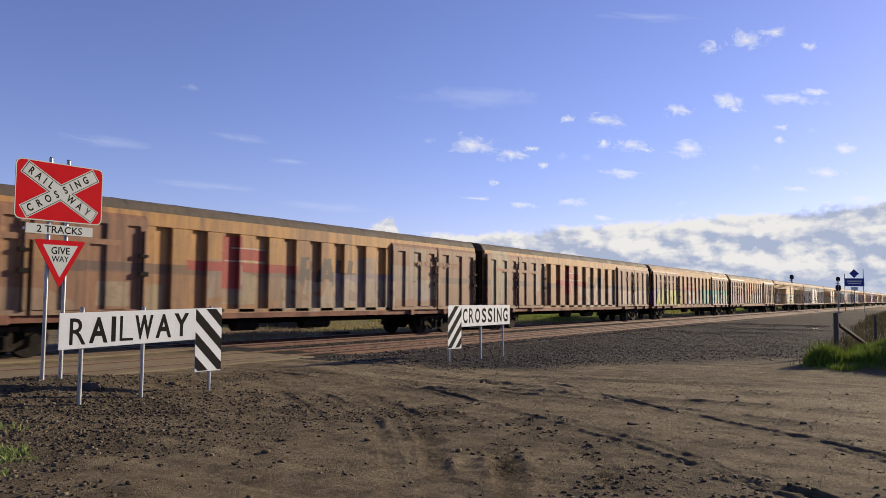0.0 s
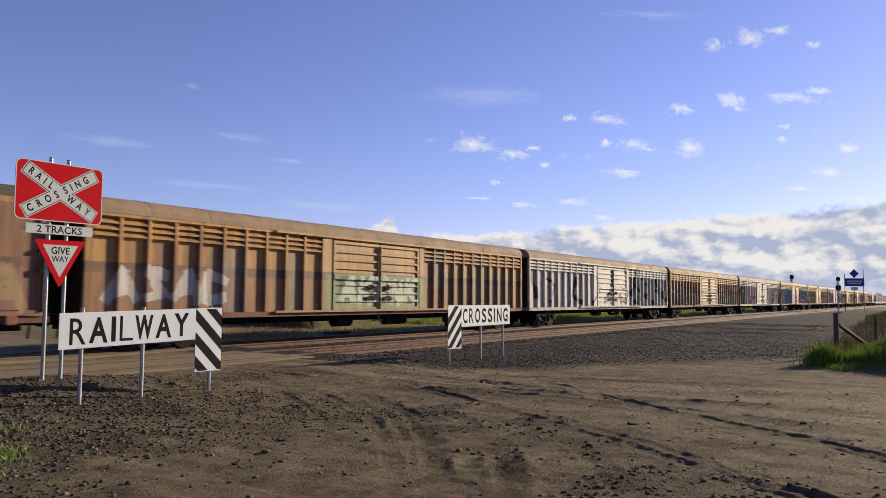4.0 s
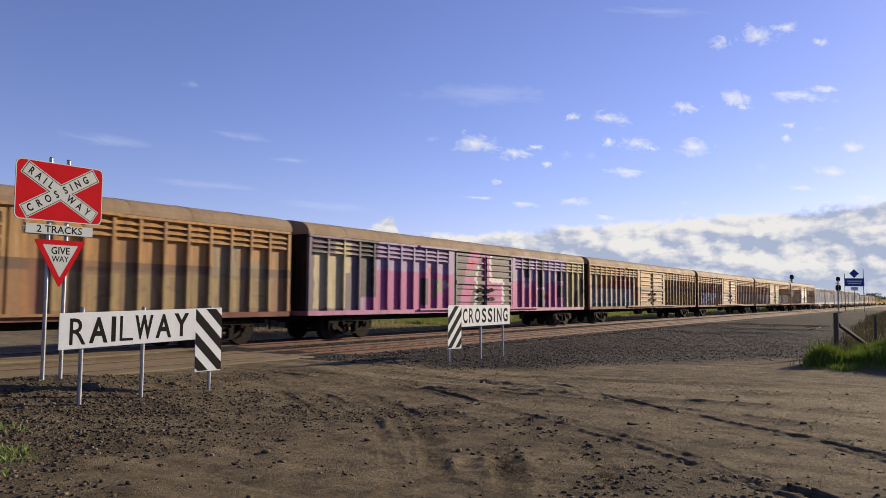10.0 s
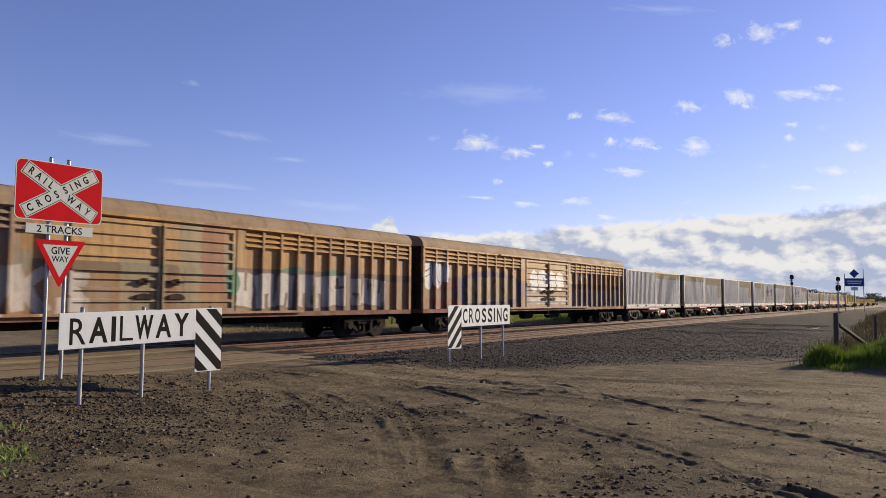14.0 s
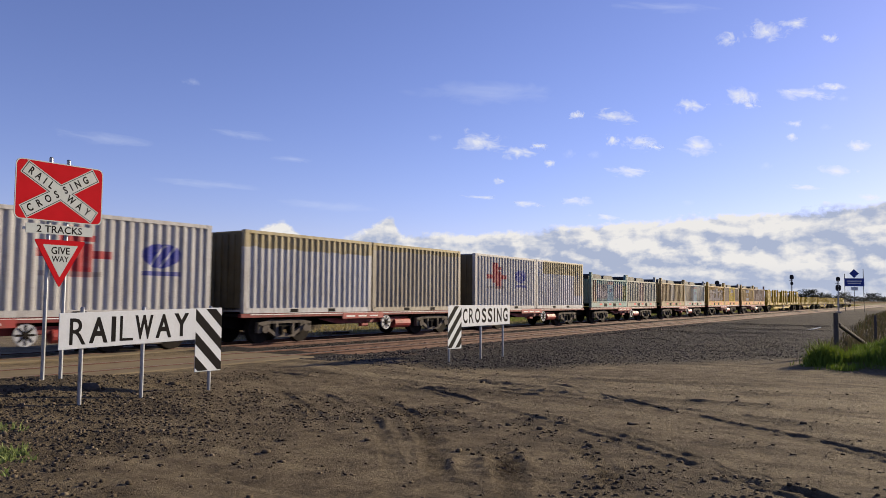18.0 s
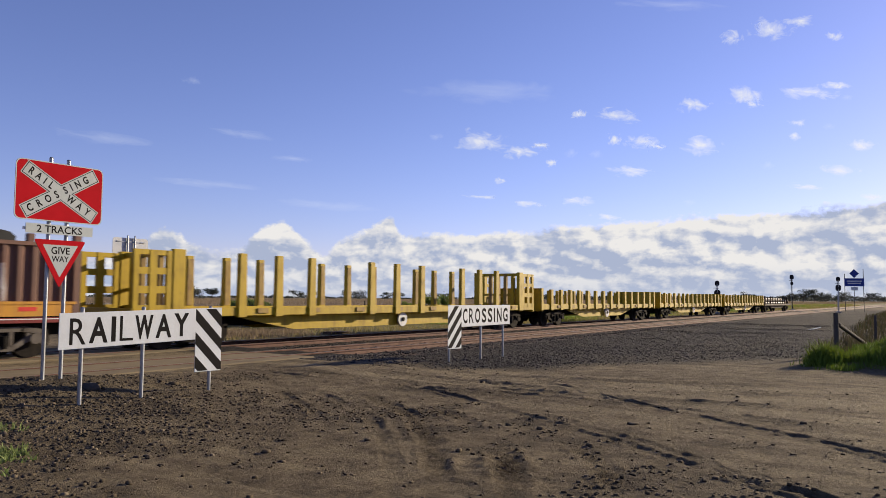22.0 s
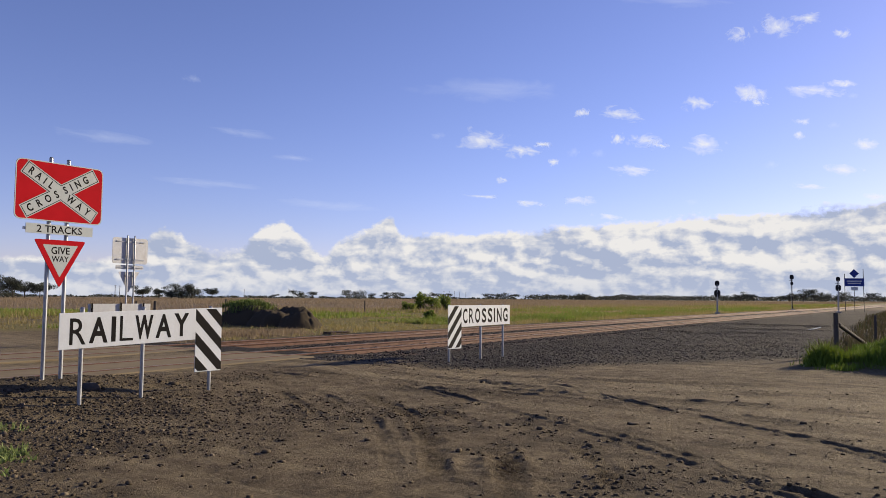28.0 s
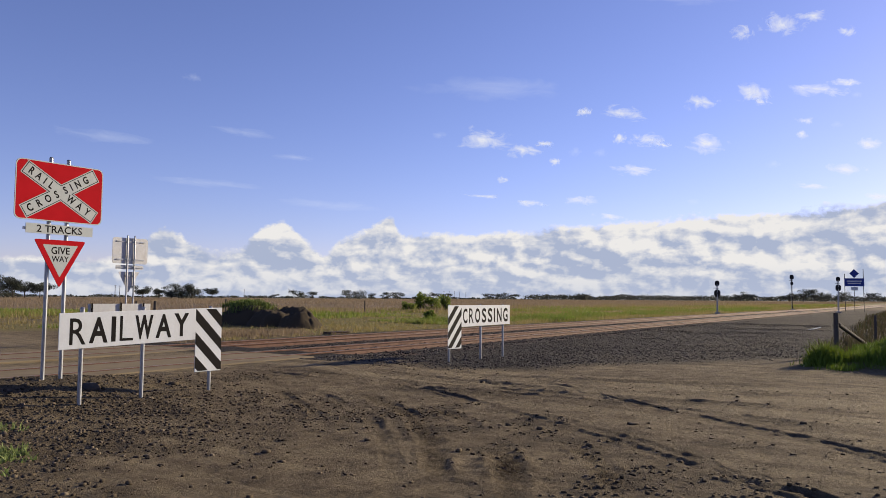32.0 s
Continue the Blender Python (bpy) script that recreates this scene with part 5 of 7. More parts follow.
def bogie(parent, x, steel, wheelbase=1.8):
    """A two-axle truck hung under a wagon, its middle at x."""
    b = part("bogie", Mesh().box(x - 0.28, x + 0.28, -1.0, 1.0, 0.42, 0.66).box(x - 0.12, x + 0.12, -0.35, 0.35, 0.6, 0.80), M_STEELDARK, parent, "two-axle steel bogie")
    for s in (-1, 1):
        y = s * 1.0
        m = Mesh().beam((x - 0.62, y, 0.69), (x + 0.62, y, 0.69), 0.14, 0.12).beam((x - 0.42, y, 0.24), (x + 0.42, y, 0.24), 0.14, 0.11)
        for k in (-1, 1):
            m.beam((x + k * 0.58, y, 0.70), (x + k * 1.16, y, 0.60), 0.14, 0.13)
            m.beam((x + k * 0.38, y, 0.25), (x + k * 0.86, y, 0.52), 0.13, 0.11)
            m.box(x + k * 0.36 - 0.045, x + k * 0.36 + 0.045, y - 0.065, y + 0.065, 0.28, 0.66)
            m.box(x + k * 1.10 - 0.07, x + k * 1.10 + 0.07, y - 0.07, y + 0.07, 0.34, 0.60)
            m.box(x + k * 0.74 - 0.05, x + k * 0.74 + 0.05, y - 0.07, y + 0.07, 0.40, 0.62)
        part("side_frame", m, steel, b, "open cast side frame")
        for k in (-1, 1):
            part("axle_box", Mesh().bar((x + k * wheelbase / 2, y - 0.10, 0.46), (x + k * wheelbase / 2, y + 0.12 * s + 0.0, 0.46), 0.13, 10), steel, b)
            part("spring", Mesh().bar((x + k * 0.2, y + s * 0.08, 0.26), (x + k * 0.2, y + s * 0.08, 0.54), 0.075, 8), M_STEELDARK, b)
    for k in (-1, 1):
        xx = x + k * wheelbase / 2
        m = Mesh().bar((xx, -0.8, 0.46), (xx, 0.8, 0.46), 0.08, 8)
        for s in (-1, 1):
            m.bar((xx, s * 0.70, 0.46), (xx, s * 0.83, 0.46), 0.455, 24).bar((xx, s * 0.655, 0.46), (xx, s * 0.70, 0.46), 0.485, 24)
        w = part("wheelset", m, M_WHEEL, b, "steel wheelset")
    return b


def couplers(parent, length):
    for x0, x1 in ((-0.42, 0.3), (length - 0.3, length + 0.42)):
        part("coupler", Mesh().box(x0, x1, -0.11, 0.11, 0.74, 0.98).box(x0, x0 + 0.2 if x0 < 0 else x0 + 0.1, -0.2, 0.2, 0.70, 1.0), M_STEELDARK, parent, bevel=0.03)
        part("brake_hose", Mesh().bar(((x0 + x1) / 2, -0.35, 0.8), ((x0 + x1) / 2 - 0.05, -0.38, 0.42), 0.03, 6), M_STEELDARK, parent)


def underframe(parent, length, z=0.98):
    part("centre_sill", Mesh().box(0.1, length - 0.1, -0.28, 0.28, 0.62, z - 0.02), M_STEELDARK, parent)
    m = Mesh()
    for i in range(9):
        x = 0.6 + (length - 1.2) * i / 8
        m.prism([(-1.2, z - 0.02), (1.2, z - 0.02), (0.3, z - 0.25), (-0.3, z - 0.25)], x - 0.05, x + 0.05, "x")
    part("cross_bearers", m, M_STEELDARK, parent)
    part("brake_cylinder", Mesh().bar((length * 0.42, -0.75, 0.62), (length * 0.42 + 0.9, -0.75, 0.62), 0.19, 12), M_STEELDARK, parent)
    part("air_tank", Mesh().bar((length * 0.55, -0.7, 0.6), (length * 0.55 + 1.3, -0.7, 0.6), 0.17, 12), M_STEELDARK, parent)


VAN = 22.93     # length of a van body
HALF = 1.33     # half its width


def arch(eave, crown, r, half, n=5):
    """The roof's outline over the width, from the near eave to the far one."""
    pts = []
    for i in range(n + 1):
        a = math.pi / 2 * i / n
        pts.append((-half + r * (1 - math.cos(a)), eave + (crown - eave) * 0.80 * math.sin(a)))
    pts.append((-half * 0.35, crown - (crown - eave) * 0.05))
    return pts + [(0, crown)] + [(-y, z) for y, z in reversed(pts)]


def roof(parent, eave, crown, r, half, material, x0=-0.04, x1=VAN + 0.04):
    out = arch(eave, crown, r, half)
    ob = part("roof", Mesh().prism(out, x0, x1, "x"), material, parent, "dusty curved steel roof")
    for k in range(1, 12):
        x = x0 + (x1 - x0) * k / 12
        part("roof_seam", Mesh().prism([(y * 1.002, z + 0.008) for y, z in out], x - 0.02, x + 0.02, "x"), material, ob)
    return ob


def plug_van():
    """A long van with smooth recessed sides and a pair of sliding doors at both ends."""
    van = new("goods_van")
    z0, z1 = 1.0, 3.62
    part("body", Mesh().box(0.02, VAN - 0.02, -HALF + 0.13, HALF - 0.13, z0, 3.75), None, van)
    part("sill", Mesh().box(0, VAN, -HALF - 0.02, HALF + 0.02, 0.84, z0), None, van, "rust-brown sill")
    for end, x in (("a", 0.0), ("b", VAN - 0.06)):
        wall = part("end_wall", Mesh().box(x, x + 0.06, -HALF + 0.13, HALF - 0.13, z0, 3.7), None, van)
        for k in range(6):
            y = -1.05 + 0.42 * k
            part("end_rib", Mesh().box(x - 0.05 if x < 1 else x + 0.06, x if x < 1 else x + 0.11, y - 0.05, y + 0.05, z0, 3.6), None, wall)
    door = 6.15
    for s in (-1, 1):
        yo, yi = s * HALF, s * (HALF - 0.13)
        lo, hi = min(yo, yi), max(yo, yi)
        part("top_rail", Mesh().box(0, VAN, lo, hi, 3.38, 3.75), None, van)
        # raised panels between the sunk strips of the middle wall
        n, span = 9, VAN - 2 * door
        pitch = span / n
        for k in range(n + 1):
            xa = door + (0 if k == 0 else pitch * (k - 0.5) + 0.26)
            xb = door + (span if k == n else pitch * (k + 0.5) - 0.26)
            part("wall_panel", Mesh().box(xa, xb, lo, hi, z0, 3.38), None, van, bevel=0.025)
        part("skirt", Mesh().box(door, VAN - door, lo, hi, z0, 1.12), None, van)
        # doors
        do = s * (HALF + 0.10)
        dlo, dhi = min(yo, do), max(yo, do)
        for x in (0.12, 0.12 + door / 2, VAN - door, VAN - door / 2):
            w = door / 2 - 0.10
            d = part("door", Mesh().box(x, x + w, min(yo, do - s * 0.06), max(yo, do - s * 0.06), 1.02, 3.42), None, van)
            # hood that slopes back to the roof
            part("door_hood", Mesh().prism([(yo, 3.42), (do, 3.42), (do, 3.50), (s * (HALF - 0.16), 3.80), (s * (HALF - 0.16), 3.6)], x, x + w, "x"), None, d)
            for xa, xb in ((0.0, 0.34), (0.78, 1.38), (1.82, 2.40), (2.76, w)):
                part("door_panel", Mesh().box(x + xa, x + xb, dlo, dhi, 1.10, 3.34), None, d, bevel=0.02)
            for za, zb in ((1.02, 1.14), (3.32, 3.42)):
                part("door_rail", Mesh().box(x, x + w, dlo, dhi, za, zb), None, d)
            part("lock_bar", Mesh().bar((x + w - 0.12, do + s * 0.03, 1.1), (x + w - 0.12, do + s * 0.03, 3.2), 0.025, 6), M_STEELDARK, d)
            part("door_lock", Mesh().box(x + w - 0.25, x + w + 0.02, min(do, do + s * 0.07), max(do, do + s * 0.07), 2.0, 2.12).box(x + w - 0.25, x + w, min(do, do + s * 0.07), max(do, do + s * 0.07), 2.5, 2.58), M_STEELDARK, d)
        for x in (0.9, 2.6, 4.6, VAN - 4.9, VAN - 2.6, VAN - 0.9):
            part("door_roller", Mesh().box(x - 0.12, x + 0.12, min(yo, do + s * 0.04), max(yo, do + s * 0.04), 0.80, 1.03), None, van, bevel=0.02)
    roof(van, 3.70, 4.16, 0.42, HALF - 0.06, None)
    underframe(van, VAN)
    couplers(van, VAN)
    for x in (2.6, VAN - 2.6):
        bogie(van, x, M_BOGIE)
    return van


def louvre_van():
    """A long van with ribbed sides, louvred vents under the eaves and double doors in the middle."""
    van = new("goods_van")
    z0 = 1.02
    part("body", Mesh().box(0.02, VAN - 0.02, -HALF + 0.12, HALF - 0.12, z0, 3.70), None, van)
    part("sill", Mesh().box(0, VAN, -HALF + 0.01, HALF - 0.01, 0.86, z0), None, van, "rust-stained sill")
    for x in (0.0, VAN - 0.06):
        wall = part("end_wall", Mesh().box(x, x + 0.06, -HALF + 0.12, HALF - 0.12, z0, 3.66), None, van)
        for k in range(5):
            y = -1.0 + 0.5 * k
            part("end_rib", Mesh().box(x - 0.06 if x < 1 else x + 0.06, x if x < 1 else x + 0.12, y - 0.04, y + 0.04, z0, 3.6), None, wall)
    d0, leaf = 8.98, 2.55
    for s in (-1, 1):
        yo, yi = s * HALF, s * (HALF - 0.12)
        lo, hi = min(yo, yi), max(yo, yi)
        part("eave_rail", Mesh().box(0, VAN, lo, hi, 3.52, 3.66), None, van, bevel=0.02)
        part("corner_post", Mesh().box(0, 0.12, lo, hi, z0, 3.52), None, van)
        part("corner_post", Mesh().box(VAN - 0.12, VAN, lo, hi, z0, 3.52), None, van)
        part("door_post", Mesh().box(d0 - 0.52, d0 - 0.06, lo, hi, z0, 3.52), None, van)
        part("door_post", Mesh().box(d0 + 2 * leaf + 0.06, d0 + 2 * leaf + 0.36, lo, hi, z0, 3.52), None, van)
        for xa, xb, n in ((0.12, d0 - 0.52, 10), (d0 + 2 * leaf + 0.36, VAN - 0.12, 11)):
            pitch = (xb - xa) / n
            for k in range(n):
                x = xa + pitch * k
                if k:
                    part("rib", Mesh().box(x - 0.055, x + 0.055, lo, hi, z0, 3.52), None, van, bevel=0.015)
                m = Mesh()
                for j in range(3):
                    z = 3.02 + 0.165 * j
                    m.prism([(yi, z + 0.13), (yi, z + 0.10), (yo - s * 0.015, z), (yo - s * 0.015, z + 0.045)], x + 0.05, x + pitch - 0.05, "x")
                part("louvre", m, None, van)
        for i in range(2):
            x = d0 + i * leaf
            do = s * (HALF + 0.02)
            dlo, dhi = min(yi, do - s * 0.05), max(yi, do - s * 0.05)
            d = part("door", Mesh().box(x + 0.02, x + leaf - 0.02, dlo, dhi, 1.04, 3.48), None, van)
            flo, fhi = min(yi, do), max(yi, do)
            part("door_frame", Mesh().box(x + 0.02, x + 0.12, flo, fhi, 1.04, 3.48).box(x + leaf - 0.12, x + leaf - 0.02, flo, fhi, 1.04, 3.48).box(x + 0.12, x + leaf - 0.12, flo, fhi, 1.04, 1.14).box(x + 0.12, x + leaf - 0.12, flo, fhi, 3.38, 3.48), None, d)
            for k in range(7):
                z = 1.36 + 0.29 * k
                part("door_slat", Mesh().prism([(do - s * 0.05, z + 0.07), (do, z + 0.02), (do, z - 0.03), (do - s * 0.05, z - 0.05)], x + 0.12, x + leaf - 0.12, "x"), None, d)
            part("door_bar", Mesh().box(x + 0.05, x + leaf - 0.05, min(do, do + s * 0.025), max(do, do + s * 0.025), 2.12, 2.28), None, d)
            hx = x + leaf - 0.5 if i == 0 else x + 0.5
            part("handle", Mesh().box(hx - 0.22, hx + 0.22, min(do, do + s * 0.06), max(do, do + s * 0.06), 1.84, 1.90).box(hx - 0.06, hx + 0.06, min(do, do + s * 0.06), max(do, do + s * 0.06), 1.78, 1.96), M_RUST, d, "dark door handle")
            part("latch", Mesh().prism([(hx + 0.28 * math.cos(a), 1.40 + 0.16 * math.sin(a)) for a in np.linspace(0, math.pi, 7)], min(do, do + s * 0.04), max(do, do + s * 0.04)), M_RUST, d)
        part("lock_bar", Mesh().bar((d0 + leaf, s * (HALF + 0.06), 1.06), (d0 + leaf, s * (HALF + 0.06), 3.4), 0.028, 6), M_STEELDARK, van)
        part("door_track", Mesh().box(d0 - 2.7, d0 + 2 * leaf + 2.8, min(yo, s * (HALF + 0.09)), max(yo, s * (HALF + 0.09)), 0.98, 1.05), None, van, "rusty door track")
        part("gutter", Mesh().box(d0 - 2.7, d0 + 2 * leaf + 2.8, min(yo, s * (HALF + 0.06)), max(yo, s * (HALF + 0.06)), 3.55, 3.62), None, van)
        part("step", Mesh().box(d0 + leaf - 0.25, d0 + leaf + 0.25, min(yo, yi), max(yo, yi), 0.62, 0.66).box(d0 + leaf - 0.03, d0 + leaf + 0.03, lo, hi, 0.62, 0.9), M_STEELDARK, van)
    roof(van, 3.62, 4.15, 0.45, HALF + 0.01, None)
    underframe(van, VAN)
    couplers(van, VAN)
    for x in (2.45, VAN - 2.45):
        bogie(van, x, M_BOGIE)
    return van


def dress(van, side, top, sill, label, group, doors=None):
    """Give a van's own paint to its parts."""
    tagged(van, label, "goods van", group)
    for o in van.children_recursive:
        slot = o.material_slots[0]
        if slot.link == "DATA" and slot.material:
            continue
        slot.link = "OBJECT"
        kind = o.name.split(".")[0]
        slot.material = top if kind in ("roof", "roof_seam") else M_DIRTSHADE if kind in ("end_wall", "end_rib") else doors if doors and kind.startswith("door") and kind != "door_roller" else sill if kind in ("sill", "door_track", "door_roller") else side
    return van


M_LETTERDARK = plain("faded_lettering", (0.25, 0.135, 0.08), 0.7)
OCHRE, OCHRE_WORN = (0.57, 0.30, 0.085), (0.40, 0.21, 0.085)
BAND = (2.08, 2.36, (0.075, 0.058, 0.055), 0.85)
LOGO_RED = (0.34, 0.035, 0.03)
# van ends: dirt, and the shade they stand in, are put into this colour
M_DIRTSHADE = worn("shaded_dirty_end", (0.028, 0.021, 0.015), (0.07, 0.045, 0.024), 0.4, 0.9, 0.0, 1.5, 0.3)
M_ROOFDARK = worn("roof_dark", (0.085, 0.07, 0.055), (0.16, 0.12, 0.08), 0.35, 0.8, 0.0, 0.8, 0.2)
M_ROOFDUST = worn("roof_dust", (0.29, 0.205, 0.125), (0.19, 0.135, 0.085), 0.4, 0.8, 0.0, 0.8, 0.2)
M_SILLRUST = worn("sill_rust", (0.20, 0.085, 0.055), (0.11, 0.06, 0.045), 0.5, 0.8, 0.0, 1.6, 0.3)
M_SILLGREY = worn("sill_grey", (0.45, 0.41, 0.37), (0.28, 0.2, 0.16), 0.4, 0.8, 0.0, 1.6, 0.3)


def stroke_word(text, x, z, w, h, c, s=0.8):
    """Block capitals of the painted word RAIL as bars."""
    out, t = [], w * 0.15
    for ch in text:
        if ch in "RIL":
            out.append(("box", x + t, z, t, h / 2, 8, c, s))
        if ch == "R":
            out += [("ring", x + w * 0.42, z + h * 0.24, w * 0.36, h * 0.27, 0, c, s), ("box", x + w * 0.52, z - h * 0.26, t, h * 0.28, -25, c, s)]
        if ch == "A":
            out += [("box", x + w * 0.22, z, t, h * 0.52, 20, c, s), ("box", x + w * 0.62, z, t, h * 0.52, -14, c, s), ("box", x + w * 0.42, z - h * 0.15, w * 0.25, h * 0.08, 0, c, s)]
        if ch == "L":
            out.append(("box", x + w * 0.4, z - h * 0.42, w * 0.32, h * 0.09, 0, c, s))
        x += w * (0.55 if ch == "I" else 1.02)
    return out


def crest(x, s=0.85, z=2.37):
    """The red stepped emblem on the side, plain shapes with pale edges."""
    r, e = LOGO_RED, (0.48, 0.40, 0.32)
    return [("box", x + 0.55, z, 2.15, 0.14, 0, r, s), ("box", x, z + 0.15, 0.38, 0.80, 0, r, s), ("box", x + 0.55, z + 0.40, 0.85, 0.17, 0, r, s),
            ("box", x + 0.75, z + 0.585, 0.70, 0.022, 0, e, s), ("box", x + 0.55, z + 0.19, 0.85, 0.022, 0, e, s), ("box", x + 0.36, z - 0.25, 0.022, 0.3, 0, e, s)]


# strokes of block letters that stand for no words: ends in a unit cell
GLYPHS = [((-0.32, -0.5, -0.30, 0.5), (-0.25, -0.05, 0.34, 0.5), (-0.2, 0.05, 0.36, -0.5)), ((-0.40, -0.5, 0.0, 0.5), (0.0, 0.5, 0.40, -0.5), (-0.2, -0.15, 0.22, -0.15)),
          ((-0.34, -0.5, -0.34, 0.5), (-0.34, 0.45, 0.32, -0.45), (0.34, -0.5, 0.34, 0.5)), ((-0.3, -0.5, -0.34, 0.5), (-0.3, 0.45, 0.34, 0.30), (-0.28, -0.42, 0.34, -0.35)),
          ((-0.3, 0.42, 0.32, 0.36), (-0.28, 0.30, 0.28, -0.25), (-0.34, -0.40, 0.30, -0.32))]


def tag(x0, x1, z, h, fill, edge, n, seed, s=0.85, rim=True):
    """A painted tag: leaning block strokes on a dark or pale ground, spelling nothing."""
    r = random.Random(seed)
    w = (x1 - x0) / n
    out = [("slab", (x0 + x1) / 2, z, (x1 - x0) / 2 + 0.08, h * 0.47, r.uniform(-1.5, 1.5), edge, s * 0.8)] if rim else []
    for k in range(n):
        x, zz, lean = x0 + w * (k + 0.5), z + r.uniform(-0.06, 0.06) * h, r.uniform(-0.06, 0.14)
        for xa, za, xb, zb in r.choice(GLYPHS):
            dx, dz = (xb - xa + lean * (zb - za)) * w, (zb - za) * h * 0.92
            t = min(w, h) * r.uniform(0.13, 0.19)
            out.append(("slab", x + ((xa + xb) / 2 + lean * (za + zb) / 2) * w, zz + (za + zb) / 2 * h * 0.92, math.hypot(dx, dz) / 2 + t * 0.5, t, -math.degrees(math.atan2(dz, dx)) + r.uniform(-14, 14), fill, s))
    return out


def bubbles(x0, x1, z, h, fill, edge, n, seed, s=0.9):
    """Fat rounded letters that spell nothing: dark outlines, pale bodies, a few cuts."""
    r = random.Random(seed)
    w = (x1 - x0) / n
    cells = [(x0 + w * (k + 0.5), z + r.uniform(-0.05, 0.05) * h, r.uniform(-10, 10)) for k in range(n)]
    out = [("slab", x, zz, w * 0.54, h * 0.54, lean, edge, s) for x, zz, lean in cells]
    out += [("slab", x, zz, w * 0.43, h * 0.46, lean, fill, s) for x, zz, lean in cells]
    for x, zz, lean in cells:
        out.append(("slab", x + r.uniform(-0.12, 0.12) * w, zz + r.choice((-0.28, 0.22)) * h, w * 0.09, h * r.uniform(0.14, 0.24), lean, edge, s))
        if r.random() < 0.6:
            out.append(("slab", x, zz + r.uniform(-0.1, 0.1) * h, w * 0.22, h * 0.05, r.uniform(-30, 30), edge, s))
    return out


def strokes(rows, c, s=0.93):
    """Brush strokes: each row is a half width and the points that the stroke runs through."""
    out = []
    for w, pts in rows:
        pts = curve(pts, 2) if len(pts) > 2 else pts
        for (xa, za), (xb, zb) in zip(pts, pts[1:]):
            dx, dz = xb - xa, zb - za
            out.append(("slab", (xa + xb) / 2, (za + zb) / 2, math.hypot(dx, dz) / 2 + w * 0.6, w, -math.degrees(math.atan2(dz, dx)), c, s))
    return out


def patches(kind, rows, c, s=0.9):
    """Boxes or blobs: x, z, half length, half height."""
    return [(kind, x, z, hx, hz, 0, c, s) for x, z, hx, hz in rows]


def washes(seed, n, colours, z=(1.1, 2.1), s=0.5):
    """Faint patches of old overpainted colour along the lower side."""
    r = random.Random(seed)
    return [("slab" if r.random() < 0.4 else "blob", r.uniform(0.5, VAN - 0.5), r.uniform(*z), r.uniform(0.4, 1.6), r.uniform(0.25, 0.55), r.uniform(-10, 10), r.choice(colours), r.uniform(0.4, 1) * s) for _ in range(n)]


DULL = [(0.26, 0.24, 0.19), (0.30, 0.21, 0.14), (0.20, 0.17, 0.14), (0.33, 0.29, 0.2), (0.24, 0.19, 0.2)]
PALE = (0.52, 0.47, 0.42)
WHITE_PAINT = (0.66, 0.64, 0.62)
RAILWORD = (0.07, 0.055, 0.05)
SILVER_STROKES = [
    (0.16, [(13.57, 3.61), (13.96, 3.18)]), (0.24, [(16.05, 3.5), (15.99, 2.91), (15.20, 1.83)]), (0.08, [(15.99, 2.35), (16.57, 2.23), (17.18, 1.56)]),
    (0.06, [(16.90, 2.83), (17.70, 3.01), (17.99, 2.57), (18.54, 2.61), (18.82, 2.13), (18.48, 1.64)]), (0.17, [(17.75, 1.88), (18.23, 1.64)]),
    (0.11, [(20.12, 1.53), (20.02, 2.15), (20.61, 2.10), (20.85, 1.66)]), (0.09, [(20.57, 3.29), (20.37, 2.53), (21.15, 2.25), (20.90, 1.79)]),
    (0.14, [(22.71, 3.32), (22.51, 2.29), (21.72, 1.80), (22.75, 1.44)]), (0.06, [(12.87, 2.34), (13.36, 2.14), (13.96, 2.30)]),
    (0.11, [(14.15, 3.19), (14.04, 2.08), (14.40, 2.01), (13.96, 1.37), (13.20, 1.51)]), (0.26, [(12.87, 1.75), (13.11, 1.30)]), (0.16, [(15.74, 1.38), (16.47, 1.16)]), (0.16, [(19.44, 1.28), (20.12, 1.18)]),
    (0.20, [(11.6, 3.1), (11.2, 1.9), (10.2, 1.4)]), (0.08, [(8.8, 2.9), (9.4, 2.0), (8.4, 1.3)]), (0.15, [(6.2, 3.0), (5.6, 1.7), (6.8, 1.3)]), (0.09, [(2.0, 2.6), (3.2, 2.2), (2.6, 1.3)]), (0.2, [(0.4, 2.9), (0.9, 1.6)])]
PINK_DOTS = [(2.96, 1.66, 0.36), (3.83, 2.02, 0.25), (3.64, 1.44, 0.22), (5.31, 2.24, 0.12), (5.17, 1.81, 0.16), (5.3, 1.2, 0.34), (6.95, 1.73, 0.3), (7.57, 1.86, 0.14), (9.13, 1.43, 0.25), (10.56, 1.91, 0.16), (10.88, 1.44, 0.23), (11.97, 1.33, 0.17), (13.32, 1.62, 0.28), (14.72, 2.02, 0.26), (15.61, 1.7, 0.2), (16.26, 1.52, 0.24), (18.11, 1.39, 0.33), (19.03, 2.13, 0.18), (18.88, 1.59, 0.2), (20.28, 1.36, 0.17)]
PLUM, BLACKISH, HOT_PINK = (0.075, 0.055, 0.075), (0.045, 0.04, 0.043), (0.46, 0.10, 0.27)
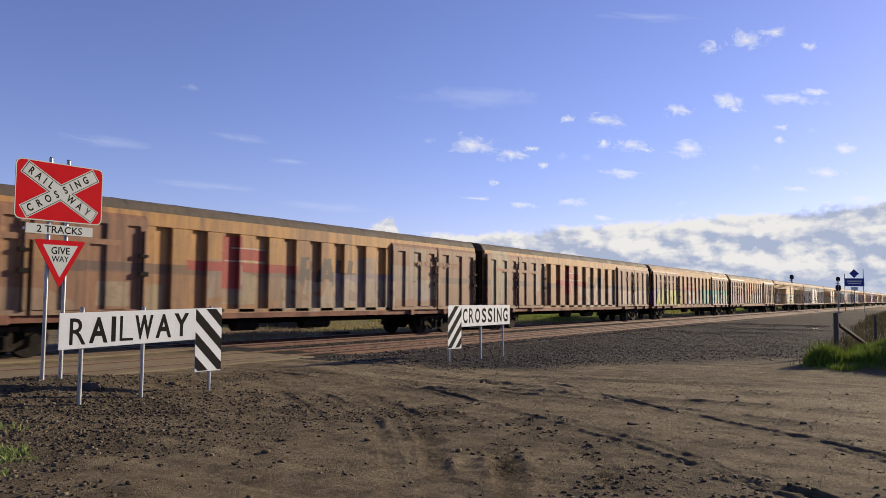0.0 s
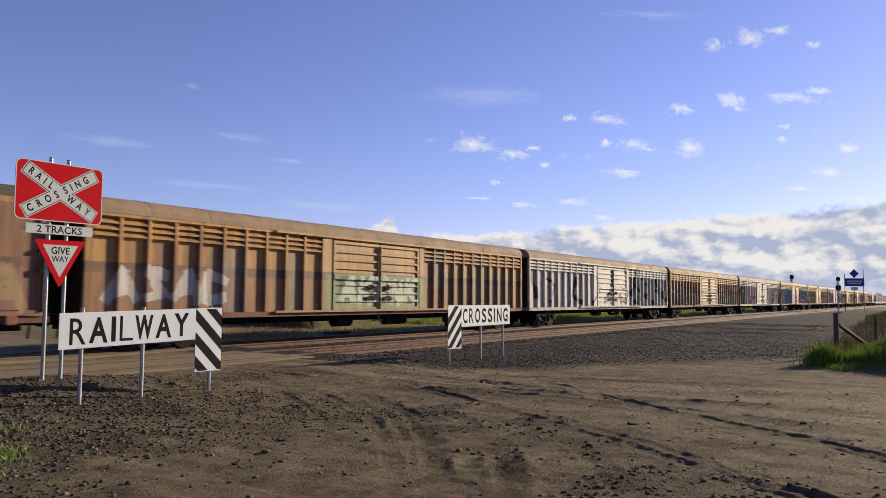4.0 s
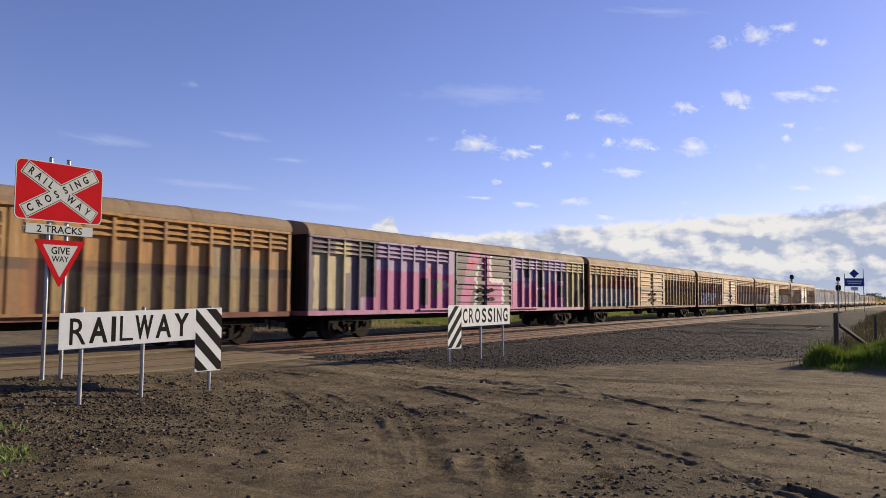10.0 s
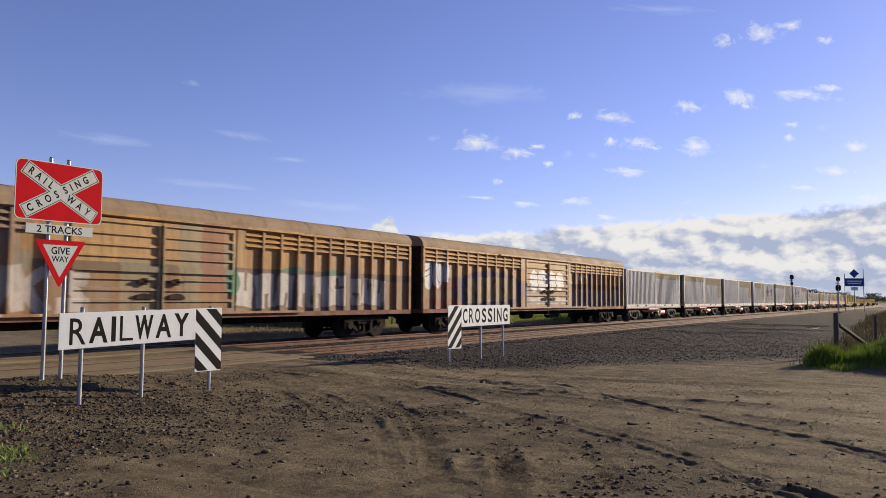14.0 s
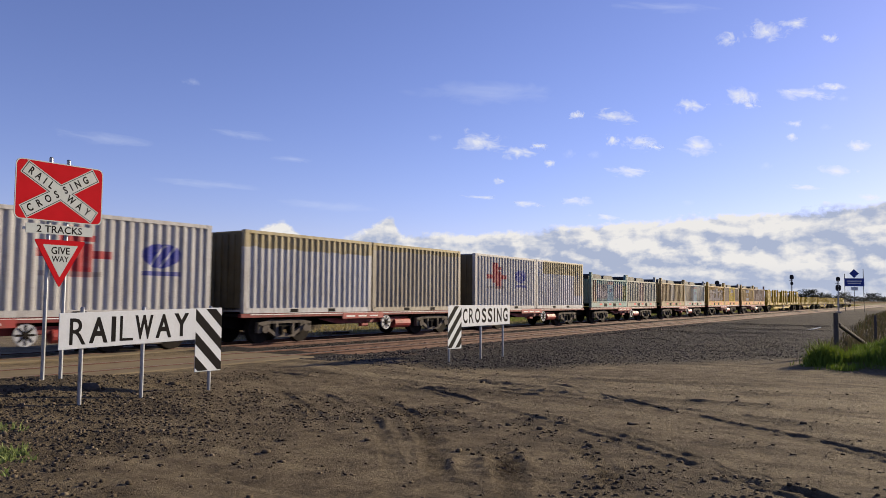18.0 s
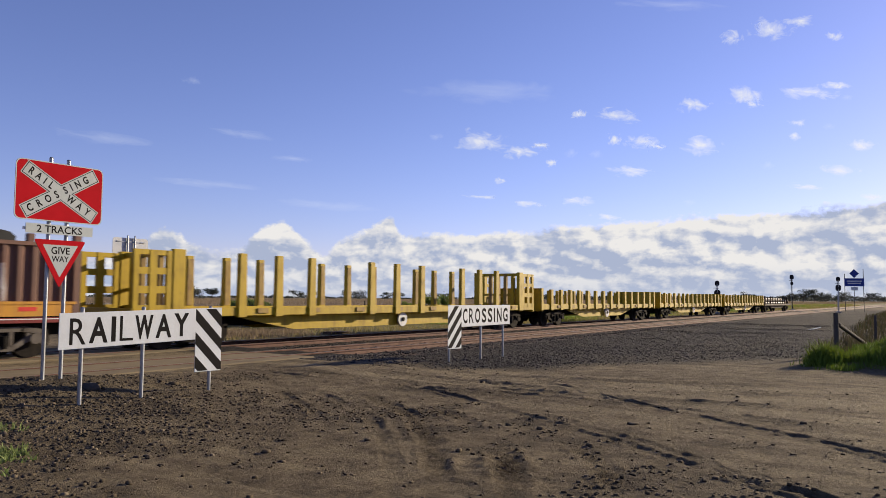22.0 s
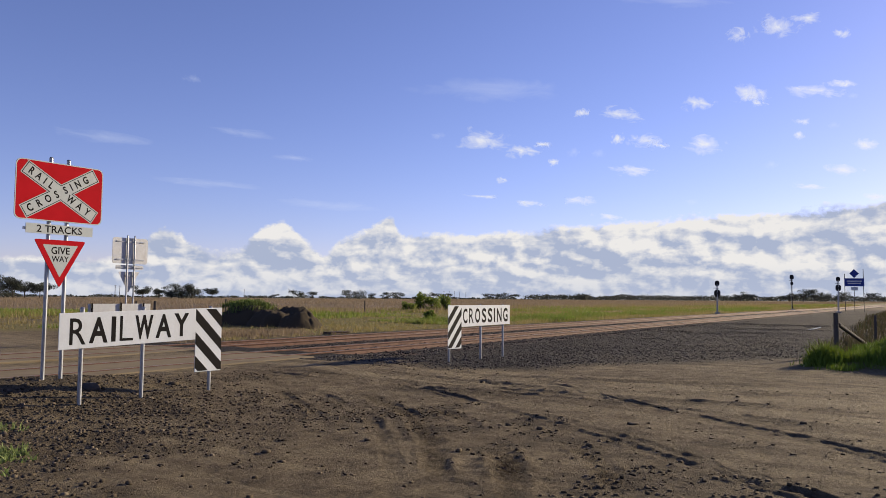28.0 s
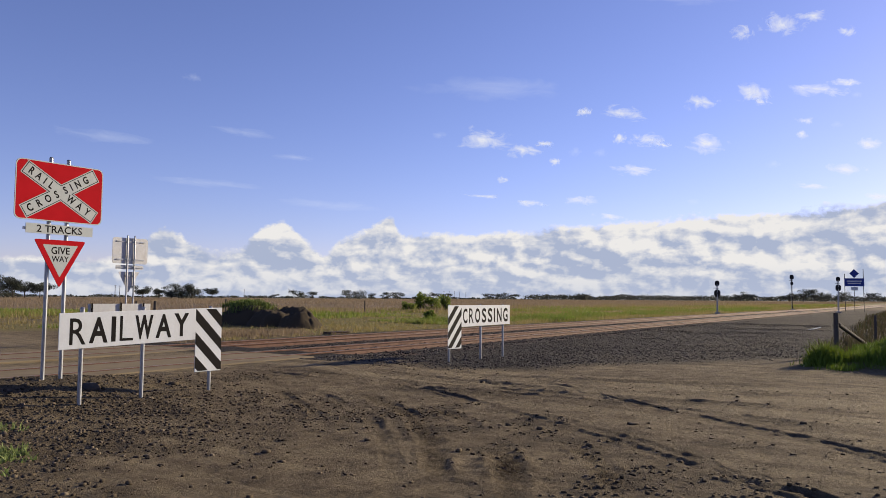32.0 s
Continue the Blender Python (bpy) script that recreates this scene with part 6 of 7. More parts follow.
DOTTED = (patches("box", [(1.2, 1.9, 1.35, 1.0), (2.29, 3.34, 1.04, 0.30), (3.0, 2.58, 0.33, 0.41)], PLUM, 0.97) + patches("box", [(1.72, 2.43, 0.87, 0.56)], (0.02, 0.115, 0.045), 1.0) + patches("box", [(1.9, 2.42, 0.5, 0.08)], WHITE_PAINT, 0.95)
          + patches("box", [(4.61, 1.70, 0.19, 0.49), (6.17, 1.61, 0.25, 0.50)], (0.16, 0.14, 0.12), 0.75) + patches("slab", [(8.22, 2.36, 0.42, 1.17), (9.96, 2.40, 0.22, 1.21), (12.78, 2.38, 0.42, 1.21)], PLUM, 0.9)
          + patches("box", [(12.57, 2.98, 1.0, 0.5)], (0.22, 0.16, 0.27), 0.8) + patches("box", [(15.51, 2.79, 0.21, 0.43), (20.47, 2.83, 0.64, 0.19), (20.47, 2.02, 0.64, 0.18)], (0.10, 0.09, 0.10), 0.85) + patches("box", [(22.21, 2.41, 0.9, 1.44)], PLUM, 0.9)
          + [("blob", x, z, r, r, 0, (0.42, 0.055, 0.085), 0.93) for x, z, r in PINK_DOTS])
LILAC, LEAF = (0.36, 0.26, 0.45), (0.07, 0.36, 0.05)
PINKVAN = (patches("slab", [(6.0, 1.75, 3.0, 0.78), (17.0, 1.65, 3.2, 0.72)], HOT_PINK, 0.95) + patches("box", [(8.98, 2.31, 0.12, 1.19)], (0.10, 0.13, 0.17), 0.9) + patches("box", [(11.54, 2.3, 2.46, 1.35)], (0.105, 0.082, 0.075), 0.96)
           + strokes([(0.42, [(9.75, 1.16), (10.6, 3.45)]), (0.40, [(11.6, 3.3), (11.75, 2.3)])], HOT_PINK, 0.95) + patches("slab", [(12.37, 1.72, 0.79, 0.65)], HOT_PINK, 0.95) + patches("slab", [(11.2, 1.5, 0.34, 0.45)], BLACKISH, 0.8)
           + strokes([(0.10, [(10.97, 2.93), (10.74, 2.33), (10.68, 1.15)]), (0.10, [(12.06, 3.45), (12.06, 2.33), (13.16, 2.32), (13.16, 1.09)]), (0.07, [(16.4, 3.2), (16.5, 2.5)]), (0.07, [(16.8, 2.05), (17.9, 2.05), (17.9, 1.1)])], WHITE_PAINT, 0.92)
           + patches("box", [(6.81, 1.75, 0.28, 0.55), (2.9, 2.6, 0.8, 1.1), (15.75, 3.04, 0.24, 0.48), (17.35, 2.79, 0.36, 0.73), (17.43, 1.47, 0.4, 0.48), (19.87, 2.78, 0.42, 0.30), (19.87, 1.90, 0.42, 0.33)], BLACKISH, 0.92)
           + patches("box", [(21.7, 2.2, 1.25, 1.4)], (0.42, 0.33, 0.13), 0.9) + patches("box", [(1.3, 2.2, 1.4, 1.4)], (0.16, 0.12, 0.15), 0.9) + patches("slab", [(1.1, 2.05, 0.75, 0.95), (1.75, 2.9, 0.45, 0.55)], (0.52, 0.44, 0.26), 0.95) + strokes([(0.38, [(22.78, 2.4), (21.9, 1.27)])], (0.10, 0.085, 0.07), 0.85)
           + strokes([(0.05, [(7.44, 2.25), (8.05, 1.78)]), (0.05, [(8.00, 2.27), (7.44, 1.61)]), (0.06, [(10.1, 2.5), (11.0, 2.8)]), (0.05, [(14.23, 2.71), (14.76, 2.42)])], LEAF)
           + patches("blob", [(7.27, 2.66, 0.15, 0.15), (10.45, 3.01, 0.17, 0.17), (16.30, 1.66, 0.17, 0.22), (18.06, 1.56, 0.17, 0.17)], (0.55, 0.05, 0.07), 0.9) + patches("blob", [(8.32, 2.08, 0.16, 0.2), (15.76, 2.16, 0.2, 0.2), (18.98, 2.62, 0.17, 0.18)], PALE, 0.9))
CHALK = (0.78, 0.78, 0.77)
INK = (0.06, 0.045, 0.04)
WHITETAGS = (patches("blob", [(5.71, 1.85, 3.3, 0.92)], (0.115, 0.095, 0.17), 0.7) + patches("slab", [(1.82, 2.01, 0.81, 0.2), (1.47, 1.19, 1.16, 0.25), (19.59, 1.72, 0.5, 0.7)], (0.34, 0.09, 0.06), 0.55)
             + patches("slab", [(3.82, 1.83, 0.42, 0.55), (4.81, 1.87, 0.35, 0.59), (5.65, 1.91, 0.36, 0.6), (6.72, 1.90, 0.44, 0.58), (7.67, 1.97, 0.38, 0.52)], (0.42, 0.30, 0.13), 0.8) + strokes([(0.05, [(3.6, 2.2), (4.1, 1.6)]), (0.05, [(5.4, 1.5), (5.9, 2.3)]), (0.05, [(6.5, 2.2), (7.0, 1.6)])], (0.3, 0.08, 0.07), 0.7)
             + patches("blob", [(0.47, 2.46, 0.36, 0.62), (1.16, 2.48, 0.42, 0.60), (1.84, 2.60, 0.26, 0.46)], CHALK, 1.0) + strokes([(0.028, [(0.30, 2.62), (0.62, 2.72)]), (0.028, [(0.30, 2.40), (0.62, 2.44)]), (0.03, [(0.80, 2.9), (0.80, 2.0)]), (0.028, [(1.15, 2.75), (1.2, 2.35), (1.35, 2.1)]), (0.028, [(1.58, 2.7), (1.6, 2.2)])], INK, 0.95)
             + patches("blob", [(9.89, 2.40, 0.46, 0.56), (10.89, 2.43, 0.6, 0.58), (12.05, 2.47, 0.42, 0.54), (12.98, 2.44, 0.54, 0.5)], CHALK, 1.0) + strokes([(0.035, [(10.33, 2.85), (10.33, 2.0)]), (0.035, [(11.0, 2.6), (11.2, 2.2)]), (0.035, [(12.5, 2.8), (12.5, 2.1)])], INK, 0.8)
             + patches("slab", [(11.61, 1.38, 2.3, 0.16)], PALE, 0.8) + strokes([(0.05, [(14.75, 3.0), (14.7, 2.5), (15.1, 2.45)]), (0.05, [(15.6, 2.45), (15.7, 2.95), (16.0, 2.45)]), (0.05, [(16.6, 2.9), (17.0, 2.5)])], CHALK, 0.95) + patches("slab", [(18.3, 1.5, 4.0, 0.5)], (0.32, 0.25, 0.25), 0.55))
BLOCK13 = bubbles(14.1, 19.2, 1.72, 1.15, (0.60, 0.56, 0.50), (0.20, 0.13, 0.09), 6, 131, 0.92) + bubbles(19.4, 21.3, 1.68, 1.05, (0.58, 0.54, 0.48), (0.20, 0.13, 0.09), 3, 132, 0.92) + patches("blob", [(14.0, 1.9, 0.3, 0.4), (16.6, 2.35, 0.5, 0.12), (18.4, 2.35, 0.4, 0.12)], (0.10, 0.24, 0.14), 0.8)
VANS = {
    0: ("plug", "ochre goods van with red emblem and faded tags", M_ROOFDARK, BAND, crest(9.1) + stroke_word("RAIL", 11.9, 2.33, 0.9, 0.95, RAILWORD, 0.9) + washes(1, 9, DULL, (1.2, 2.0), 0.8) + tag(11.0, 17.0, 1.55, 1.0, (0.36, 0.30, 0.22), (0.25, 0.15, 0.08), 6, 3, 0.55)),
    1: ("plug", "ochre goods van with red emblem, word RAIL and outlined tags", M_ROOFDARK, BAND, crest(9.3) + stroke_word("RAIL", 12.0, 2.33, 0.9, 0.95, RAILWORD, 0.9) + tag(10.6, 16.6, 1.6, 1.1, (0.36, 0.32, 0.24), (0.34, 0.13, 0.07), 6, 5, 0.7) + tag(17.4, 22.6, 1.6, 0.95, (0.33, 0.22, 0.14), PALE, 4, 8, 0.6)),
    2: ("plug", "ochre goods van with green-edged tag and yellow lettering", M_ROOFDUST, BAND, crest(9.3, 0.7) + stroke_word("RAIL", 12.2, 2.33, 0.9, 0.95, RAILWORD, 0.75) + [("box", 18.2, 1.75, 4.4, 0.62, 0, (0.06, 0.30, 0.20), 0.85)] + tag(9.0, 13.0, 1.6, 1.1, PALE, (0.28, 0.14, 0.07), 3, 11, 0.75) + tag(15.2, 22.4, 1.5, 0.9, (0.42, 0.36, 0.36), (0.12, 0.08, 0.10), 5, 12, 0.8, False) + [("slab", 0.7, 1.6, 0.7, 0.55, 0, (0.26, 0.15, 0.32), 0.9), ("slab", 4.0, 1.6, 3.3, 0.52, 0, (0.07, 0.06, 0.05), 0.8)] + tag(0.9, 7.4, 1.62, 1.05, (0.46, 0.44, 0.06), (0.10, 0.08, 0.06), 6, 13, 0.95, False)),
    3: ("plug", "ochre goods van with pale and mauve tags on doors", M_ROOFDARK, BAND, crest(9.0, 0.8) + stroke_word("RAIL", 12.0, 2.33, 0.9, 0.95, RAILWORD, 0.9) + tag(9.4, 15.4, 1.5, 0.9, (0.33, 0.36, 0.26), (0.12, 0.09, 0.07), 5, 15, 0.7) + tag(17.0, 22.4, 1.6, 1.0, (0.36, 0.27, 0.12), (0.24, 0.12, 0.10), 5, 16, 0.6) + tag(0.6, 6.0, 1.5, 0.9, (0.40, 0.28, 0.30), (0.25, 0.12, 0.16), 5, 17, 0.6)),
    4: ("louvre", "ochre louvred goods van with green and white tag on doors", M_ROOFDUST, BAND, tag(0.6, 4.6, 1.75, 0.9, WHITE_PAINT, (0.25, 0.17, 0.12), 4, 18, 0.7) + [("box", 11.6, 1.7, 2.9, 0.6, 0, (0.20, 0.32, 0.14), 0.7)] + tag(9.4, 14.0, 1.75, 0.9, (0.5, 0.56, 0.42), (0.05, 0.05, 0.05), 5, 20, 0.85)),
    5: ("louvre", "silver-sprayed louvred goods van with broad black strokes", M_ROOFDUST, None, strokes(SILVER_STROKES, (0.025, 0.025, 0.028), 0.95)),
    6: ("louvre", "ochre louvred goods van, faded red emblem and patched lower panels", M_ROOFDUST, BAND, crest(5.2, 0.55, 2.5) + [("box", 11, 1.52, 11.5, 0.52, 0, (0.30, 0.255, 0.15), 0.65), ("slab", 0.9, 2.15, 0.5, 0.1, 12, WHITE_PAINT, 0.9), ("slab", 1.5, 2.1, 0.08, 0.25, 30, WHITE_PAINT, 0.9)] + washes(31, 8, DULL + [(0.30, 0.10, 0.06)], (1.2, 2.3), 0.75) + bubbles(14.6, 22.6, 1.6, 1.0, (0.33, 0.32, 0.19), (0.24, 0.16, 0.10), 8, 34, 0.75)),
    7: ("louvre", "white-sprayed louvred goods van with pink dots and grey patches", M_ROOFDUST, None, DOTTED),
    8: ("louvre", "ochre louvred goods van with blue panels and red-edged tag", M_ROOFDUST, BAND, [("box", 5.2, 2.0, 4.0, 1.02, 0, (0.06, 0.235, 0.46), 0.95), ("box", 19.0, 2.0, 3.4, 1.02, 0, (0.06, 0.235, 0.46), 0.95)] + [("blob", 0.6 + 1.15 * k, 1.3 + 0.9 * ((k * 3) % 4) / 4, 0.45, 0.33, 20 * k, c, 0.8) for k, c in enumerate([(0.40, 0.10, 0.08), (0.42, 0.25, 0.10), (0.22, 0.27, 0.06), (0.40, 0.22, 0.06), (0.06, 0.235, 0.46), (0.42, 0.26, 0.1), (0.4, 0.12, 0.08)])] + [("blob", 19.2, 1.45, 3.3, 0.42, 0, (0.36, 0.05, 0.07), 0.85)] + tag(17.0, 21.6, 1.5, 0.95, (0.30, 0.07, 0.10), WHITE_PAINT, 3, 41, 0.9) + strokes([(0.06, [(8.9, 2.6), (9.3, 1.4), (9.9, 2.5), (10.3, 1.4)]), (0.05, [(10.8, 1.4), (11.3, 2.7), (11.8, 1.5)]), (0.05, [(10.9, 1.9), (12.6, 2.0), (12.4, 2.9), (13.2, 2.8), (13.5, 1.4)])], (0.05, 0.035, 0.03), 0.8)),
    9: ("louvre", "ochre louvred goods van with pale bubble tag and dark roof patch", M_ROOFDUST, BAND, crest(5.0, 0.6, 2.5) + [("blob", 3.8, 1.65, 3.6, 0.62, 0, (0.24, 0.12, 0.10), 0.6), ("blob", 0.5, 1.8, 0.5, 0.3, 0, (0.25, 0.36, 0.09), 0.8), ("blob", 6.2, 1.8, 0.5, 0.3, 0, (0.25, 0.36, 0.09), 0.8)] + tag(1.2, 5.6, 1.65, 1.05, (0.46, 0.42, 0.34), (0.11, 0.08, 0.07), 4, 44, 0.92) + bubbles(15.0, 22.2, 1.62, 1.0, (0.36, 0.27, 0.11), (0.27, 0.17, 0.10), 7, 45, 0.7)),
    10: ("louvre", "pink and violet sprayed louvred goods van with black outlines", M_ROOFDUST, None, PINKVAN),
    11: ("louvre", "ochre louvred goods van with white-edged teal tag", M_ROOFDUST, BAND, crest(5.0, 0.8, 2.55) + [("blob", 4.2, 1.95, 4.0, 0.6, 0, (0.30, 0.09, 0.09), 0.6), ("blob", 4.5, 1.25, 4.0, 0.25, 0, (0.15, 0.32, 0.28), 0.8)] + tag(0.4, 7.4, 1.7, 0.95, (0.36, 0.30, 0.25), WHITE_PAINT, 6, 51, 0.75) + patches("blob", [(15.6, 1.7, 1.4, 0.55), (18.2, 1.7, 2.0, 0.65), (20.6, 1.6, 1.2, 0.5)], (0.50, 0.33, 0.09), 0.6) + strokes([(0.07, [(16.4, 1.4), (16.9, 2.3), (18.0, 2.3), (18.3, 1.5)]), (0.07, [(18.6, 2.2), (19.8, 2.3), (20.2, 1.5)]), (0.06, [(15.2, 1.6), (16.0, 1.9)])], (0.12, 0.15, 0.30), 0.8)),
    12: ("louvre", "ochre louvred goods van with chunky white tag", M_ROOFDUST, BAND, crest(4.8, 0.75, 2.55) + [("blob", 1.6, 1.5, 1.3, 0.5, 0, (0.30, 0.17, 0.06), 0.7), ("blob", 4.4, 2.05, 2.4, 0.3, 0, (0.25, 0.10, 0.16), 0.7)] + bubbles(1.4, 6.3, 1.6, 1.1, WHITE_PAINT, (0.2, 0.12, 0.08), 6, 55, 0.9) + tag(9.0, 12.4, 1.45, 0.7, OCHRE_WORN, PALE, 3, 56, 0.5) + tag(16.2, 22.8, 1.65, 1.0, (0.30, 0.20, 0.13), (0.24, 0.22, 0.19), 6, 57, 0.7)),
    13: ("louvre", "ochre louvred goods van with grey-white block tags", M_ROOFDUST, BAND, crest(4.6, 0.8, 2.6) + tag(1.6, 5.4, 1.7, 1.0, (0.34, 0.26, 0.22), PALE, 3, 58, 0.85) + tag(5.6, 9.6, 1.6, 1.0, PALE, (0.3, 0.18, 0.1), 4, 59, 0.9) + BLOCK13),
    14: ("louvre", "ochre louvred goods van with bright white tags and blue-edged mural", M_ROOFDUST, BAND, WHITETAGS),
}
train = []      # things that run with the train, each with its place along it at the start
FIRST_VAN, VAN_PITCH = 5.56, 23.783
masters = {}
for k, (kind, label, top, band, marks) in VANS.items():
    x = FIRST_VAN + VAN_PITCH * k
    if kind not in masters:
        masters[kind] = plug_van() if kind == "plug" else louvre_van()
        van = masters[kind]
    else:
        van = copy_thing(masters[kind], pose(0, 0, 0))
    base, wornto = (OCHRE, OCHRE_WORN) if band else ((0.64, 0.60, 0.54), (0.42, 0.385, 0.34)) if k != 10 else (LILAC, (0.33, 0.22, 0.38))
    # a faint difference from van to van
    shade = 1 + 0.07 * math.sin(k * 2.7)
    base = [v * shade * (0.80 if kind == "plug" else 0.95) for v in base]
    if band:    # dull, rubbed lower half, different on every van
        rr = random.Random(500 + k)
        low = [("slab", VAN / 2, 1.5, VAN / 2 + 1, 0.62, 0, (0.24, 0.125, 0.07), 0.6)]
        low += [("slab", rr.uniform(0.5, VAN), rr.uniform(1.2, 2.9), rr.uniform(0.3, 0.75), rr.uniform(0.4, 1.3), 0, rr.choice(((0.24, 0.12, 0.06), (0.40, 0.22, 0.09), (0.30, 0.12, 0.07), (0.29, 0.26, 0.17), (0.27, 0.22, 0.18))), rr.uniform(0.35, 0.75)) for _ in range(12)]
        marks = low + marks
    dress(van, paint("van_paint_%s" % "abcdefghijklmno"[k], base, wornto, band, marks, 0.46 if band else 0.2), top, M_SILLRUST if band else M_SILLGREY if k != 10 else worn("sill_pink", (0.44, 0.17, 0.31), (0.26, 0.13, 0.16), 0.4), label, "goods vans of the train", paint("door_paint_%s" % "abcdefghijklmno"[k], (0.27, 0.135, 0.075), (0.19, 0.095, 0.06), band, marks, 0.5) if kind == "plug" else paint("door_paint_%s" % "abcdefghijklmno"[k], (0.52, 0.315, 0.125), (0.38, 0.225, 0.10), band, marks, 0.3) if band else None)
    if kind == "plug":
        words("lettering", "MULTI-FREIGHTER", 0.30, M_LETTERDARK, van, Matrix.Translation((VAN - 3.05, -HALF - 0.104, 2.86)) @ SIGN_LETTERS, 1.25, 0.002, "faded dark lettering")
        part("faded_line", Mesh().box(0.9, 5.4, -HALF - 0.1025, -HALF - 0.1005, 2.78, 2.92), M_LETTERDARK, van, "faded line of unreadable lettering")
    if k == 9:
        part("roof_patch", Mesh().prism([(y * 1.004, z + 0.02) for y, z in arch(3.62, 4.15, 0.45, HALF + 0.01)], 10.0, 12.6, "x"), M_STEELDARK, van, "dark patch on the roof")
    train.append((van, x))
    van.location = (x, FAR_TRACK, 0)

# ---------------- container wagons ----------------


def flat_wagon(length):
    w = new("container_wagon")
    part("side_sill", Mesh().box(0, length, -1.22, -1.10, 0.83, 0.96), M_DECKRED, w, "dull red side beam", bevel=0.01)
    part("side_sill", Mesh().box(0, length, 1.10, 1.22, 0.74, 0.96), M_DECKRED, w, "dull red side beam", bevel=0.01)
    part("deck", Mesh().box(0, length, -1.10, 1.10, 0.86, 0.94), M_STEELDARK, w)
    part("marking", Mesh().box(0.4, length - 0.4, -1.225, -1.221, 0.915, 0.94), M_LABEL, w, "pale line along the beam")
    part("name_panel", Mesh().box(4.6, 6.9, -1.235, -1.20, 0.73, 0.93), M_TANKRED, w, "brighter red panel")
    for k in range(3):
        part("text_bar", Mesh().box(4.8 + 0.65 * k, 5.25 + 0.65 * k, -1.2385, -1.2355, 0.79, 0.84), M_LABEL, w)
    part("centre_sill", Mesh().box(0.1, length - 0.1, -0.3, 0.3, 0.5, 0.86), M_STEELDARK, w)
    part("truss", Mesh().prism([(3.6, 0.74), (length - 3.6, 0.74), (length - 4.6, 0.55), (4.6, 0.55)], -1.0, -0.92), M_DECKRED, w)
    hw = part("brake_wheel", Mesh().bar((length - 5.3, -1.17, 0.55), (length - 5.3, -1.13, 0.55), 0.27, 20), M_SILVER, w, "spoked pale brake wheel")
    part("hub", Mesh().bar((length - 5.3, -1.2, 0.55), (length - 5.3, -1.17, 0.55), 0.07, 10), M_STEELDARK, hw)
    for a in range(4):
        dx, dz = 0.26 * math.cos(a * math.pi / 4), 0.26 * math.sin(a * math.pi / 4)
        part("spoke_gap", Mesh().beam((length - 5.3 - dx * 0.9, -1.174, 0.55 - dz * 0.9), (length - 5.3 + dx * 0.9, -1.174, 0.55 + dz * 0.9), 0.012, 0.05), M_STEELDARK, hw)
    part("air_tank", Mesh().bar((length - 4.6, -0.9, 0.50), (length - 3.6, -0.9, 0.50), 0.19, 14), M_TANKRED, w, "red air tank")
    part("valve", Mesh().box(5.9, 6.3, -1.0, -0.8, 0.42, 0.62), M_TANKRED, w, bevel=0.03)
    couplers(w, length)
    for x in (2.0, length - 2.0):
        bogie(w, x, M_BOGIEPALE)
    return w


BOX = 6.06
# container ends stand in shade; their darkness is put into this olive colour
M_ENDOLIVE = worn("container_end", (0.15, 0.125, 0.07), (0.08, 0.065, 0.04), 0.5, 0.8, 0.0, 1.2, 0.2)


def corrugated(x0, x1, yo, depth, z0, z1, pitch, s):
    """A folded steel wall."""
    m, n = Mesh(), max(2, round((x1 - x0) / pitch))
    p = (x1 - x0) / n
    line = []
    for k in range(n):
        x = x0 + p * k
        line += [(x, yo), (x + p * 0.30, yo), (x + p * 0.48, yo - s * depth), (x + p * 0.82, yo - s * depth)]
    line.append((x1, yo))
    for z in (z0, z1):
        m.v += [(x, y, z) for x, y in line]
    k = len(line)
    m.f = [(i, i + 1, k + i + 1, k + i) for i in range(k - 1)]
    b = len(m.v)
    m.box(x0, x1, min(yo - s * (depth + 0.03), yo - s * (depth + 0.01)), max(yo - s * (depth + 0.03), yo - s * (depth + 0.01)), z0, z1)
    return m


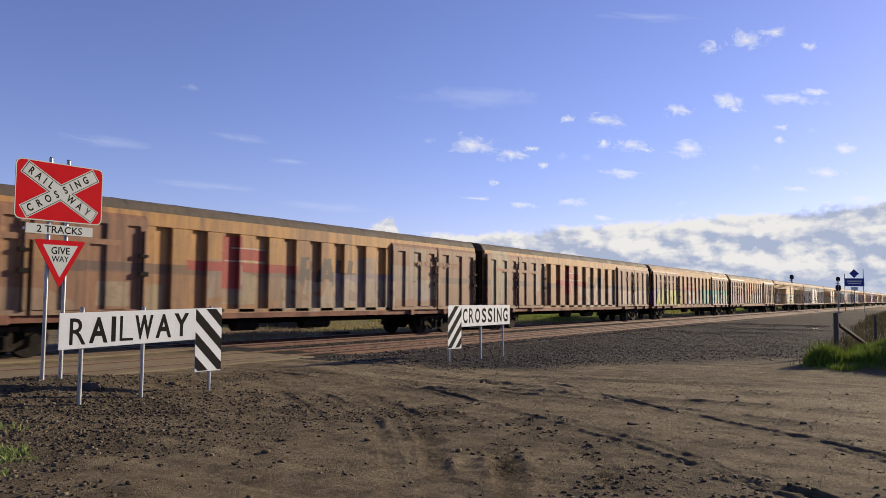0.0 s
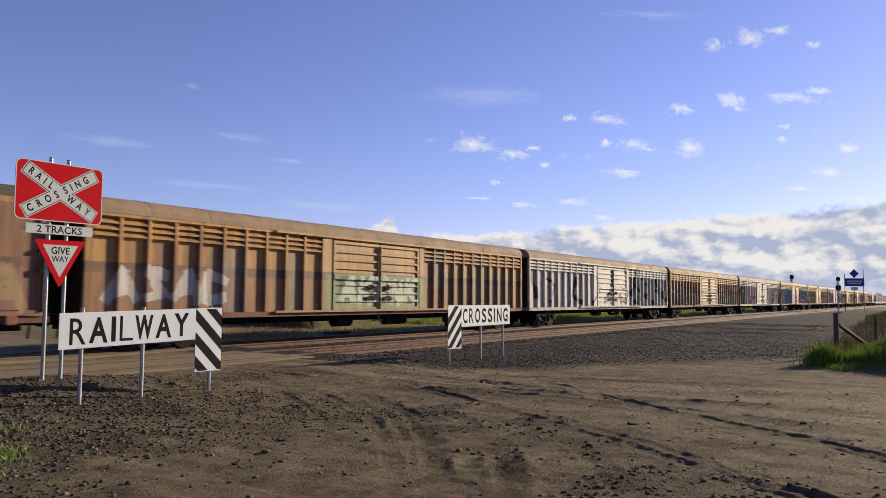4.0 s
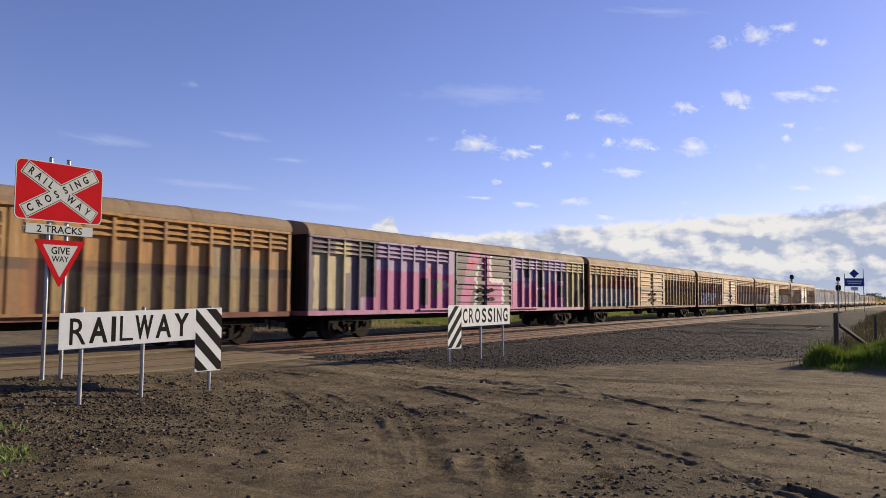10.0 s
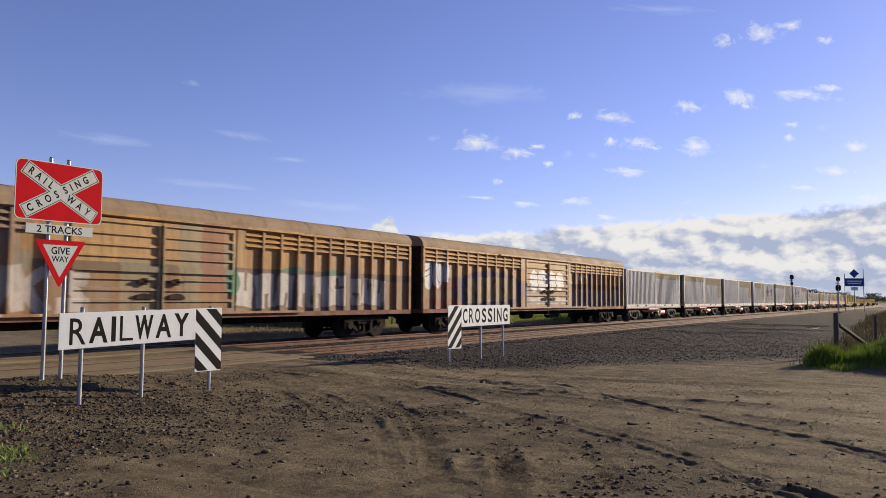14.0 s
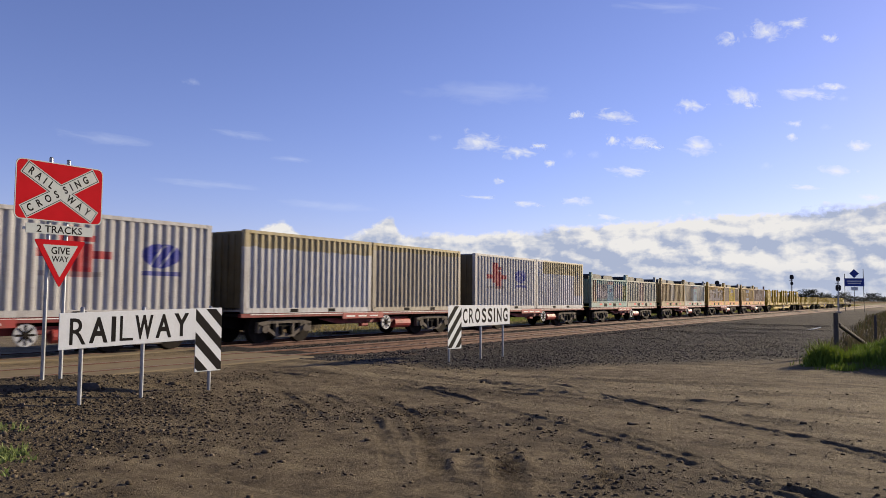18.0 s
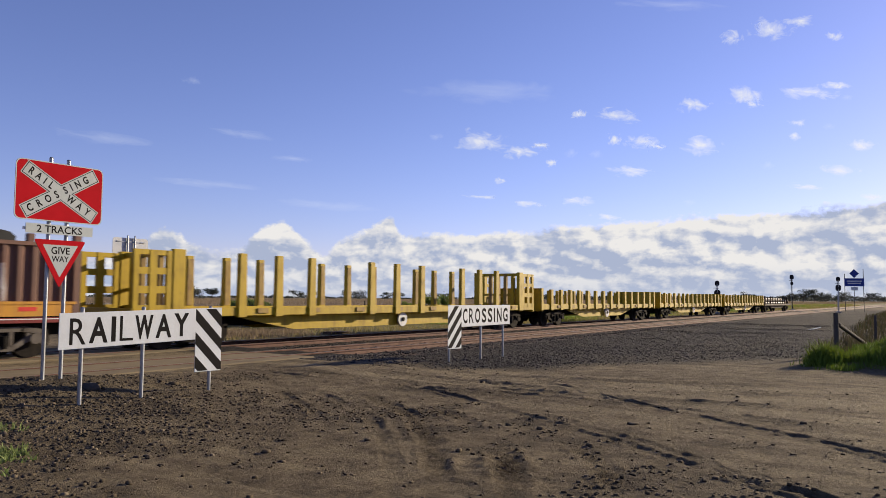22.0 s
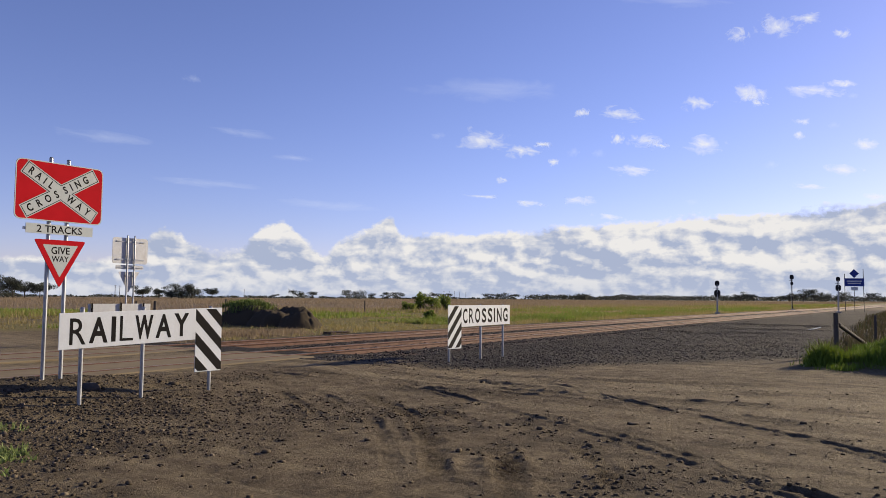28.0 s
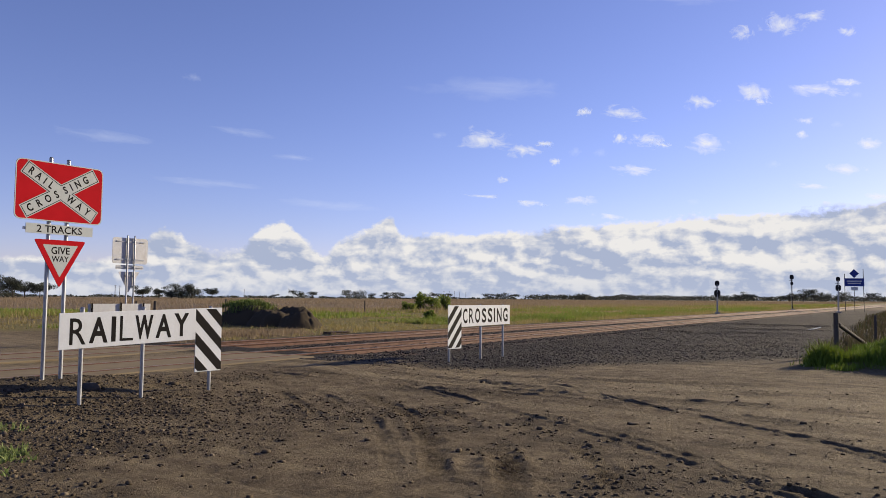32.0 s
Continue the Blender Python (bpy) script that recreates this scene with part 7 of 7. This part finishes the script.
def tall_container(h=2.59):
    """A closed corrugated shipping container, its lower front corner at x = 0."""
    c = new("shipping_container")
    half = 1.22
    for s in (-1, 1):
        part("side_wall", corrugated(0.12, BOX - 0.12, s * (half - 0.01), 0.05, 0.16, h - 0.1, 0.278, s), None, c, "corrugated steel side")
        part("bottom_rail", Mesh().box(0.12, BOX - 0.12, min(s * half, s * (half - 0.1)), max(s * half, s * (half - 0.1)), 0.0, 0.16), None, c)
        part("top_rail", Mesh().box(0.12, BOX - 0.12, min(s * half, s * (half - 0.06)), max(s * half, s * (half - 0.06)), h - 0.1, h), None, c)
        for x in (1.95, 3.75):
            part("fork_pocket", Mesh().box(x, x + 0.36, min(s * half, s * (half + 0.004)), max(s * half, s * (half + 0.004)), 0.02, 0.13), M_BLACK, c, "dark fork pocket")
        for x in (0.0, BOX - 0.16):
            part("corner_post", Mesh().box(x, x + 0.16, min(s * half, s * (half - 0.15)), max(s * half, s * (half - 0.15)), 0.1, h - 0.1), None, c)
            for z in (0.0, h - 0.118):
                part("corner_casting", Mesh().box(x - 0.005, x + 0.17, min(s * (half + 0.006), s * (half - 0.16)), max(s * (half + 0.006), s * (half - 0.16)), z, z + 0.12), None, c, bevel=0.01)
    part("roof", Mesh().box(0.05, BOX - 0.05, -half + 0.06, half - 0.06, h - 0.06, h - 0.02), None, c)
    part("floor", Mesh().box(0.05, BOX - 0.05, -half + 0.1, half - 0.1, 0.05, 0.17), None, c)
    for x in (0.05, BOX - 0.09):
        wall = part("end_wall", Mesh().box(x, x + 0.04, -half + 0.15, half - 0.15, 0.1, h - 0.05), M_ENDOLIVE, c, "dark olive container end, shade in its colour")
        for k in range(7):
            y = -0.95 + 0.31 * k
            part("end_rib", Mesh().box(x - 0.035 if x < 1 else x + 0.04, x if x < 1 else x + 0.075, y - 0.07, y + 0.07, 0.16, h - 0.12), M_ENDOLIVE, wall)
    return c


def bin_container(h=1.78):
    """A half-height open bulk bin with tall corner posts and raised hatch covers."""
    c = new("bulk_bin")
    half = 1.22
    for s in (-1, 1):
        part("side_wall", corrugated(0.14, BOX - 0.14, s * (half - 0.02), 0.07, 0.36, h - 0.08, 0.34, s), None, c, "ribbed steel side")
        part("base_beam", Mesh().box(0.1, BOX - 0.1, min(s * half, s * (half - 0.12)), max(s * half, s * (half - 0.12)), 0.02, 0.30), None, c)
        part("ledge", Mesh().box(0.1, BOX - 0.1, min(s * (half + 0.02), s * (half - 0.1)), max(s * (half + 0.02), s * (half - 0.1)), 0.30, 0.37), None, c)
        part("top_rail", Mesh().box(0.1, BOX - 0.1, min(s * (half + 0.01), s * (half - 0.1)), max(s * (half + 0.01), s * (half - 0.1)), h - 0.09, h), None, c)
        for x in (2.0, 3.55):
            part("fork_pocket", Mesh().box(x, x + 0.5, min(s * half, s * (half + 0.004)), max(s * half, s * (half + 0.004)), 0.05, 0.25), M_BLACK, c, "dark fork pocket")
        for x in (1.3, 2.85, 4.6):
            part("reflector", Mesh().box(x, x + 0.42, min(s * half, s * (half + 0.004)), max(s * half, s * (half + 0.004)), 0.14, 0.24), M_MARKRED, c, "red reflector strip")
        for x in (0.0, BOX - 0.18):
            part("corner_post", Mesh().box(x, x + 0.18, min(s * (half + 0.01), s * (half - 0.16)), max(s * (half + 0.01), s * (half - 0.16)), 0.0, h + 0.38), None, c, bevel=0.01)
    for x in (0.06, BOX - 0.12):
        wall = part("end_wall", Mesh().box(x, x + 0.06, -half + 0.16, half - 0.16, 0.3, h - 0.02), None, c)
        for k in range(6):
            y = -0.9 + 0.36 * k
            part("end_rib", Mesh().box(x - 0.04 if x < 1 else x + 0.06, x if x < 1 else x + 0.10, y - 0.06, y + 0.06, 0.36, h - 0.1), None, wall)
    part("floor", Mesh().box(0.1, BOX - 0.1, -half + 0.1, half - 0.1, 0.25, 0.4), None, c)
    part("cover", Mesh().box(0.2, BOX - 0.2, -half + 0.12, half - 0.12, h - 0.12, h - 0.04), M_TARP, c)
    for x0, x1, zt in ((0.7, 2.75, 0.30), (3.1, 4.7, 0.27)):
        m = Mesh()
        m.prism([(x0, h - 0.04), (x1, h - 0.04), (x1, h + zt * 0.5), (x1 - 0.12, h + zt * 0.85), (x1 - 0.3, h + zt), (x0 + 0.2, h + zt), (x0, h + zt * 0.7)], -0.75, 0.6)
        part("hatch", m, M_TARP, c, "dark raised hatch cover")
    return c


def dress_box(c, material, label, category, group, base=None):
    tagged(c, label, category, group)
    for o in c.children_recursive:
        slot = o.material_slots[0]
        if slot.link == "DATA" and slot.material:
            continue
        slot.link = "OBJECT"
        slot.material = base if base and o.name.startswith(("base_beam", "ledge", "floor")) else material
    return c


def box_paint(name, base, worn_to, top=None, marks=(), grime=0.24):
    more = [("slab", 3.0, 2.62, 3.2, top[1], 0, top[0], 0.75)] if top else []
    return paint(name, base, worn_to, None, more + list(marks), grime)


GREYWHITE, GREYWORN = (0.56, 0.565, 0.585), (0.46, 0.45, 0.44)
YELLOWED = (0.385, 0.305, 0.115)
R_, B_ = (0.42, 0.03, 0.04), (0.035, 0.05, 0.34)
LOGOS = [("box", 2.0, 1.55, 0.95, 0.10, 0, R_, 0.9), ("box", 1.85, 1.75, 0.28, 0.48, 0, R_, 0.9), ("box", 2.15, 1.4, 0.30, 0.42, 0, R_, 0.9), ("box", 2.15, 1.95, 0.38, 0.08, 0, R_, 0.9), ("box", 1.9, 1.05, 0.8, 0.06, 0, (0.25, 0.22, 0.22), 0.6),
         ("blob", 4.45, 1.62, 0.62, 0.33, 0, B_, 0.92), ("slab", 4.3, 1.62, 0.03, 0.36, 35, GREYWHITE, 0.9), ("slab", 4.65, 1.62, 0.03, 0.36, 35, GREYWHITE, 0.9), ("box", 4.45, 1.13, 0.62, 0.06, 0, B_, 0.75)]
P_WHITE = box_paint("container_white", GREYWHITE, GREYWORN)
P_TOPPED = box_paint("container_yellowed", GREYWHITE, GREYWORN, (YELLOWED, 0.55))
P_PATCH = box_paint("container_patched", GREYWHITE, GREYWORN, None, [("box", 3.4, 2.2, 2.6, 0.34, 0, YELLOWED, 0.8), ("slab", 5.4, 1.6, 0.6, 0.9, 0, YELLOWED, 0.6), ("box", 5.3, 1.75, 0.13, 0.32, 0, (0.25, 0.24, 0.25), 0.7)])
P_LOGO = box_paint("container_logos", (0.51, 0.51, 0.51), GREYWORN, None, LOGOS)
P_BEIGE = box_paint("container_beige", (0.41, 0.375, 0.305), (0.33, 0.28, 0.21), (YELLOWED, 0.3))
P_GREY = box_paint("container_grey", (0.395, 0.405, 0.41), (0.315, 0.305, 0.30))
TALL = [(P_WHITE, P_TOPPED), (P_TOPPED, P_PATCH), (P_WHITE, P_PATCH), (P_PATCH, P_LOGO), (P_TOPPED, P_BEIGE), (P_LOGO, P_PATCH)]
TALL_WORDS = {P_WHITE: "off-white", P_TOPPED: "off-white, yellowed along the top,", P_PATCH: "off-white with mustard patches", P_LOGO: "white with red and blue emblems", P_BEIGE: "beige stained", P_GREY: "pale grey"}
TEAL, CREAM, MUSTARD, TAN, BROWN = (0.14, 0.30, 0.29), (0.36, 0.385, 0.34), (0.46, 0.265, 0.02), (0.325, 0.245, 0.16), (0.185, 0.09, 0.062)


def bin_label(c=(0.30, 0.45, 0.52)):
    return [("box", 3.2, 1.05, 0.55, 0.72, 0, c, 0.9), ("box", 3.2, 1.55, 0.45, 0.10, 0, (0.5, 0.25, 0.2), 0.7), ("blob", 3.25, 1.1, 0.22, 0.13, 0, (0.15, 0.08, 0.2), 0.8)]


BINS = [
    (box_paint("bin_teal", TEAL, (0.30, 0.36, 0.33), None, tag(1.0, 2.6, 1.0, 0.95, (0.46, 0.42, 0.42), (0.13, 0.075, 0.11), 3, 71) + tag(3.9, 5.4, 1.0, 0.95, (0.46, 0.40, 0.40), (0.13, 0.075, 0.11), 3, 72) + bin_label() + [("slab", 0.5, 1.0, 0.35, 0.7, 0, (0.42, 0.20, 0.06), 0.6), ("slab", 5.6, 0.9, 0.3, 0.5, 0, (0.33, 0.28, 0.05), 0.7)]), "teal bulk bin with painted tags and pale blue label"),
    (box_paint("bin_cream", CREAM, (0.36, 0.33, 0.25), None, [("slab", 3.0, 1.0, 0.5, 0.7, 0, (0.46, 0.32, 0.26), 0.7)]), "greenish cream bulk bin with faded label"),
    (box_paint("bin_tan", (0.37, 0.255, 0.085), (0.29, 0.20, 0.09), None, [("box", 3.0, 1.1, 0.5, 0.65, 0, (0.48, 0.44, 0.38), 0.7)]), "mustard-tan bulk bin with worn label"),
    (box_paint("bin_pale", (0.40, 0.43, 0.42), (0.34, 0.31, 0.25), None, bin_label() + [("slab", 1.2, 1.1, 0.7, 0.7, 0, (0.36, 0.27, 0.15), 0.6)]), "pale bulk bin with light blue label"),
    (box_paint("bin_mustard", MUSTARD, (0.38, 0.215, 0.03), None, tag(0.7, 5.5, 0.95, 1.0, (0.52, 0.45, 0.40), (0.13, 0.075, 0.04), 7, 75, 0.9) + [("box", 3.2, 1.35, 0.6, 0.25, 0, PALE, 0.7)]), "mustard yellow bulk bin covered in a pale tag"),
    (box_paint("bin_weathered", TAN, (0.28, 0.21, 0.15), None, [("box", 3.2, 0.95, 1.3, 0.85, 0, (0.72, 0.52, 0.02), 0.95), ("box", 3.2, 1.4, 0.6, 0.18, 0, PALE, 0.9), ("blob", 3.2, 1.05, 0.22, 0.14, 0, B_, 0.6)]), "weathered tan bulk bin with bright yellow panel"),
    (box_paint("bin_yellow", (0.44, 0.265, 0.035), (0.33, 0.20, 0.05), None, [("box", 3.0, 1.45, 0.75, 0.17, 0, WHITE_PAINT, 0.85), ("box", 3.0, 1.05, 0.3, 0.14, 0, PALE, 0.8), ("box", 3.0, 0.6, 0.75, 0.15, 0, WHITE_PAINT, 0.85), ("ring", 5.2, 1.1, 0.3, 0.4, 0, (0.2, 0.11, 0.1), 0.8)]), "yellow bulk bin with white label panels"),
    (box_paint("bin_brown", BROWN, (0.15, 0.08, 0.06), None, [("box", 3.3, 0.85, 0.6, 0.85, 0, (0.44, 0.38, 0.34), 0.6)] + tag(1.6, 4.2, 0.8, 0.95, (0.26, 0.15, 0.11), WHITE_PAINT, 5, 79, 0.8)), "brown bulk bin with white scrawl"),
]
BOX_PITCH, DECK = 13.476, 0.97
WAGON = 12.45
M_ORANGE = worn("beam_orange", (0.56, 0.27, 0.03), (0.36, 0.17, 0.04), 0.4, 0.6, 0.0, 2.0, 0.2)
flat0 = flat_wagon(WAGON)
tall0, bin0 = tall_container(), bin_container()
for k in range(10):
    x = 362.16 + BOX_PITCH * k
    w = flat0 if k == 0 else copy_thing(flat0, pose(0, 0, 0))
    tagged(w, "dull red skeletal container wagon with dusty pale bogies", "flat wagon", "container wagons of the train")
    train.append((w, x, 0))
    for i in range(2):
        if k < 6:
            c = tall0 if k + i == 0 else copy_thing(tall0, pose(0, 0, 0))
            dress_box(c, TALL[k][i], TALL_WORDS[TALL[k][i]] + " corrugated shipping container", "container", "shipping containers on the train")
        else:
            c = bin0 if k == 6 and i == 0 else copy_thing(bin0, pose(0, 0, 0))
            m, lab = BINS[(k - 6) * 2 + i]
            dress_box(c, m, lab, "bulk container", "bulk bins on the train", M_ORANGE if k > 7 else None)
        train.append((c, x + 0.1 + 6.16 * i, DECK))

# ---------------- timber wagons ----------------


def log_deck(w, length):
    part("side_beam", Mesh().box(0.1, length - 0.1, -1.30, -1.18, 0.90, 1.16), M_LOGYELLOW, w, "yellow side beam", bevel=0.015)
    part("side_beam", Mesh().box(0.1, length - 0.1, 1.18, 1.30, 0.90, 1.16), M_LOGYELLOW, w, "yellow side beam", bevel=0.015)
    part("deck", Mesh().box(0.1, length - 0.1, -1.18, 1.18, 0.98, 1.06), M_LOGINNER, w)
    part("end_beam", Mesh().box(0, 0.12, -1.3, 1.3, 0.82, 1.16), M_LOGYELLOW, w)
    part("end_beam", Mesh().box(length - 0.12, length, -1.3, 1.3, 0.82, 1.16), M_LOGYELLOW, w)
    for s in (-1, 1):
        y = s * 0.95
        part("fish_belly", Mesh().prism([(3.6, 0.92), (length - 3.6, 0.92), (length - 4.4, 0.74), (length - 6.2, 0.42), (6.2, 0.42), (4.4, 0.74)], y - 0.04, y + 0.04), M_LOGYELLOW, w, "deep yellow girder")
    part("centre_sill", Mesh().box(0.1, length - 0.1, -0.3, 0.3, 0.58, 0.98), M_STEELDARK, w)
    for k in range(9):
        part("scroll_bracket", Mesh().box(2.0 + k * (length - 4.4) / 8, 2.42 + k * (length - 4.4) / 8, -1.34, -1.30, 0.98, 1.13), M_LOGINNER, w)
    hw = part("brake_wheel", Mesh().bar((length * 0.52, -1.16, 0.64), (length * 0.52, -1.10, 0.64), 0.28, 20), M_SILVER, w, "pale brake wheel")
    part("hub", Mesh().bar((length * 0.52, -1.2, 0.64), (length * 0.52, -1.16, 0.64), 0.08, 10), M_STEELDARK, hw)
    couplers(w, length)
    for x in (2.2, length - 2.2):
        bogie(w, x, M_BOGIE)


def stanchion(w, x, s, top):
    p = part("stanchion", Mesh().prism([(x - 0.16, 0.86), (x + 0.16, 0.86), (x + 0.13, top), (x - 0.13, top)], min(s * 1.20, s * 1.36), max(s * 1.20, s * 1.36)), M_LOGYELLOW, w, bevel=0.012)
    part("wear_strip", Mesh().box(x - 0.10, x + 0.10, min(s * 1.20, s * 1.185), max(s * 1.20, s * 1.185), 1.2, top - 0.1), M_LOGINNER, p)


def log_wagon(length, top, tall):
    w = new("timber_wagon")
    log_deck(w, length)
    if tall:
        for x in (3.7, 5.2, 6.7, 9.85, 11.4, 13.05, 16.1, 17.6, 19.15):
            for s in (-1, 1):
                stanchion(w, x, s, top)
        for x0, x1 in ((0.05, 1.22), (length - 1.22, length - 0.05)):
            left = x0 < 1
            inner = x1 + 0.22 if left else x0 - 0.22
            cage = part("end_cage", Mesh().box(inner - 0.06, inner + 0.06, -1.3, 1.3, 2.62, 2.76).box(inner - 0.06, inner + 0.06, -1.3, 1.3, 1.06, 1.22).box(inner - 0.03, inner + 0.03, -1.3, 1.3, 1.62, 1.72), M_LOGYELLOW, w, "yellow open-framed end bulkhead")
            for y in (-0.86, -0.43, 0.0, 0.43, 0.86):
                part("upright", Mesh().box(inner - 0.08, inner + 0.08, y - 0.085, y + 0.085, 1.06, 2.76), M_LOGYELLOW if abs(y) > 0.5 else M_LOGINNER, cage, bevel=0.01)
            for s in (-1, 1):
                y0, y1 = min(s * 1.2, s * 1.32), max(s * 1.2, s * 1.32)
                part("corner_column", Mesh().box(inner - 0.2, inner + 0.2, y0 - 0.02, y1 + 0.02, 0.88, top), M_LOGYELLOW, cage, bevel=0.012)
                fm = Mesh()
                for a, b in ((x0, x0 + 0.16), ((x0 + x1) / 2 - 0.11, (x0 + x1) / 2 + 0.11), (x1 - 0.16, x1)):
                    fm.box(a, b, y0, y1, 1.06, 2.74)
                for z0, z1 in ((1.06, 1.24), (1.56, 1.76), (2.08, 2.26), (2.60, 2.74)):
                    for a, b in ((x0 + 0.16, (x0 + x1) / 2 - 0.11), ((x0 + x1) / 2 + 0.11, x1 - 0.16)):
                        fm.box(a, b, y0 + 0.012, y1 - 0.012, z0, z1)
                part("side_frame", fm, M_LOGYELLOW, cage)
    else:
        for k in range(14):
            for s in (-1, 1):
                stanchion(w, 1.25 + k * (length - 2.42) / 13, s, top)
        for x in (0.06, length - 0.18):
            b = part("bulkhead", Mesh().box(x + 0.03, x + 0.08, -1.14, 1.14, 1.06, 1.98), M_LOGYELLOW, w, "low solid yellow bulkhead")
            for y in (-0.42, 0.42):
                part("bulkhead_rib", Mesh().box(x, x + 0.12, y - 0.05, y + 0.05, 1.06, 1.98), M_LOGINNER, b, bevel=0.01)
            part("bulkhead_cap", Mesh().box(x, x + 0.12, -1.14, 1.14, 1.98, 2.04), M_LOGYELLOW, b)
            for s in (-1, 1):
                part("corner_column", Mesh().box(x - 0.08, x + 0.16, min(s * 1.14, s * 1.34), max(s * 1.14, s * 1.34), 0.86, 2.04), M_LOGYELLOW, b, bevel=0.012)
                part("corner_gusset", Mesh().prism([(x + 0.16, 1.1), (x + 0.5, 1.1), (x + 0.16, 1.5)] if x < 1 else [(x - 0.08, 1.1), (x - 0.42, 1.1), (x - 0.08, 1.5)], min(s * 1.18, s * 1.26), max(s * 1.18, s * 1.26)), M_LOGYELLOW, b)
    return w


lw = log_wagon(23.0, 2.80, True)
tagged(lw, "yellow timber wagon with tall stanchions and framed ends", "timber wagon", "timber wagons of the train")
train.append((lw, 497.1, 0))
for x0, x1 in ((520.95, 539.5), (540.72, 559.3), (560.5, 579.35)):
    lw = log_wagon(x1 - x0, 1.99, False)
    tagged(lw, "yellow timber wagon with short stanchions and low ends", "timber wagon", "timber wagons of the train")
    train.append((lw, x0, 0))

# ---------------- last wagon, with a load of pipes ----------------
L5 = 18.3
pw = new("pipe_wagon")
tagged(pw, "rusty brown flat wagon with slanted end braces and short pins", "flat wagon")
part("side_beam", Mesh().box(0, L5, -1.28, -1.14, 0.80, 1.04), M_RUST, pw, bevel=0.015)
part("side_beam", Mesh().box(0, L5, 1.14, 1.28, 0.80, 1.04), M_RUST, pw, bevel=0.015)
part("deck", Mesh().box(0, L5, -1.14, 1.14, 0.92, 1.0), M_RUST, pw)
part("pale_strip", Mesh().box(0.8, L5 - 0.4, -1.30, -1.281, 0.92, 0.97), M_PIPE, pw)
for x, d in ((0.9, 1), (L5 - 0.9, -1)):
    for y in (-1.0, 1.0):
        part("end_brace", Mesh().beam((x - 0.4 * d, y, 1.0), (x + 0.9 * d, y, 1.95), 0.12, 0.16), M_RUST, pw)
        part("end_post", Mesh().box(x + 0.85 * d - 0.07, x + 0.85 * d + 0.07, y - 0.07, y + 0.07, 1.0, 1.98), M_RUST, pw)
for k in range(9):
    for y in (-1.16, 1.16):
        part("pin", Mesh().bar((2.6 + k * 1.65, y, 1.0), (2.6 + k * 1.65, y, 1.86), 0.05, 8), M_RUST, pw)
part("centre_sill", Mesh().box(0.1, L5 - 0.1, -0.3, 0.3, 0.5, 0.9), M_STEELDARK, pw)
part("truss", Mesh().prism([(4, 0.8), (L5 - 4, 0.8), (L5 - 5.5, 0.5), (5.5, 0.5)], -1.05, -0.95), M_RUST, pw)
couplers(pw, L5)
for x in (2.2, L5 - 2.2):
    bogie(pw, x, M_BOGIE)
train.append((pw, 580.2, 0))
for row, (z, ys) in enumerate(((1.02, (-0.8, -0.35, 0.1, 0.55)), (1.27, (-0.6, -0.1, 0.4)), (1.50, (-0.4, 0.1)))):
    for y in ys:
        pipe = thing("steel_pipe", 0, 0, 0, "long pale rusty steel pipe stacked on a flat wagon", "pipe", "pipe load")
        part("tube", Mesh().bar((2.2, y, z + 0.115), (L5 - 2.2 + 0.3 * math.sin(y * 9), y, z + 0.115), 0.112, 10), M_PIPE if row != 1 else M_RUST, pipe)
        train.append((pipe, 580.2, 0))

# ================= motion along the track and in the sky =================


def run_of(t):
    """How far the train has come since the start: it slows slightly, then rolls on evenly."""
    u = min(t, 22.0)
    return 22.672 * u - 0.0012272 * u ** 3 + 20.89 * max(t - 22.0, 0.0)


def motions():
    times = [0.0, 0.1] + [float(k) for k in range(1, 32)] + [31.9, 32.0]
    for item in train:
        ob, x = item[0], item[1]
        z = item[2] if len(item) > 2 else 0.0
        walk(ob, [(t, pose(x - run_of(t), FAR_TRACK, z)) for t in times])
    # the cloud layer drifts to the right and towards the camera
    side = Vector((math.sin(HEADING), -math.cos(HEADING), 0))
    ahead = Vector((math.cos(HEADING), math.sin(HEADING), 0))
    walk(sky_clouds, [(t, Matrix.Translation((side * 0.69 - ahead * 1.75) * (t - 28))) for t in times])


motions()
